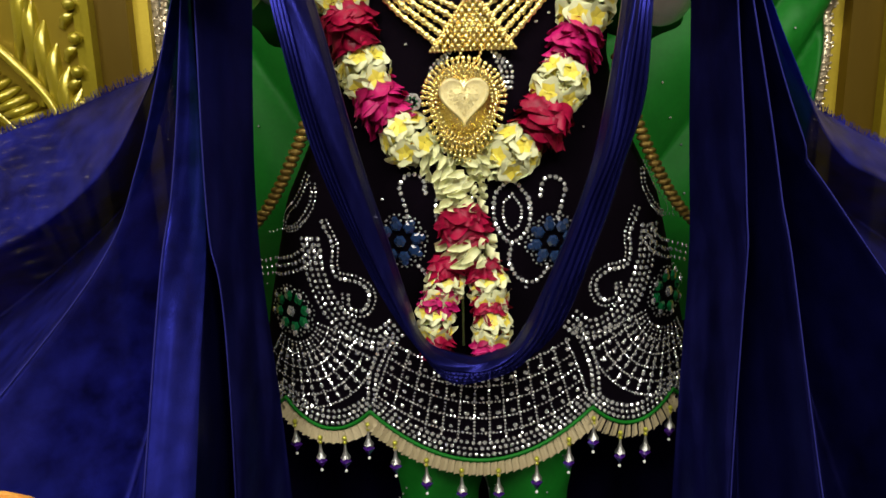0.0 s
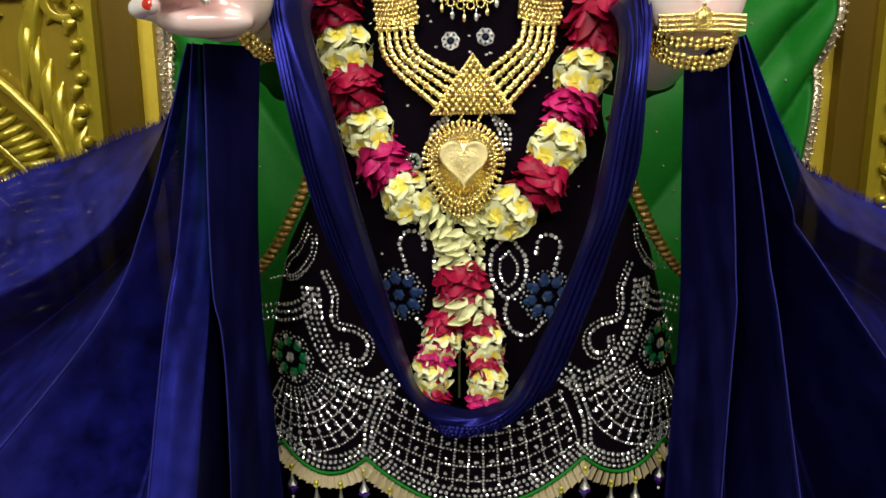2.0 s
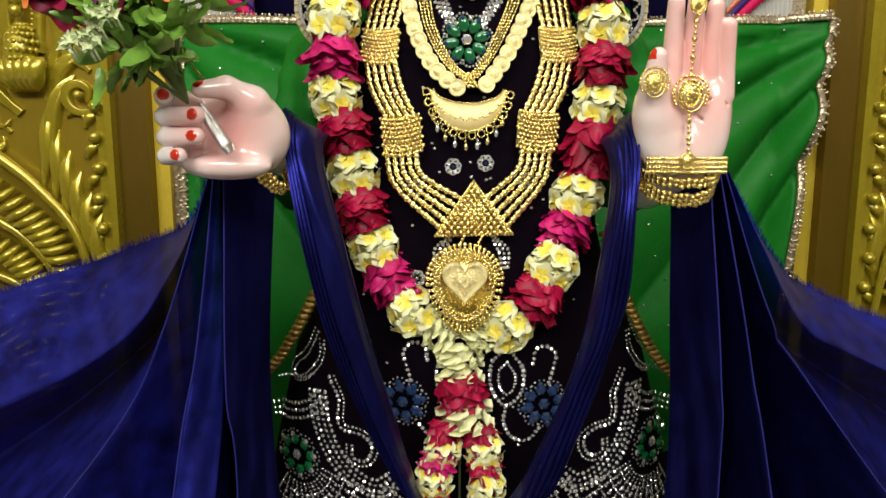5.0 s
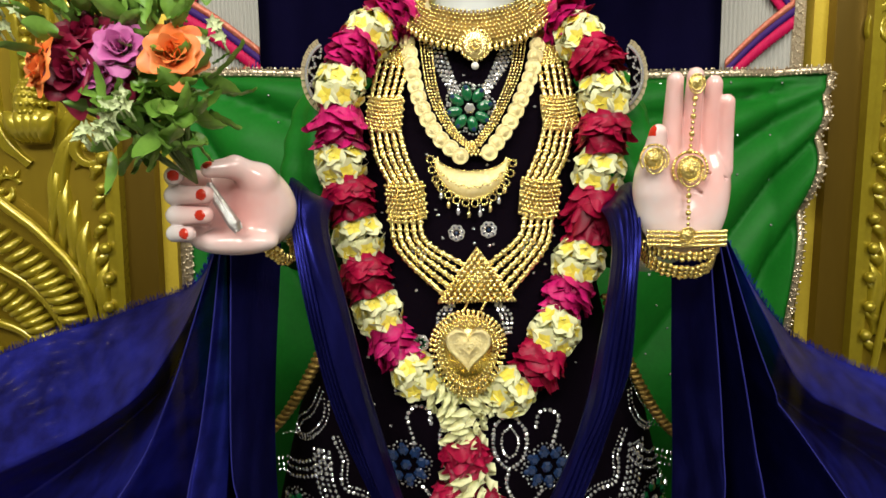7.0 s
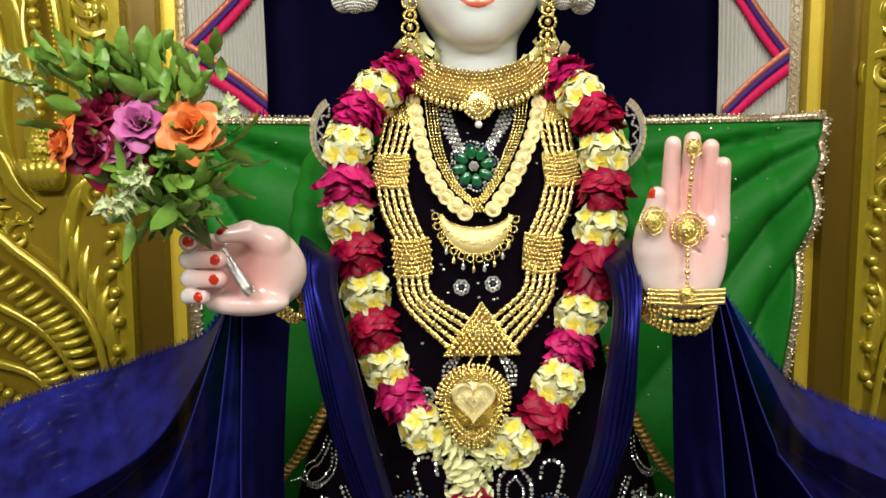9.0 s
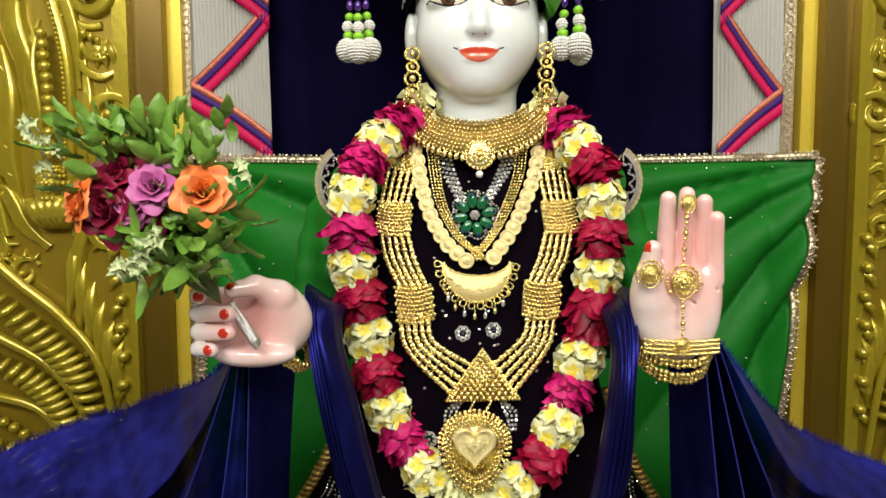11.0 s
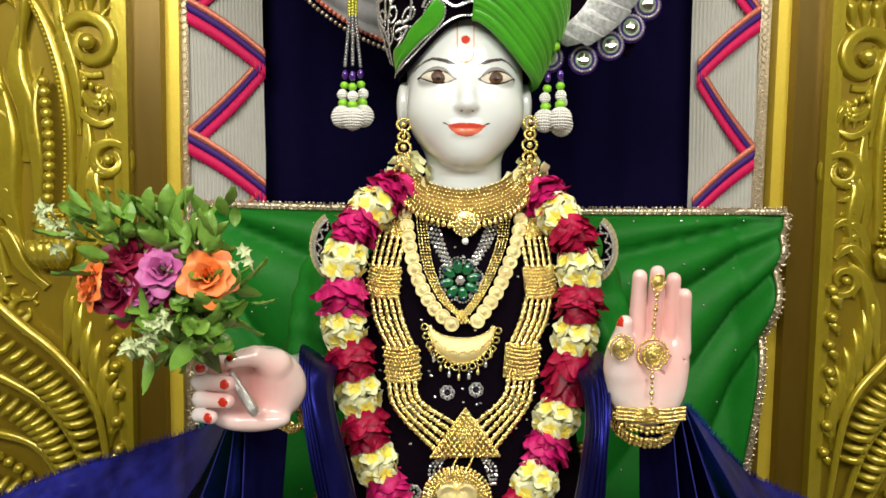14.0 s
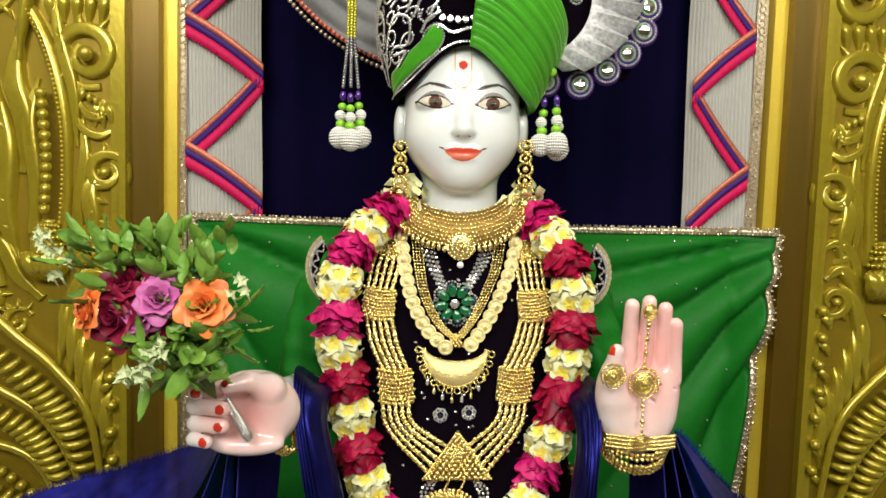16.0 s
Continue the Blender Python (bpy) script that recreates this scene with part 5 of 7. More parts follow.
# ---------------------------------------------------------------- flower garland
def petal_patch(acc, m, w, h, cup, curl, slot_rows=None, nu=5, nv=5, ruffle=0.0, ph=0.0):
    """A cupped petal: base at the origin, growing along +z, facing -y; m puts it in place."""
    def fn(u, v):
        s = u - 0.5
        wide = w * (0.35 + 0.65 * np.sin(np.clip(v * 0.60 + 0.18, 0, 1) * math.pi))
        x = s * wide
        z = v * h * (1 - 0.46 * (2 * s) ** 2 * v)
        y = cup * (2 * s) ** 2 * w - curl * v ** 2 * h + ruffle * np.sin(s * 9 + ph) * v
        return x, y, z
    P, F = grid(nu, nv, fn)
    P, F = moved((P, F), m)
    if slot_rows is None:
        acc.add(P, F)
    else:
        cut = [f for k, f in enumerate(F) if (k % (nv - 1)) < slot_rows]
        keep = [f for k, f in enumerate(F) if (k % (nv - 1)) >= slot_rows]
        acc.add(P, cut, 1)
        acc.add(P, keep, 0)


def garland_rose(seed, r=0.029, h=0.046):
    """A rose strung through its middle along z: a few rings of broad silky petals wrapped round one another."""
    a, rnd = Acc(), random.Random(seed)
    a.add(*ball((0, 0, 0), (r * 0.70, r * 0.70, h * 0.40), 10, 8))
    for ring, (zc, n, out) in enumerate(((-0.54, 7, 0.84), (-0.42, 7, 0.94), (-0.30, 8, 0.99), (-0.17, 8, 0.96), (-0.03, 7, 0.90), (0.10, 7, 0.82), (0.21, 5, 0.70))):
        for i in range(n):
            t = 2 * math.pi * (i + 0.5 * (ring % 2) + rnd.uniform(-.25, .25)) / n
            m = (Matrix.Rotation(t, 4, "Z") @ Matrix.Translation((0, -r * out * rnd.uniform(0.84, 1.0), h * (zc + rnd.uniform(-.05, .05)))) @ Matrix.Rotation(rnd.uniform(-0.42, 0.42), 4, "Y")
                 @ Matrix.Rotation(rnd.uniform(-0.22, 0.28) - 0.12, 4, "X"))
            petal_patch(a, m, r * rnd.uniform(0.95, 1.55), h * rnd.uniform(0.26, 0.44), 0.32, rnd.uniform(0.15, 0.75), None, 11, 8, 0.0030, rnd.uniform(0, 6))
    return a


def plumeria(seed, r=0.0160):
    """Five broad overlapping cream petals with a yellow heart, facing -y."""
    a, rnd = Acc(), random.Random(seed)
    for i in range(5):
        t = 2 * math.pi * i / 5 + rnd.uniform(-.08, .08)
        m = Matrix.Rotation(t, 4, "Y") @ Matrix.Translation((0.0010, -0.002, 0.0004)) @ Matrix.Rotation(0.34 + rnd.uniform(-.08, .08), 4, "Z") @ Matrix.Rotation(0.10, 4, "X")
        petal_patch(a, m, r * 1.30, r * 1.05, 0.10, rnd.uniform(-0.15, 0.20), 3, 7, 8, 0.0003, i)
    return a


def folded_petals(seed, r=0.028, h=0.034):
    """A collar of white petals folded sideways round the string."""
    a, rnd = Acc(), random.Random(seed)
    a.add(*ball((0, 0, 0), (r * 0.7, r * 0.7, h * 0.45), 10, 8))
    for ring in range(3):
        for i in range(6):
            t = 2 * math.pi * (i + 0.5 * (ring % 2) + rnd.uniform(-.2, .2)) / 6
            m = (Matrix.Rotation(t, 4, "Z") @ Matrix.Translation((0.004, -r * rnd.uniform(0.72, 0.92), h * (-0.36 + 0.30 * ring))) @ Matrix.Rotation(1.25 + rnd.uniform(-.3, .3), 4, "Y")
                 @ Matrix.Rotation(-0.1 + rnd.uniform(-.2, .4), 4, "X") @ Matrix.Translation((0, 0, -h * 0.3)))
            petal_patch(a, m, h * 0.40, h * 0.85, -0.35, 0.35, None, 7, 7)
    return a


ROSES = [garland_rose(s).mesh("rose", M[m]) for s, m in ((1, "rose"), (2, "rose_p"), (3, "rose"), (4, "rose_p"))]
PLUMS = [plumeria(s).mesh("plumeria", [M["plum"], M["plum_y"]]) for s in (1, 2, 3)]
FOLDS = [folded_petals(s).mesh("folded_petals", M["plum"]) for s in (1, 2)]

garland = thing("flower_garland", "garland of crimson roses and cream yellow plumeria", "garland", at=(X0, 0.78, 1.32))
GO = Vector((X0, 0.78, 1.32))
grnd = random.Random(21)


def frame_at(p, axis, spin, k=1.0, kz=1.0):
    z = Vector(axis).normalized()
    x = Vector((0, 1, 0)).cross(z).normalized()
    y = z.cross(x)
    m = Matrix((x, y, z)).transposed().to_4x4()
    return Matrix.Translation(Vector(p) - GO) @ m @ Matrix.Rotation(spin, 4, "Z") @ Matrix.Diagonal((k, k, kz, 1))


def put(name, mesh, m):
    ob = part(name, mesh, None, garland)
    ob.matrix_basis = m
    return ob


def string_flowers(path, kinds, size=1.0):
    """Strings flowers at the given places: kinds r (rose), R (long rose), p (plumeria), f (folded petals)."""
    q = np.array(path)
    d = np.gradient(q, axis=0)
    for p, ax, kd in zip(q, d, kinds):
        if kd in "rR":
            put("rose", ROSES[grnd.randrange(4)], frame_at(p, ax, grnd.uniform(0, 6), size * grnd.uniform(0.95, 1.06), size * (1.02 if kd == "r" else 1.5)))
        elif kd == "f":
            put("folded_petals", FOLDS[grnd.randrange(2)], frame_at(p, ax, grnd.uniform(0, 6), size, size))
        else:
            for row, n, off in ((-0.0115, 5, 0.0), (0.0125, 5, 0.5)):
                for i in range(n):
                    t = (i - 2 + off + grnd.uniform(-.1, .1)) * 0.92
                    m = frame_at(p, ax, t, size) @ Matrix.Translation((0, -0.0215, row + grnd.uniform(-.002, .002))) @ Matrix.Rotation(grnd.uniform(-.15, .15) - row * 32, 4, "X") @ Matrix.Rotation(grnd.uniform(0, 6), 4, "Y")
                    put("plumeria", PLUMS[grnd.randrange(3)], m)
            put("folded_petals", FOLDS[0], frame_at(p, ax, 1, size * 0.70, size))


string_flowers([(-0.044, 0.868, 1.799), (-0.068, 0.840, 1.778), (-0.095, 0.820, 1.758), (-0.115, 0.800, 1.730), (-0.128, 0.790, 1.691), (-0.129, 0.787, 1.644), (-0.128, 0.785, 1.602), (-0.117, 0.782, 1.562), (-0.107, 0.780, 1.514), (-0.097, 0.774, 1.471), (-0.082, 0.770, 1.426), (-0.063, 0.762, 1.390), (-0.036, 0.752, 1.355)], "frprprprprprp")
string_flowers([(0.119, 0.868, 1.797), (0.144, 0.840, 1.775), (0.159, 0.820, 1.753), (0.175, 0.800, 1.723), (0.182, 0.790, 1.683), (0.182, 0.785, 1.637), (0.177, 0.782, 1.592), (0.171, 0.778, 1.545), (0.153, 0.770, 1.488), (0.140, 0.765, 1.448), (0.123, 0.752, 1.407), (0.104, 0.748, 1.373), (0.071, 0.745, 1.340)], "frprprpRprprp")
string_flowers([(-0.012, 0.746, 1.340), (0.002, 0.744, 1.326)], "ff", 0.62)
string_flowers([(0.048, 0.744, 1.334), (0.033, 0.743, 1.323)], "ff", 0.62)
string_flowers([(0.017, 0.740, 1.308), (0.017, 0.736, 1.288)], "ff", 0.72)
string_flowers([(0.018, 0.730, 1.264), (0.021, 0.728, 1.236)], "rf", 0.88)
string_flowers([(-0.001, 0.724, 1.217), (-0.003, 0.722, 1.199), (-0.008, 0.720, 1.182), (-0.013, 0.718, 1.163), (-0.014, 0.716, 1.139)], "rprpr", 0.66)
string_flowers([(0.040, 0.724, 1.213), (0.045, 0.722, 1.196), (0.046, 0.720, 1.176), (0.048, 0.718, 1.154), (0.046, 0.716, 1.129)], "rprpr", 0.66)
part("string", Acc().add(*tube(np.array([(-0.063, 0.85, 1.80), (-0.128, 0.787, 1.647), (-0.062, 0.757, 1.394), (0.017, 0.74, 1.30), (0.017, 0.73, 1.13)]) - np.array(GO), 0.0015, 6)), M["stem"], garland)

# ---------------------------------------------------------------- gold jewellery on the chest
def bead_rows(acc, rows, step, r, off=0.012, squash=1.0):
    for pts in rows:
        for x, z in even(pts, step):
            acc.add(*ball(coat_front(x, z, off)[0], (r, r * squash, r), 6, 4))


def jewel(name, label, category="necklace"):
    return thing(name, label, category)


# long necklace: strands, plates, triangle and heart
rani = jewel("long_gold_necklace", "long many-stranded gold necklace with plates and heart pendant")
for e, top, b1, b2 in ((-1, (-0.060, 1.752), (-0.073, 1.664), (-0.047, 1.560)), (1, (0.121, 1.752), (0.128, 1.666), (0.102, 1.565))):
    def plate(c, w, h, ang):
        a = Acc()
        ca, sa = math.cos(ang), math.sin(ang)
        for i in range(11):
            for j in range(9):
                u, v = (i - 5 + 0.5 * (j % 2)) / 10.5 * w, (j - 4) / 8 * h
                p = coat_front(c[0] + u * ca - v * sa, c[1] + u * sa + v * ca - 0.10 * h * math.cos(u / w * 3), 0.013)[0]
                a.add(*ball(p, (0.0026, 0.0022, 0.0026), 6, 4))
        corners = [coat_front(c[0] + u * w * 0.5 * ca - v * h * 0.5 * sa, c[1] + u * w * 0.5 * sa + v * h * 0.5 * ca, 0.010)[0] for u, v in ((-1, -1), (1, -1), (1, 1), (-1, 1))]
        a.add(*thick(np.array(corners), [(0, 1, 2, 3)], 0.003))
        part("plate", a, M["gold_dark"], rani)
    plate((top[0] + e * 0.006, top[1] - 0.008), 0.046, 0.030, e * 0.34)
    plate(b1, 0.042, 0.036, e * 0.08)
    plate(b2, 0.044, 0.040, -e * 0.10)
    for k in range(5):
        u = (k - 2) / 4
        for nm, pts in (("strand", [(top[0] + u * 0.032, top[1] - 0.014), ((top[0] + b1[0]) / 2 + u * 0.034, (top[1] + b1[1]) / 2), (b1[0] + u * 0.032, b1[1] + 0.014)]),
                        ("strand", [(b1[0] + u * 0.032, b1[1] - 0.014), ((b1[0] + b2[0]) / 2 + u * 0.034 - e * -0.004, (b1[1] + b2[1]) / 2), (b2[0] + u * 0.032, b2[1] + 0.016)]),
                        ("strand", [(b2[0] + u * 0.032, b2[1] - 0.016), (b2[0] + u * 0.030 - e * 0.008, b2[1] - 0.052 + e * u * -0.012), (0.031 + e * (0.012 + 0.022 * (0.5 + e * u)), 1.487 - 0.034 * (0.5 + e * u))])):
            a = Acc()
            for i, (x, z) in enumerate(even(pts, 0.0046)):
                p = coat_front(x, z, 0.011)[0]
                a.add(*(ball(p, (0.0034, 0.0028, 0.0030), 6, 4) if i % 2 else gem(p, 0.0042, (rnd.uniform(-.3, .3), -1, rnd.uniform(-.3, .3)))))
            part(nm, a, M["gold"], rani)["kind"] = "stuff"
a = Acc()
for j in range(11):
    v = j / 10
    for i in range(j + 1):
        u = (i - j / 2) / 10
        p = coat_front(0.0325 + u * 0.070, 1.500 - v * 0.050, 0.015)[0]
        a.add(*ball(p, (0.0031, 0.0030, 0.0031), 6, 4))
tri = [coat_front(x, z, 0.012)[0] for x, z in ((0.0315, 1.507), (-0.009, 1.446), (0.073, 1.448))]
a.add(*thick(np.array(tri), [(0, 1, 2)], 0.004))
for p, q in ((0, 1), (1, 2), (2, 0)):
    for s in np.linspace(0, 1, 22):
        a.add(*ball(np.array(tri[p]) * (1 - s) + np.array(tri[q]) * s + np.array([0, -0.003, 0]), 0.0024, 6, 4))
part("triangle_plate", a, M["gold"], rani)
HC = np.array([0.0215, 0.722, 1.397])
a = Acc()
for e in (-1, 1):
    for k in range(4):
        a.add(*ball((0.031 + e * 0.010 - 0.003 * k * 0.6, 0.734 - 0.001 * k, 1.446 - 0.0035 * k), 0.0021, 6, 4))
part("link", a, M["gold"], rani)


def drop_shape(t, r):
    """A broad drop outline: angle from the top, radius scale."""
    return HC[0] + r * 0.0440 * math.sin(t) * (1 + 0.16 * min(0, math.cos(t))), HC[2] + r * (0.042 * math.cos(t) if math.cos(t) > 0 else 0.060 * math.cos(t))


a = Acc()
for k in range(46):
    t = 2 * math.pi * k / 46
    (x0, z0), (x1, z1) = drop_shape(t, 0.62), drop_shape(t, 0.97)
    a.add(*tube(np.array([(x0, 0.728, z0), ((x0 + x1) / 2, 0.724, (z0 + z1) / 2), (x1, 0.727, z1)]), [0.0012, 0.0019, 0.0022], 6))
    a.add(*ball((x1, 0.726, z1), 0.0028, 6, 4))
    for rr, br in ((0.66, 0.0019), (0.755, 0.0024), (0.87, 0.0021)):
        xm, zm = drop_shape(t + (math.pi / 46 if rr == 0.755 else 0), rr)
        a.add(*ball((xm, 0.7205, zm), br, 6, 4))
cen = [(HC[0], 0.729, HC[2])] + [(drop_shape(t, 0.86)[0], 0.7305, drop_shape(t, 0.86)[1]) for t in np.linspace(0, 2 * math.pi, 41)[:-1]]
a.add(*thick(np.array(cen), [(0, 1 + (i + 1) % 40, 1 + i) for i in range(40)], 0.003))
part("ray_border", a, M["gold"], rani)
heart = lambda t, k: (HC[0] + k * 0.0215 * math.sin(t) ** 3 * 1.05, HC[2] + 0.001 + k * 0.00150 * (13 * math.cos(t) - 5 * math.cos(2 * t) - 2 * math.cos(3 * t) - math.cos(4 * t)))
ts = np.linspace(0, 2 * math.pi, 49)[:-1]
ring = [np.array([(heart(t, k)[0], y, heart(t, k)[1]) for t in ts]) for k, y in ((1.15, 0.730), (1.12, 0.718), (1.0, 0.7165), (0.92, 0.7195), (0.55, 0.7165), (0.05, 0.7150))]
a = Acc().add(np.concatenate(ring), [(i * 48 + j, i * 48 + (j + 1) % 48, (i + 1) * 48 + (j + 1) % 48, (i + 1) * 48 + j) for i in range(5) for j in range(48)])
for k in (0.30, 0.62):
    for t in ts[::2]:
        x, z = heart(t, k)
        a.add(*ball((x, 0.7158 if k < .4 else 0.7170, z), 0.0013, 6, 4))
part("heart_plate", a, M["gold_pale"], rani)
a = Acc()
for k in range(9):
    x = HC[0] + (k - 4) * 0.0055
    for i in range(3):
        a.add(*ball((x, 0.728, HC[2] - 0.056 + 0.0011 * (k - 4) ** 2 - 0.004 * i), 0.0017, 6, 4))
part("bead_fringe", a, M["gold"], rani)["kind"] = "stuff"

# coin necklace with its inner bead rows
coins = jewel("coin_necklace", "pale gold coin necklace with rows of tiny beads")
for pts in ([(-0.044, 1.764), (-0.040, 1.715), (-0.030, 1.672), (-0.010, 1.634), (0.014, 1.612)], [(0.104, 1.760), (0.098, 1.718), (0.085, 1.684), (0.066, 1.645), (0.046, 1.616)]):
    s = 1 if pts[0][0] < 0 else -1
    for x, z in even(pts, 0.0142):
        p, n = coat_front(x, z, 0.0135 + 0.002 * rnd.random())
        q = Vector((n[0] * 0.6 + rnd.uniform(-.08, .08), n[1], n[2] + rnd.uniform(-.05, .12))).to_track_quat("Z", "Y").to_matrix().to_4x4()
        prof = [(0.0, 0.0024), (0.0040, 0.0022), (0.0047, 0.0014), (0.0080, 0.0014), (0.0088, 0.0021), (0.0098, 0.0016), (0.0098, -0.001)]
        P, F = grid(20, 7, lambda u, v: (np.interp(v * 6, range(7), [a_[0] for a_ in prof]) * np.cos(u * 2 * math.pi), np.interp(v * 6, range(7), [a_[0] for a_ in prof]) * np.sin(u * 2 * math.pi), np.interp(v * 6, range(7), [a_[1] for a_ in prof])), closed_u=True)
        part("coin", Acc().add(*moved((P, F), Matrix.Translation(p) @ q)), M["gold_pale"], coins)
    for k in range(4):
        a = Acc()
        inner = [(x + s * (0.0125 + 0.0042 * k) * (1 - 0.25 * i / 4), z + 0.002 * i) for i, (x, z) in enumerate(pts)]
        bead_rows(a, [inner], 0.0040, 0.0019, 0.010)
        part("bead_strand", a, M["gold"], coins)["kind"] = "stuff"
a = Acc()
for j in range(5):
    for i in range(j + 1):
        a.add(*ball(coat_front(0.0265 + (i - j / 2) * 0.0048, 1.628 - j * 0.0036, 0.013)[0], 0.0025, 6, 4))
part("joining_plate", a, M["gold"], coins)

# crescent pendant
cres = jewel("crescent_pendant", "gold crescent pendant with dangling drops", "pendant")
CX, CZ = 0.0265, 1.612
a, b = Acc(), Acc()
n = 40
up, lowr = [], []
for k in range(n + 1):
    t = math.pi * (1.03 + 0.94 * k / n)
    up.append(coat_front(CX + 0.038 * math.cos(t), CZ + 0.017 * math.sin(t) - 0.0005, 0.014)[0])
    lowr.append(coat_front(CX + 0.041 * math.cos(t), CZ + 0.050 * math.sin(t) + 0.001, 0.014)[0])
P = np.concatenate([up, np.array(up) * 0.5 + np.array(lowr) * 0.5 + np.array([0, -0.002, 0]), lowr])
a.add(*thick(P, [(r * (n + 1) + i, (r + 1) * (n + 1) + i, (r + 1) * (n + 1) + i + 1, r * (n + 1) + i + 1) for r in range(2) for i in range(n)], 0.003))
part("crescent", a, M["gold_pale"], cres)
for k, p in enumerate(lowr):
    b.add(*ball(np.array(p) + np.array([0, -0.001, 0]), 0.0018, 6, 4))
    if k % 3 == 0:
        t = math.pi * (1.03 + 0.94 * k / n)
        q = np.array(p) + np.array([0.0052 * math.cos(t), -0.001, 0.0052 * math.sin(t)])
        for i in range(9):
            b.add(*ball(q + 0.0040 * np.array([math.cos(i * 0.698), 0, math.sin(i * 0.698)]), 0.0014, 6, 4))
for k, (p, q) in enumerate(zip(up, lowr)):
    if 5 < k < 35:
        b.add(*ball(np.array(p) * 0.42 + np.array(q) * 0.58 + np.array([0, -0.0025, 0.0015 * math.sin(k * 1.6)]), 0.0013, 6, 4))
    b.add(*ball(np.array(p) + np.array([0, -0.001, 0]), 0.0012, 6, 4))
part("bead_rim", b, M["gold"], cres)
for k in range(3, 38, 4):
    p = np.array(lowr[k]) + np.array([0, -0.001, -0.009])
    a = Acc().add(*tube(np.array([p, p + np.array([0, 0, -0.006])]), 0.0008, 6)).add(*ball(p + np.array([0, 0, -0.009]), (0.0026, 0.002, 0.0045), 8, 6))
    part("drop", a, M["gold" if k % 8 == 3 else "crystal"], cres)

# neckline stones and the emerald flower
for pts in ([(-0.026, 1.752), (-0.012, 1.715), (0.004, 1.685)], [(0.087, 1.755), (0.068, 1.718), (0.048, 1.688)]):
    s = 1 if pts[0][0] < 0 else -1
    stones("stone_neckline", [([(x + s * 0.0062 * k * (1 - 0.2 * i), z - 0.001 * k) for i, (x, z) in enumerate(pts)], 0.0064) for k in range(4)], 0.0029, seed=9)
em = jewel("emerald_brooch", "flower brooch of green glass petals in silver", "brooch")
a_c = np.array(coat_front(0.0245, 1.667, 0.010)[0])
for k in range(8):
    t = 2 * math.pi * k / 8 + 0.2
    d = np.array([math.cos(t), 0, math.sin(t)])
    pt = Acc().add(*ball((0, 0, 0), (0.0068, 0.0045, 0.0098), 10, 8))
    v = moved((pt.v[0], pt.f), Matrix.Translation(a_c + d * 0.0182) @ Matrix.Rotation(-(t - math.pi / 2), 4, "Y"))
    petal = part("glass_petal", Acc().add(*v), M["emerald"], em)
    part("tip_stone", Acc().add(*gem(a_c + d * 0.0245 + np.array([0, -0.004, 0]), 0.0028)), M["bluegem"], petal, smooth=False)
    b = Acc()
    for i in range(8):
        u = t - 1.5 + 3.0 * i / 7
        b.add(*ball(a_c + d * 0.0205 + np.array([0.0098 * math.cos(u), 0.001, 0.0098 * math.sin(u)]), 0.0015, 6, 4))
    part("bead_outline", b, M["silver"], petal)
part("centre_stone", Acc().add(*gem(a_c + np.array([0, -0.002, 0]), 0.0065)), M["crystal"], em, smooth=False)
for x, z, m in ((-0.035, 1.497, "magenta_gem"), (0.094, 1.507, "emerald"), (0.009, 1.523, "bluegem"), (0.046, 1.527, "bluegem"), (-0.032, 1.395, "emerald")):
    stone_flower(x, z, 0.0085, 7, "emerald" if m == "emerald" else "bluegem" if m == "magenta_gem" else "crystal")
for e in (-1, 1):
    fan = [[(0.030 + e * (0.022 + 0.004 * k), 1.445 - 0.002 * k), (0.030 + e * (0.030 + 0.006 * k), 1.428), (0.030 + e * (0.036 + 0.003 * k), 1.408)] for k in range(3)]
    stones("stone_fan", [(f, 0.0055) for f in fan], 0.0024, seed=11)

# choker
chok = jewel("gold_choker", "wide beaded gold choker with flower medallion")
inn = spline([(-0.052, 0.862, 1.815), (-0.036, 0.852, 1.806), (-0.012, 0.836, 1.792), (0.031, 0.829, 1.785), (0.074, 0.836, 1.794), (0.100, 0.852, 1.810), (0.116, 0.862, 1.820)], 64)
out = spline([(-0.066, 0.862, 1.790), (-0.054, 0.828, 1.774), (-0.020, 0.808, 1.751), (0.031, 0.800, 1.741), (0.084, 0.808, 1.754), (0.118, 0.828, 1.780), (0.130, 0.862, 1.796)], 64)
P = np.concatenate([inn, out])
part("backing", Acc().add(*thick(P, [(i, i + 64, i + 65, i + 1) for i in range(63)], 0.002)), M["gold_shadow"], chok)
a = Acc()
for j in range(9):
    row = inn * (1 - j / 8) + out * (j / 8) + np.array([0, -0.0016, 0.0014])
    q = even(row, 0.0050)
    for p in (q if j % 2 else (q[1:] + q[:-1]) / 2):
        a.add(*ball(p, (0.0021, 0.0023, 0.0019), 6, 4))
part("grain_field", a, M["gold"], chok)["kind"] = "stuff"
a = Acc()
for p in even(out, 0.0078):
    a.add(*ball(p + np.array([0, -0.0015, -0.0045]), (0.0036, 0.003, 0.0048), 8, 6))
part("scallop_edge", a, M["gold"], chok)
a = Acc()
mc = np.array([0.031, 0.794, 1.742])
for rr, n, br in ((0.006, 9, 0.0026), (0.0118, 16, 0.0027), (0.0172, 22, 0.0029)):
    for k in range(n):
        t = 2 * math.pi * k / n
        a.add(*ball(mc + np.array([rr * math.cos(t), 0.0015 * rr / 0.005, rr * math.sin(t)]), br, 6, 4))
a.add(*ball(mc + np.array([0, 0.003, 0]), (0.0160, 0.002, 0.0160), 14, 8)).add(*ball(mc + np.array([0, -0.003, 0]), 0.0035, 8, 6))
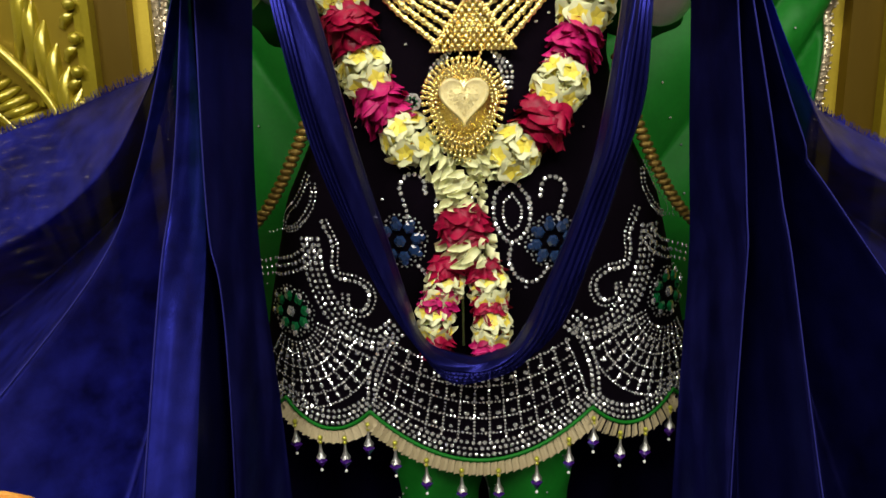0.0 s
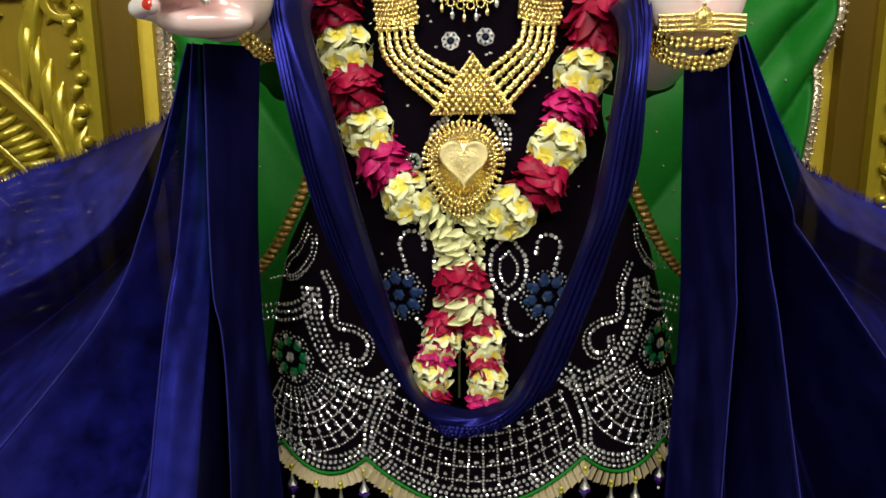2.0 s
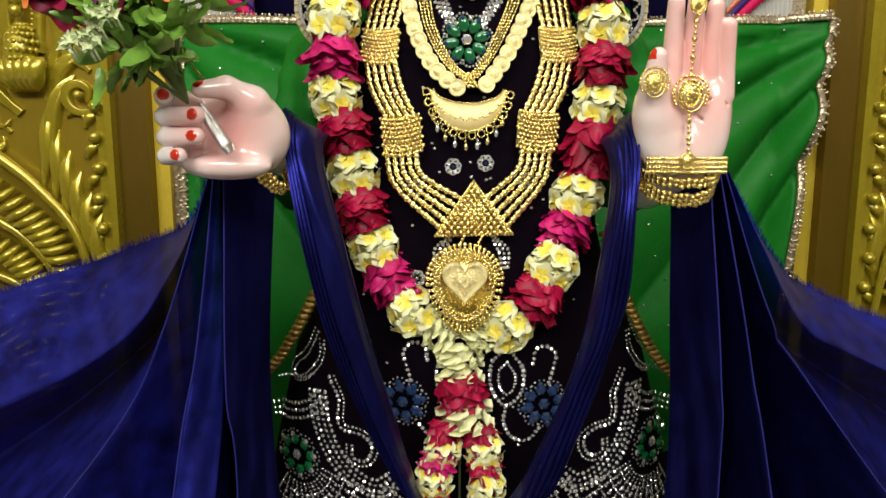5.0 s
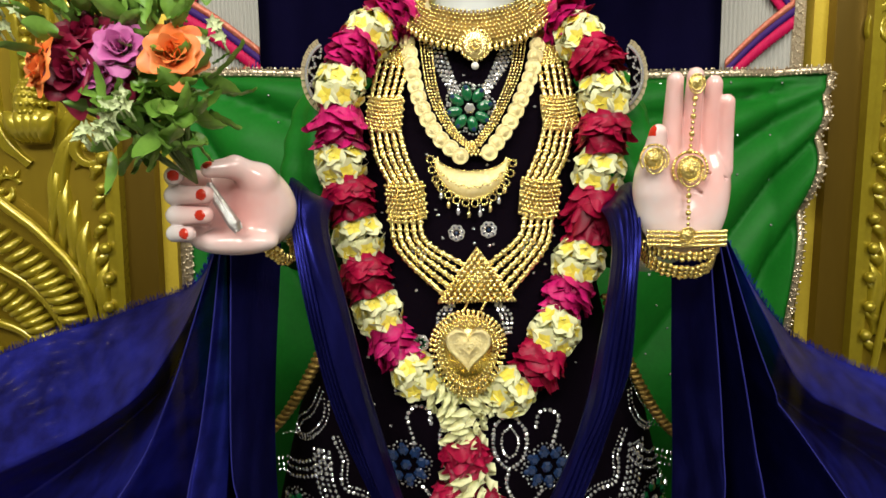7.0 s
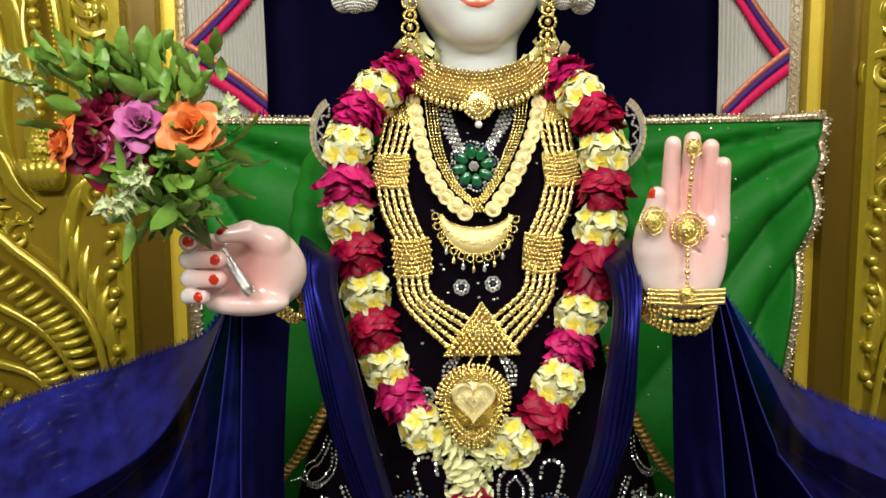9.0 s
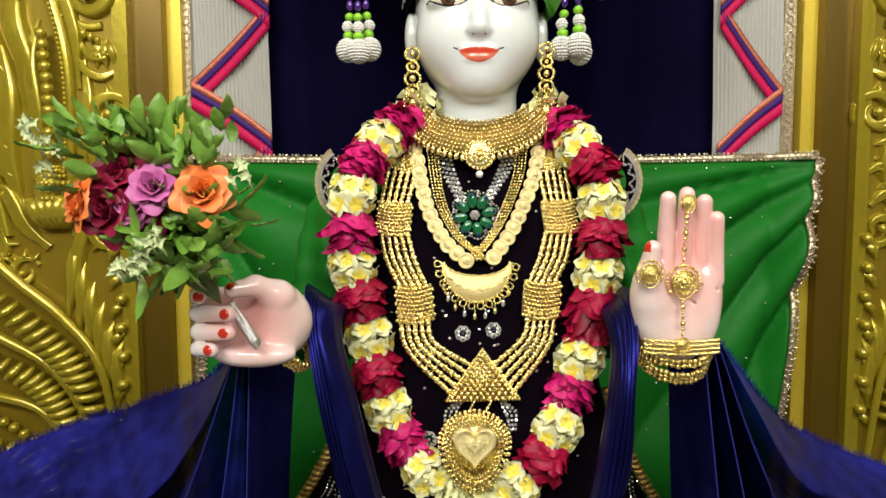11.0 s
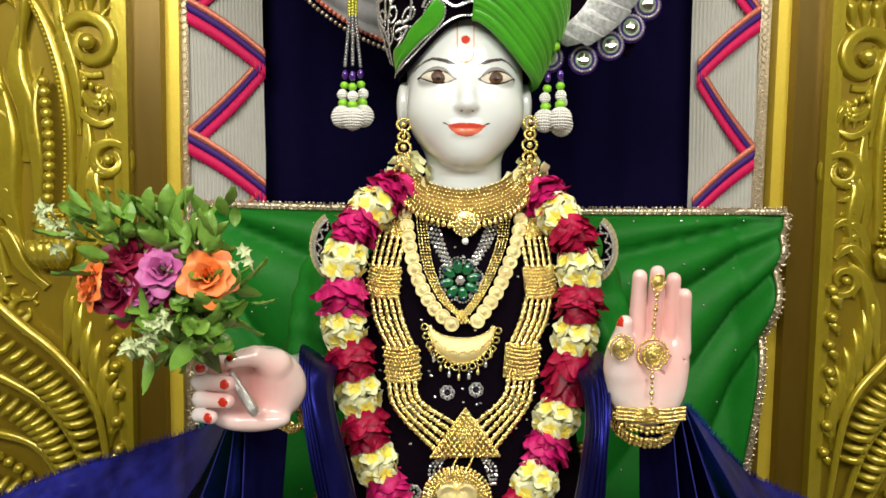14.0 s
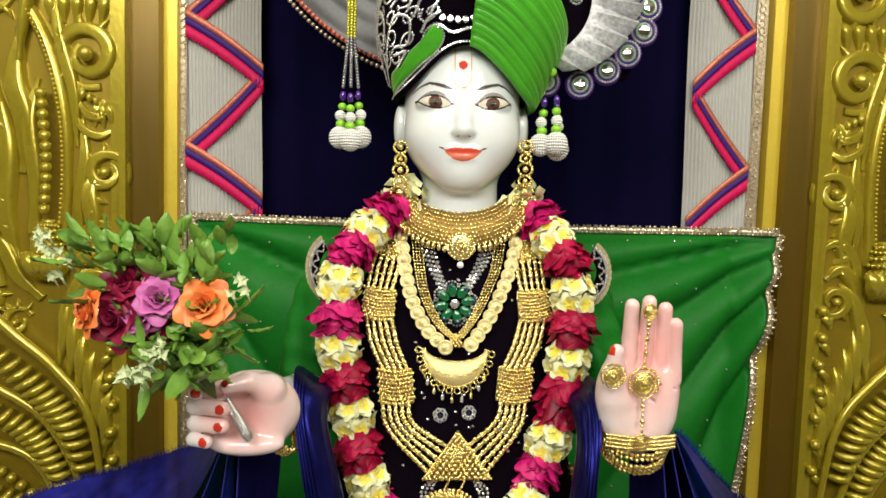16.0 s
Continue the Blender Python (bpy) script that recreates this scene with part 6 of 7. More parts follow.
part("medallion", a, M["gold"], chok)
part("pearl_drop", Acc().add(*ball(mc + np.array([0, 0.002, -0.0245]), 0.0046, 12, 9)), M["pearl"], chok, "round pearl")


# ---------------------------------------------------------------- earrings, bangles, palm chain
def earring(x, z, e):
    t = thing("earring", "long gold filigree earring", "earring", "earrings", at=(x, 0.842, z))
    t.scale = (1.22, 1.0, 1.25)
    a = Acc()
    for k, (w, dz) in enumerate(((0.0075, 0.0), (0.0060, -0.013), (0.0082, -0.025), (0.0072, -0.038), (0.0100, -0.050), (0.0135, -0.064), (0.0105, -0.074))):
        n = 14
        for i in range(n):
            u = 2 * math.pi * i / n
            a.add(*ball((w * math.cos(u), -0.002 * math.sin(u * 2), dz + w * 0.85 * math.sin(u)), 0.0019, 6, 4))
        a.add(*ball((0, -0.002, dz), w * 0.45, 8, 6))
    part("filigree", a, M["gold_dark"], t)
    b = Acc()
    for i in range(11):
        b.add(*ball(((i - 5) * 0.0022, -0.002, -0.080 - 0.007 * math.cos((i - 5) * 0.28)), 0.0019, 6, 4))
    part("bead_fringe", b, M["gold"], t)["kind"] = "stuff"


earring(-0.0535, 1.874, -1)
earring(0.1205, 1.880, 1)


def bangle(c, rx, ry, tilt, rows, label):
    t = thing("bangle", label, "bangle", "bangles", at=c)
    a = Acc()
    for j in range(rows):
        for i in range(40):
            u = 2 * math.pi * i / 40
            v = Vector((rx * math.cos(u), ry * math.sin(u), (j - rows / 2) * 0.0052 + 0.001 * math.sin(i * 2.1 + j)))
            v = Matrix.Rotation(tilt[0], 3, "X") @ Matrix.Rotation(tilt[1], 3, "Y") @ v
            a.add(*ball(v, 0.0034, 6, 4))
    part("beaded_band", a, M["gold_dark"], t)
    return t


bangle((0.2435, 0.690, 1.522), 0.0395, 0.034, (0.30, 0.0), 2, "gold beaded bangle round the raised wrist")
bangle((0.2435, 0.694, 1.512), 0.037, 0.036, (0.52, 0.0), 3, "broad gold bangle with floral relief")
bangle((-0.184, 0.690, 1.534), 0.036, 0.038, (0.25, 1.0), 3, "gold floral bangle below the closed palm")

pc = thing("palm_ornament", "gold palm chain with drop medallion, ring and bracelet", "ornament")
a = Acc()
for i in range(30):
    x = 0.2025 + 0.080 * i / 29
    for j in range(4):
        a.add(*ball((x, 0.664 - 0.010 * math.sin(math.pi * i / 29), 1.521 + 0.0045 * j), (0.0019, 0.0022, 0.0023), 6, 4))
part("bracelet", a, M["gold"], pc)


def medallion(c, r, name, spikes):
    a = Acc()
    c = np.array(c)
    a.add(*ball(c, (r * 0.8, 0.003, r * 0.8), 16, 8))
    for rr in (0.58, 0.84):
        ts_ = np.linspace(0, 2 * math.pi, 33)
        a.add(*tube(np.stack([c[0] + rr * r * np.cos(ts_), np.full(33, c[1] - 0.002), c[2] + rr * r * np.sin(ts_) * np.where(np.sin(ts_) < 0, 1.35, 1.0)], 1), r * 0.075, 6))
    for rr, n, br in ((0.33, 9, 0.10), (0.71, 20, 0.06)):
        for k in range(n):
            t = 2 * math.pi * k / n
            zz = rr * r * math.sin(t) * (1.25 if math.sin(t) < 0 else 1.0)
            a.add(*ball(c + np.array([rr * r * math.cos(t), -0.002, zz]), br * r, 6, 4))
    if spikes:
        for k in range(22):
            t = -0.6 + (math.pi + 1.2) * k / 21
            a.add(*ball(c + np.array([1.12 * r * math.cos(t), 0, 1.12 * r * math.sin(t)]), 0.13 * r, 6, 4))
    a.add(*ball(c + np.array([0, -0.003, 0]), r * 0.25, 8, 6))
    part(name, a, M["gold_dark"], pc)


medallion((0.2425, 0.656, 1.683), 0.0095, "finger_ring", False)
medallion((0.2415, 0.660, 1.598), 0.0155, "drop_medallion", True)
medallion((0.2385, 0.652, 1.532), 0.0095, "wrist_medallion", False)
medallion((0.2020, 0.650, 1.608), 0.0125, "thumb_ring", True)
for (p, q, n) in (((0.2425, 0.657, 1.673), (0.242, 0.664, 1.616), 11), ((0.241, 0.660, 1.577), (0.239, 0.652, 1.543), 7)):
    a = Acc()
    for i in range(n):
        s = i / (n - 1)
        a.add(*ball(np.array(p) * (1 - s) + np.array(q) * s, 0.0032 if i % 3 == 1 else 0.0021, 6, 4))
    part("chain", a, M["gold_dark"], pc)
fo = thing("foil_stick", "silver foil wrapped stick held in the closed palm", "foil", at=(-0.212, 0.610, 1.565))
P, F = tube([(-0.016, 0.004, 0.019), (-0.006, 0.0, 0.004), (0.008, -0.001, -0.018), (0.012, 0.0, -0.024)], [0.003, 0.0048, 0.0055, 0.0045], 10)
P = np.asarray(P) + np.array([[rnd.uniform(-.0012, .0012) for _ in range(3)] for _ in range(len(P))])
part("foil", Acc().add(P, F), M["silver"], fo, smooth=False)


# ---------------------------------------------------------------- turban
tur = thing("turban", "green silk turban with black jewelled band and silver crest", "turban", at=(0.03, 0.89, 1.98))
TU = np.array([0.03, 0.89, 1.98])


def dome(u, v, k=1.0):
    """The turban's body: u round it, v from its rim to its top; its rim dips behind and rises over the forehead."""
    a = u * 2 * math.pi - math.pi / 2
    rim = 1.938 + 0.068 * np.exp(-((np.mod(u + 0.5, 1) - 0.5) / 0.115) ** 2)
    z = rim + (2.20 - rim) * v
    rx = (0.094 + 0.045 * np.sin(v * 2.4)) * np.sqrt(np.clip(1.02 - v ** 3, 0.02, 1)) * k
    return 0.032 + rx * np.cos(a) + 0.012 * v, 0.892 + rx * 1.02 * np.sin(a), z


P, F = grid(120, 40, lambda u, v: dome(u, v), closed_u=True)
part("velvet_crown", Acc().add(P - TU, F), M["velvet"], tur)
# wound silk: pleats that run slantwise over one side
a = Acc()
for k in range(25):
    s = k / 24
    pts = []
    for i in range(26):
        q = i / 25
        u = 0.005 + 0.27 * q
        z0 = 0.015 + 0.30 * (s + 0.04) * (0.25 + 0.75 * np.sin(q * 1.25)) + 0.58 * s * (1 - q) * 0.95 - 0.10 * q
        x, y, z = dome(np.array(u), np.array(np.clip(z0, 0.0, 0.95)), 1.05 + 0.05 * math.sin(math.pi * min(1, q * 1.05)))
        pts.append((float(x), float(y), float(z)))
    part("silk_pleat", Acc().add(*tube(np.array(pts) - TU, 0.0064 + 0.0010 * math.sin(k * 2.2), 8, 0.85)), M["green_t"], tur)


def on_dome(u, v, k=1.03):
    x, y, z = dome(np.array(u), np.array(v), k)
    return np.array([float(x), float(y), float(z)])


def dome_gems(name, curves, r, m="crystal", k=1.025):
    a = Acc()
    for pts, step in curves:
        q = np.array([on_dome(u, v, k) for u, v in spline(pts, 60)])
        for p in even(q, step):
            d = p - np.array([0.032, 0.892, p[2] - 0.01])
            a.add(*gem(p - TU, r, d))
    part(name, a, M[m], tur, smooth=False)["kind"] = "stuff"


dome_gems("stone_edge", [([(-0.25, 0.03), (-0.12, 0.03), (-0.05, 0.03), (0.0, 0.02), (0.03, 0.03)], 0.0042)], 0.0020, k=1.03)
dome_gems("stone_scroll", [
    ([(-0.20, 0.16), (-0.17, 0.28), (-0.14, 0.36), (-0.11, 0.30), (-0.12, 0.20), (-0.15, 0.22)], 0.0042),
    ([(-0.21, 0.40), (-0.18, 0.52), (-0.14, 0.56), (-0.12, 0.47), (-0.15, 0.42)], 0.0042), ([(-0.22, 0.08), (-0.20, 0.20), (-0.22, 0.34), (-0.20, 0.50)], 0.0042),
    ([(-0.24, 0.10), (-0.23, 0.22), (-0.245, 0.36), (-0.23, 0.52), (-0.21, 0.62)], 0.0042), ([(-0.18, 0.12), (-0.15, 0.14), (-0.13, 0.17), (-0.16, 0.19)], 0.0042),
    ([(-0.19, 0.26), (-0.175, 0.36), (-0.19, 0.44), (-0.21, 0.36), (-0.20, 0.28)], 0.0042), ([(-0.11, 0.36), (-0.09, 0.46), (-0.11, 0.54), (-0.125, 0.46)], 0.0042), ([(-0.09, 0.20), (-0.075, 0.24), (-0.055, 0.24)], 0.0042),
    ([(-0.10, 0.30), (-0.07, 0.42), (-0.05, 0.34), (-0.07, 0.26)], 0.0042), ([(-0.13, 0.62), (-0.09, 0.56), (-0.06, 0.60)], 0.0042),
    ([(-0.055, 0.17), (-0.03, 0.09), (0.0, 0.10), (0.02, 0.11), (0.045, 0.17), (0.06, 0.24), (0.075, 0.36)], 0.0042)], 0.0026)
trnd, coils = random.Random(41), []
for iu in range(5):
    for iv in range(5):
        cu, cv = -0.235 + 0.040 * iu + trnd.uniform(-.006, .006), 0.17 + 0.105 * iv + trnd.uniform(-.015, .015) + 0.03 * (iu % 2)
        a0, sn = trnd.uniform(0, 6.28), trnd.choice((-1, 1))
        coils.append(([(cu + 0.021 * (1 - 0.75 * k / 9) * math.cos(a0 + sn * k * 0.85), cv + 0.050 * (1 - 0.75 * k / 9) * math.sin(a0 + sn * k * 0.85)) for k in range(10)], 0.0040))
dome_gems("stone_coil", coils, 0.0019)
a = Acc()
for p in even(np.array([on_dome(u, v, 1.035) for u, v in spline([(-0.05, 0.20), (-0.02, 0.15), (0.01, 0.16), (0.035, 0.21), (0.055, 0.32)], 40)]), 0.0095):
    d = Vector(p - np.array([0.032, 0.892, p[2] - 0.006])).to_track_quat("Z", "Y").to_matrix().to_4x4()
    P, F = grid(14, 4, lambda u, v: (np.interp(v, [0, .5, .8, 1], [0, 0.0036, 0.0044, 0.0046]) * np.cos(u * 2 * math.pi), np.interp(v, [0, .5, .8, 1], [0, 0.0036, 0.0044, 0.0046]) * np.sin(u * 2 * math.pi), np.interp(v, [0, .5, .8, 1], [0.001, 0.001, 0.0018, 0])), closed_u=True)
    a.add(*moved((P, F), Matrix.Translation(p - TU) @ d))
part("mirror_row", a, M["mirror"], tur)["kind"] = "stuff"


def cloth_patch(name, outline, lift):
    """A padded green shape sewn on the band, with a beaded edge."""
    q = spline(outline + outline[:1], 60)
    c = q.mean(0)
    P = [on_dome(*c, 1.06 + lift)]
    for s in (0.55, 0.9, 1.0):
        P += [on_dome(*(c + (p - c) * s), {0.55: 1.055, 0.9: 1.045, 1.0: 1.02}[s] + lift) for p in q]
    F = [(0, 1 + i, 1 + (i + 1) % 60) for i in range(60)] + [(1 + r * 60 + i, 61 + r * 60 + i, 61 + r * 60 + (i + 1) % 60, 1 + r * 60 + (i + 1) % 60) for r in range(2) for i in range(60)]
    ob = part(name, Acc().add(np.array(P) - TU, F), M["green_t"], tur, "padded green silk shape")
    b = Acc()
    for p in even(np.array(P[121:181]), 0.0038):
        b.add(*ball(p - TU, 0.0017, 6, 4))
    part("bead_edge", b, M["silver"], ob)["kind"] = "stuff"


cloth_patch("green_leaf_patch", [(-0.03, 0.30), (-0.005, 0.27), (0.008, 0.33), (0.03, 0.36), (0.03, 0.47), (0.008, 0.50), (-0.002, 0.44), (-0.02, 0.46), (-0.012, 0.37)], 0.0)
cloth_patch("green_rim_patch", [(-0.215, 0.035), (-0.17, 0.05), (-0.11, 0.055), (-0.065, 0.05), (-0.050, 0.10), (-0.062, 0.19), (-0.085, 0.16), (-0.12, 0.15), (-0.15, 0.12), (-0.19, 0.12)], 0.0)

# the silver crest: pleated ruff and a fan of round mirrors
cr = [(0.152, 1.977), (0.201, 1.975), (0.239, 1.996), (0.268, 2.021), (0.290, 2.053), (0.295, 2.087), (0.285, 2.122), (0.268, 2.155)]
for x, z in cr:
    p = np.array([x, 0.885, z])
    rr = 0.0172
    ring = Acc()
    for i in range(26):
        t = 2 * math.pi * i / 26
        ring.add(*ball(p - TU + np.array([rr * math.cos(t), -0.003, rr * math.sin(t)]), 0.0022, 6, 4))
        ring.add(*ball(p - TU + np.array([rr * 0.60 * math.cos(t), -0.004, rr * 0.60 * math.sin(t)]), 0.0016, 6, 4))
    base = part("mirror_disc", Acc().add(*moved(ball((0, 0, 0), (rr * 1.28, 0.004, rr * 1.28), 20, 8), Matrix.Translation(p - TU))), M["purple"], tur)
    part("green_ring", Acc().add(*moved(ball((0, 0, 0), (rr * 0.85, 0.0045, rr * 0.85), 20, 8), Matrix.Translation(p - TU + np.array([0, -0.001, 0])))), M["green_t"], base)
    part("bead_ring", ring, M["silver"], base)["kind"] = "stuff"
    tilt = Matrix.Rotation(rnd.uniform(-.12, .12), 4, "Z") @ Matrix.Rotation(rnd.uniform(-.2, .12), 4, "X")
    part("mirror", Acc().add(*moved(ball((0, 0, 0), (rr * 0.52, 0.0012, rr * 0.52), 20, 4), Matrix.Translation(p - TU + np.array([0, -0.0062, 0])) @ tilt)), M["mirror"], base)
a = Acc()
arc_o = spline([(0.158, 1.992), (0.200, 1.990), (0.232, 2.008), (0.256, 2.032), (0.274, 2.062), (0.277, 2.095), (0.262, 2.13)], 120)
arc_i = spline([(0.140, 2.006), (0.165, 2.018), (0.188, 2.036), (0.205, 2.06), (0.212, 2.085), (0.212, 2.11), (0.205, 2.14)], 120)


def ruff(u, v):
    i = np.clip((u * 119), 0, 119)
    xo, zo = np.interp(i, range(120), arc_o[:, 0]), np.interp(i, range(120), arc_o[:, 1])
    xi, zi = np.interp(i, range(120), arc_i[:, 0]), np.interp(i, range(120), arc_i[:, 1])
    saw = np.abs(np.mod(u * 8, 1) - 0.5) * 2
    return xi + (xo - xi) * v, 0.878 - 0.034 * saw * v - 0.004 * v, zi + (zo - zi) * v


P, F = grid(161, 8, ruff)
part("silver_ruff", Acc().add(*thick(P - TU, F, 0.002)), M["glitter"], tur, "glittering silver pleated ruff", smooth=False)
P, F = grid(40, 10, lambda u, v: (0.16 + 0.13 * v * np.cos(-0.6 + u * 2.0), 0.897 + 0 * u, 2.05 + 0.12 * v * np.sin(-0.6 + u * 2.0)))
part("crest_backing", Acc().add(*thick(P - TU, F, 0.004)), M["velvet"], tur)
a = Acc()
for r in range(3):
    for i in range(16):
        t = 2 * math.pi * i / 16
        a.add(*ball(np.array([0.186 + 0.010 * math.cos(t) * (1 - 0.3 * r), 0.862 - 0.003 * r, 2.096 + 0.014 * math.sin(t) * (1 - 0.3 * r)]) - TU, 0.0019, 6, 4))
part("silver_curl", a, M["silver"], tur)
part("pink_stone", Acc().add(*ball(np.array([0.186, 0.868, 2.112]) - TU, (0.012, 0.006, 0.011), 12, 8)), M["magenta_gem"], tur)


def tassel(c, strands, label, long):
    """Bead strings that end in pearl-covered balls."""
    t = thing("bead_tassel", label, "tassel", "turban tassels", at=c)
    for dx, dy, dz in strands:
        top = 0.0
        if long:
            a, b = Acc(), Acc()
            for i in range(24):
                a.add(*ball((dx * 0.30, dy * 0.3, 0.185 - 0.0042 * i), 0.0030, 6, 4))
            for i in range(17):
                s = i / 16
                b.add(*ball((dx * (0.30 + 0.45 * s), dy * (0.3 + 0.4 * s), 0.085 - 0.0042 * i), 0.0029, 6, 4))
            part("yellow_string", a, M["yellow_bead"], t)["kind"] = "stuff"
            part("black_string", b, M["black_bead"], t)["kind"] = "stuff"
        part("purple_bead", Acc().add(*ball((dx * 0.75, dy, 0.005 + dz), (0.0046, 0.0046, 0.0072), 8, 8)), M["amethyst"], t)
        part("lime_bead", Acc().add(*ball((dx * 0.80, dy, -0.010 + dz), (0.0064, 0.0064, 0.0056), 10, 8)), M["lime"], t)
        for zc, r, rows in ((-0.023, 0.0066, 6), (-0.0545, 0.0150, 11)):
            a = Acc().add(*ball((dx, dy, zc + dz), r * 0.9, 10, 8))
            for j in range(rows + 1):
                th = math.pi * (j + 0.2) / (rows + 0.4)
                n = max(3, int(2 * math.pi * math.sin(th) * r / 0.0032))
                for i in range(n):
                    ph = 2 * math.pi * i / n
                    a.add(*ball((dx + r * math.sin(th) * math.cos(ph), dy + r * math.sin(th) * math.sin(ph), zc + dz + r * math.cos(th)), 0.0017, 5, 4))
            part("pearl_ball", a, M["pearl"], t, "ball covered with white seed pearls")
        part("lime_bead", Acc().add(*ball((dx * 0.92, dy, -0.035 + dz), (0.0076, 0.0076, 0.0064), 10, 8)), M["lime"], t)


tassel((-0.129, 0.885, 1.943), [(-0.014, 0.004, 0.0), (0.002, -0.010, -0.004), (0.015, 0.006, 0.002)], "long bead tassel with lime beads and pearl balls", True)
tassel((0.157, 0.855, 1.939), [(-0.014, 0.004, 0.0), (0.006, -0.008, 0.002), (0.011, 0.008, -0.005)], "short bead tassel with lime beads and pearl balls", False)
part("top_bead", Acc().add(*ball(np.array([0.154, 0.850, 1.985]) - TU, 0.0068, 10, 8)), M["lime"], tur)

# round grey ruffled canopy behind the turban
can = thing("ruffled_canopy", "grey pleated round canopy with red and gold sequin rim", "canopy", at=(0.03, 1.0, 2.30))
cx, cz, R = 0.035, 2.325, 0.345
P, F = grid(240, 70, lambda u, v: (cx + R * (0.25 + 0.75 * v) * np.cos(u * 2 * math.pi) - 0.03, 0.03 * (1 - v) - 0.010 * np.abs(np.sin(v * 15 * math.pi / 2 + 2 * np.sin(u * 9))) + 0.006 * np.sin(u * 90 + v * 7) * v, cz + R * 0.95 * (0.25 + 0.75 * v) * np.sin(u * 2 * math.pi) - 2.30), closed_u=True)
part("pleated_cloth", Acc().add(*thick(P, F, 0.003)), M["grey_dark"], can)
a, b = Acc(), Acc()
for k in range(260):
    t = 2 * math.pi * k / 260
    a.add(*ball((cx + R * 1.0 * math.cos(t) - 0.03, -0.010, cz + R * 0.95 * math.sin(t) - 2.30), 0.0044, 6, 4))
    b.add(*ball((cx + R * 1.03 * math.cos(t) - 0.03, -0.006, cz + R * 0.98 * math.sin(t) - 2.30), 0.0036, 6, 4))
part("red_rim", a, M["orange_rib"], can)["kind"] = "stuff"
part("gold_rim", b, M["sequin"], can)["kind"] = "stuff"


# ---------------------------------------------------------------- bouquet
bq = thing("bouquet", "bouquet of orange, lilac and dark red roses with leaves", "bouquet", at=(-0.236, 0.600, 1.60))
BO = np.array([-0.236, 0.600, 1.60])
brnd = random.Random(31)


def open_rose(c, face, r, mats, open_=0.72):
    """A garden rose: a tight bud in widening whorls of curled petals, facing face."""
    a = Acc()
    q = Vector(face).normalized().to_track_quat("Z", "Y").to_matrix().to_4x4()
    base = Matrix.Translation(np.array(c) - BO) @ q
    for ring, (n, rad, tilt, size) in enumerate(((3, 0.08, -0.10, 0.50), (4, 0.16, 0.02, 0.62), (5, 0.25, 0.30 * open_, 0.74), (5, 0.32, 0.75 * open_, 0.86), (5, 0.36, 1.30 * open_, 0.95))):
        for i in range(n):
            t = 2 * math.pi * (i + 0.5 * (ring % 2)) / n + brnd.uniform(-.15, .15)
            m = base @ Matrix.Rotation(t, 4, "Z") @ Matrix.Translation((0, -r * rad, -0.25 * r - 0.05 * r * ring)) @ Matrix.Rotation(tilt + brnd.uniform(-.12, .12), 4, "X")
            petal_patch(a, m, r * size * 1.55, r * size * 1.02, 0.20, 0.05 + 0.13 * ring, None, 9, 7, 0.0012, brnd.uniform(0, 6))
    return part("rose", a, M[mats], bq)


for c, face, r, m in (((-0.232, 0.548, 1.696), (0.15, -1, 0.30), 0.0215, "rose_o"), ((-0.277, 0.552, 1.702), (0.2, -1, 0.5), 0.019, "rose_l"), ((-0.297, 0.554, 1.680), (-0.1, -1, 0.1), 0.016, "rose_l"),
                      ((-0.323, 0.556, 1.682), (-0.3, -1, 0.0), 0.028, "rose_d"), ((-0.288, 0.560, 1.658), (0.1, -1, -0.2), 0.020, "rose_d"), ((-0.315, 0.565, 1.714), (-0.1, -1, 0.7), 0.023, "rose_d"),
                      ((-0.351, 0.558, 1.686), (-0.9, -0.8, 0.2), 0.019, "rose_o")):
    open_rose(c, face, r, m)


def leaf(c, d, up, L, W):
    """A pointed leaf with a folded midrib and a drooping tip."""
    m = Matrix.Translation(np.array(c) - BO) @ Vector(d).normalized().to_track_quat("Z", "Y").to_matrix().to_4x4() @ Matrix.Rotation(up, 4, "Z")
    droop = brnd.uniform(0.05, 0.35)
    P, F = grid(5, 9, lambda u, v: ((u - 0.5) * W * np.sin(math.pi * np.clip(v * 0.93 + 0.05, 0, 1)) ** 0.8, np.abs(u - 0.5) * W * 0.35 + droop * L * v ** 2 + 0.0006 * np.sin(v * 20), v * L))
    part("leaf", Acc().add(*moved((P, F), m)), M["leaf"], bq)


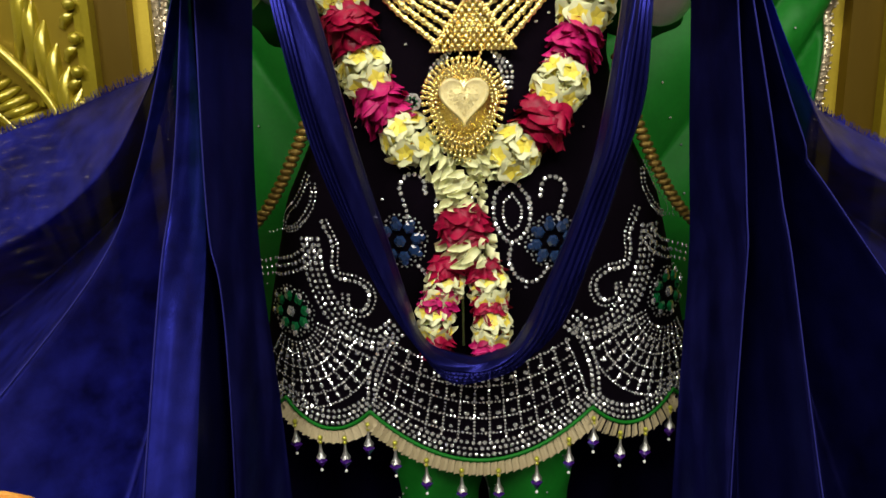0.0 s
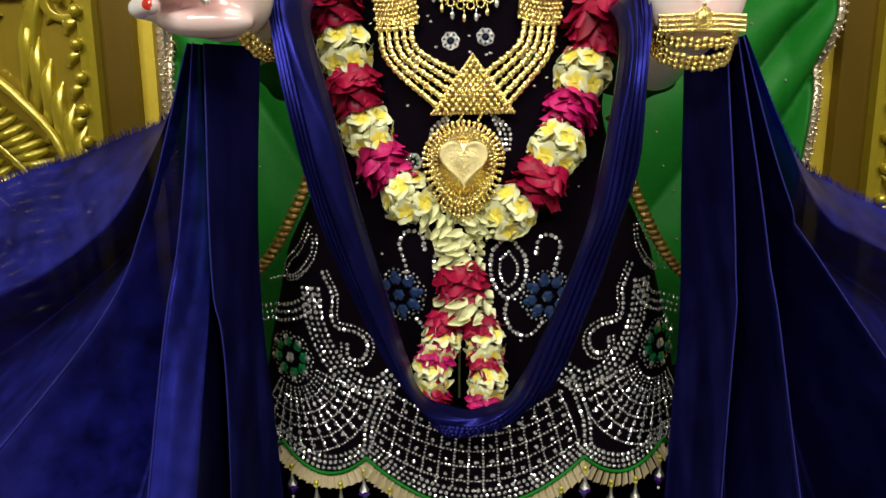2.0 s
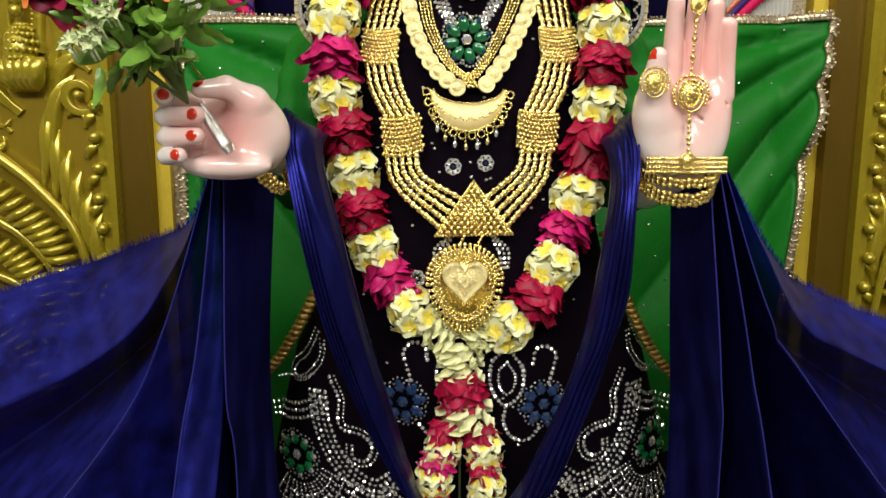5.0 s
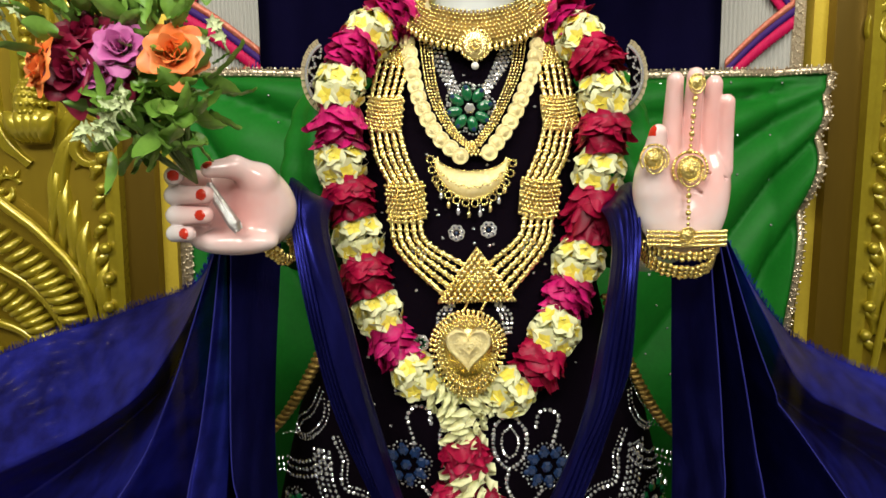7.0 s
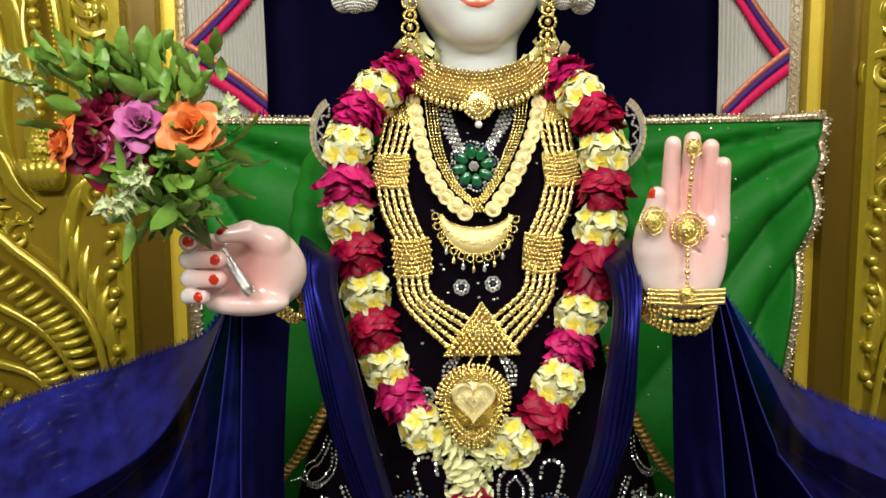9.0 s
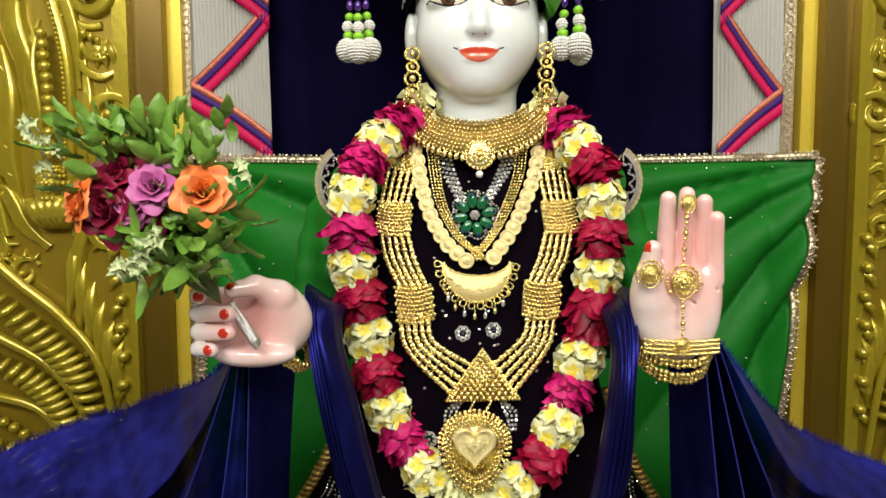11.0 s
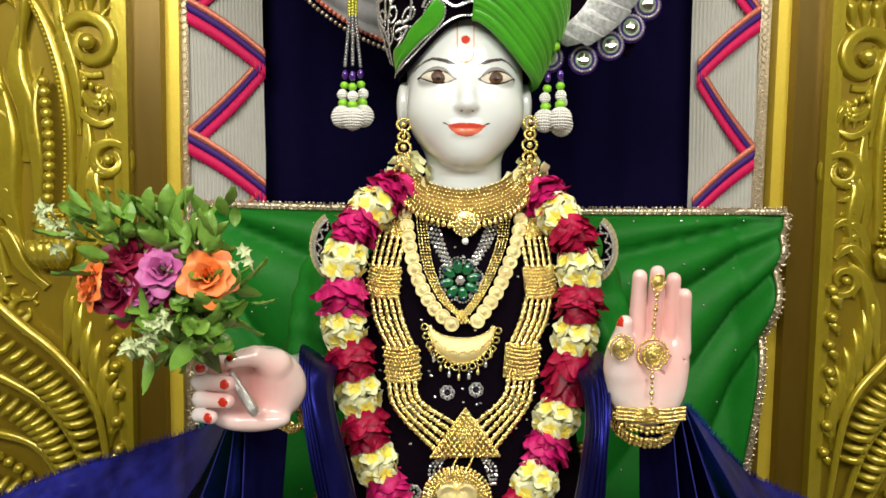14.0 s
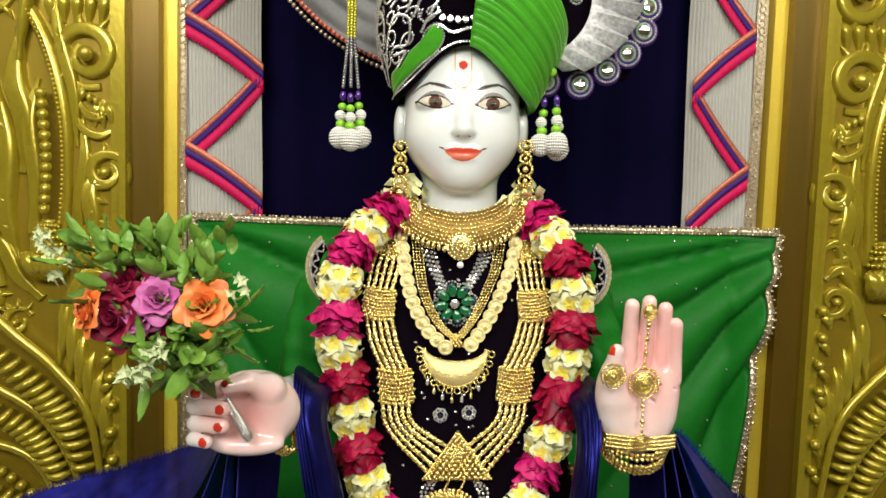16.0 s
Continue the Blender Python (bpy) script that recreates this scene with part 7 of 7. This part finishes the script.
for cx_, cz_, sx, sz, n, L in ((-0.255, 1.732, 0.035, 0.022, 26, 0.034), (-0.290, 1.735, 0.035, 0.018, 18, 0.030), (-0.268, 1.640, 0.026, 0.022, 44, 0.032), (-0.325, 1.738, 0.03, 0.015, 12, 0.030),
                               (-0.300, 1.700, 0.04, 0.03, 18, 0.036), (-0.235, 1.650, 0.018, 0.03, 16, 0.038), (-0.345, 1.735, 0.02, 0.015, 8, 0.030), (-0.225, 1.690, 0.02, 0.02, 8, 0.04), (-0.285, 1.622, 0.02, 0.01, 3, 0.036), (-0.248, 1.655, 0.030, 0.035, 44, 0.024), (-0.275, 1.725, 0.050, 0.028, 40, 0.024)):
    for k in range(n):
        c = (cx_ + brnd.gauss(0, sx * 0.6), 0.575 + brnd.uniform(-0.03, 0.03), cz_ + brnd.gauss(0, sz * 0.6))
        d = (c[0] + 0.255 + brnd.uniform(-.13, .13), brnd.uniform(-0.12, 0.05), c[2] - 1.665 + brnd.uniform(-0.09, 0.09))
        leaf(c, d, brnd.uniform(-1.2, 1.2), L * brnd.uniform(0.7, 1.2), L * brnd.uniform(0.42, 0.60))
for k in range(26):
    x, z = -0.29 + brnd.uniform(-0.075, 0.07), 1.68 + brnd.uniform(-0.03, 0.07)
    q = spline([(-0.238, 0.612, 1.585), (-0.245 + (x + 0.245) * 0.4, 0.59, 1.63), (x, 0.578, z)], 10)
    part("stalk", Acc().add(*tube(q - BO, 0.0013, 5)), M["stem"], bq)


def floret(c):
    a = Acc()
    for i in range(5):
        m = Matrix.Translation(np.array(c) - BO) @ Matrix.Rotation(brnd.uniform(-.6, .6), 4, "X") @ Matrix.Rotation(2 * math.pi * i / 5 + brnd.uniform(-.2, .2), 4, "Y")
        petal_patch(a, m, 0.0046, 0.0078 * brnd.uniform(0.7, 1.2), 0.1, 0.3, None, 3, 4)
    a.add(*tube(np.array([c, (c[0] + 0.004, c[1] + 0.006, c[2] - 0.012)]) - BO, 0.0011, 5))
    part("white_floret", a, M["white_fl"], bq, "small white starry flower")


for k in range(10):
    floret((-0.388 + brnd.uniform(-.016, .016), 0.57, 1.742 + brnd.uniform(-.024, .026)))
for k in range(18):
    s = brnd.random()
    floret((-0.262 - 0.042 * s + brnd.uniform(-.008, .008), 0.535, 1.655 - 0.035 * s + brnd.uniform(-.010, .010)))
for k in range(4):
    floret((-0.205 + brnd.uniform(-.01, .012), 0.56, 1.71 + brnd.uniform(-.01, .012)))

# orange silk at the platform's edge
P, F = grid(40, 16, lambda u, v: (-0.425 + 0.13 * np.cos(u * 2 * math.pi) * np.sin(v * math.pi), 0.56 + 0.06 * np.sin(u * 2 * math.pi) * np.sin(v * math.pi), 0.890 - 0.170 * np.cos(v * math.pi) + 0.003 * np.sin(u * 60)), closed_u=True)
tagged(part("silk_bolster", Acc().add(P, F), M["orange_silk"]), "orange silk bolster standing on the dark platform", "cushion")
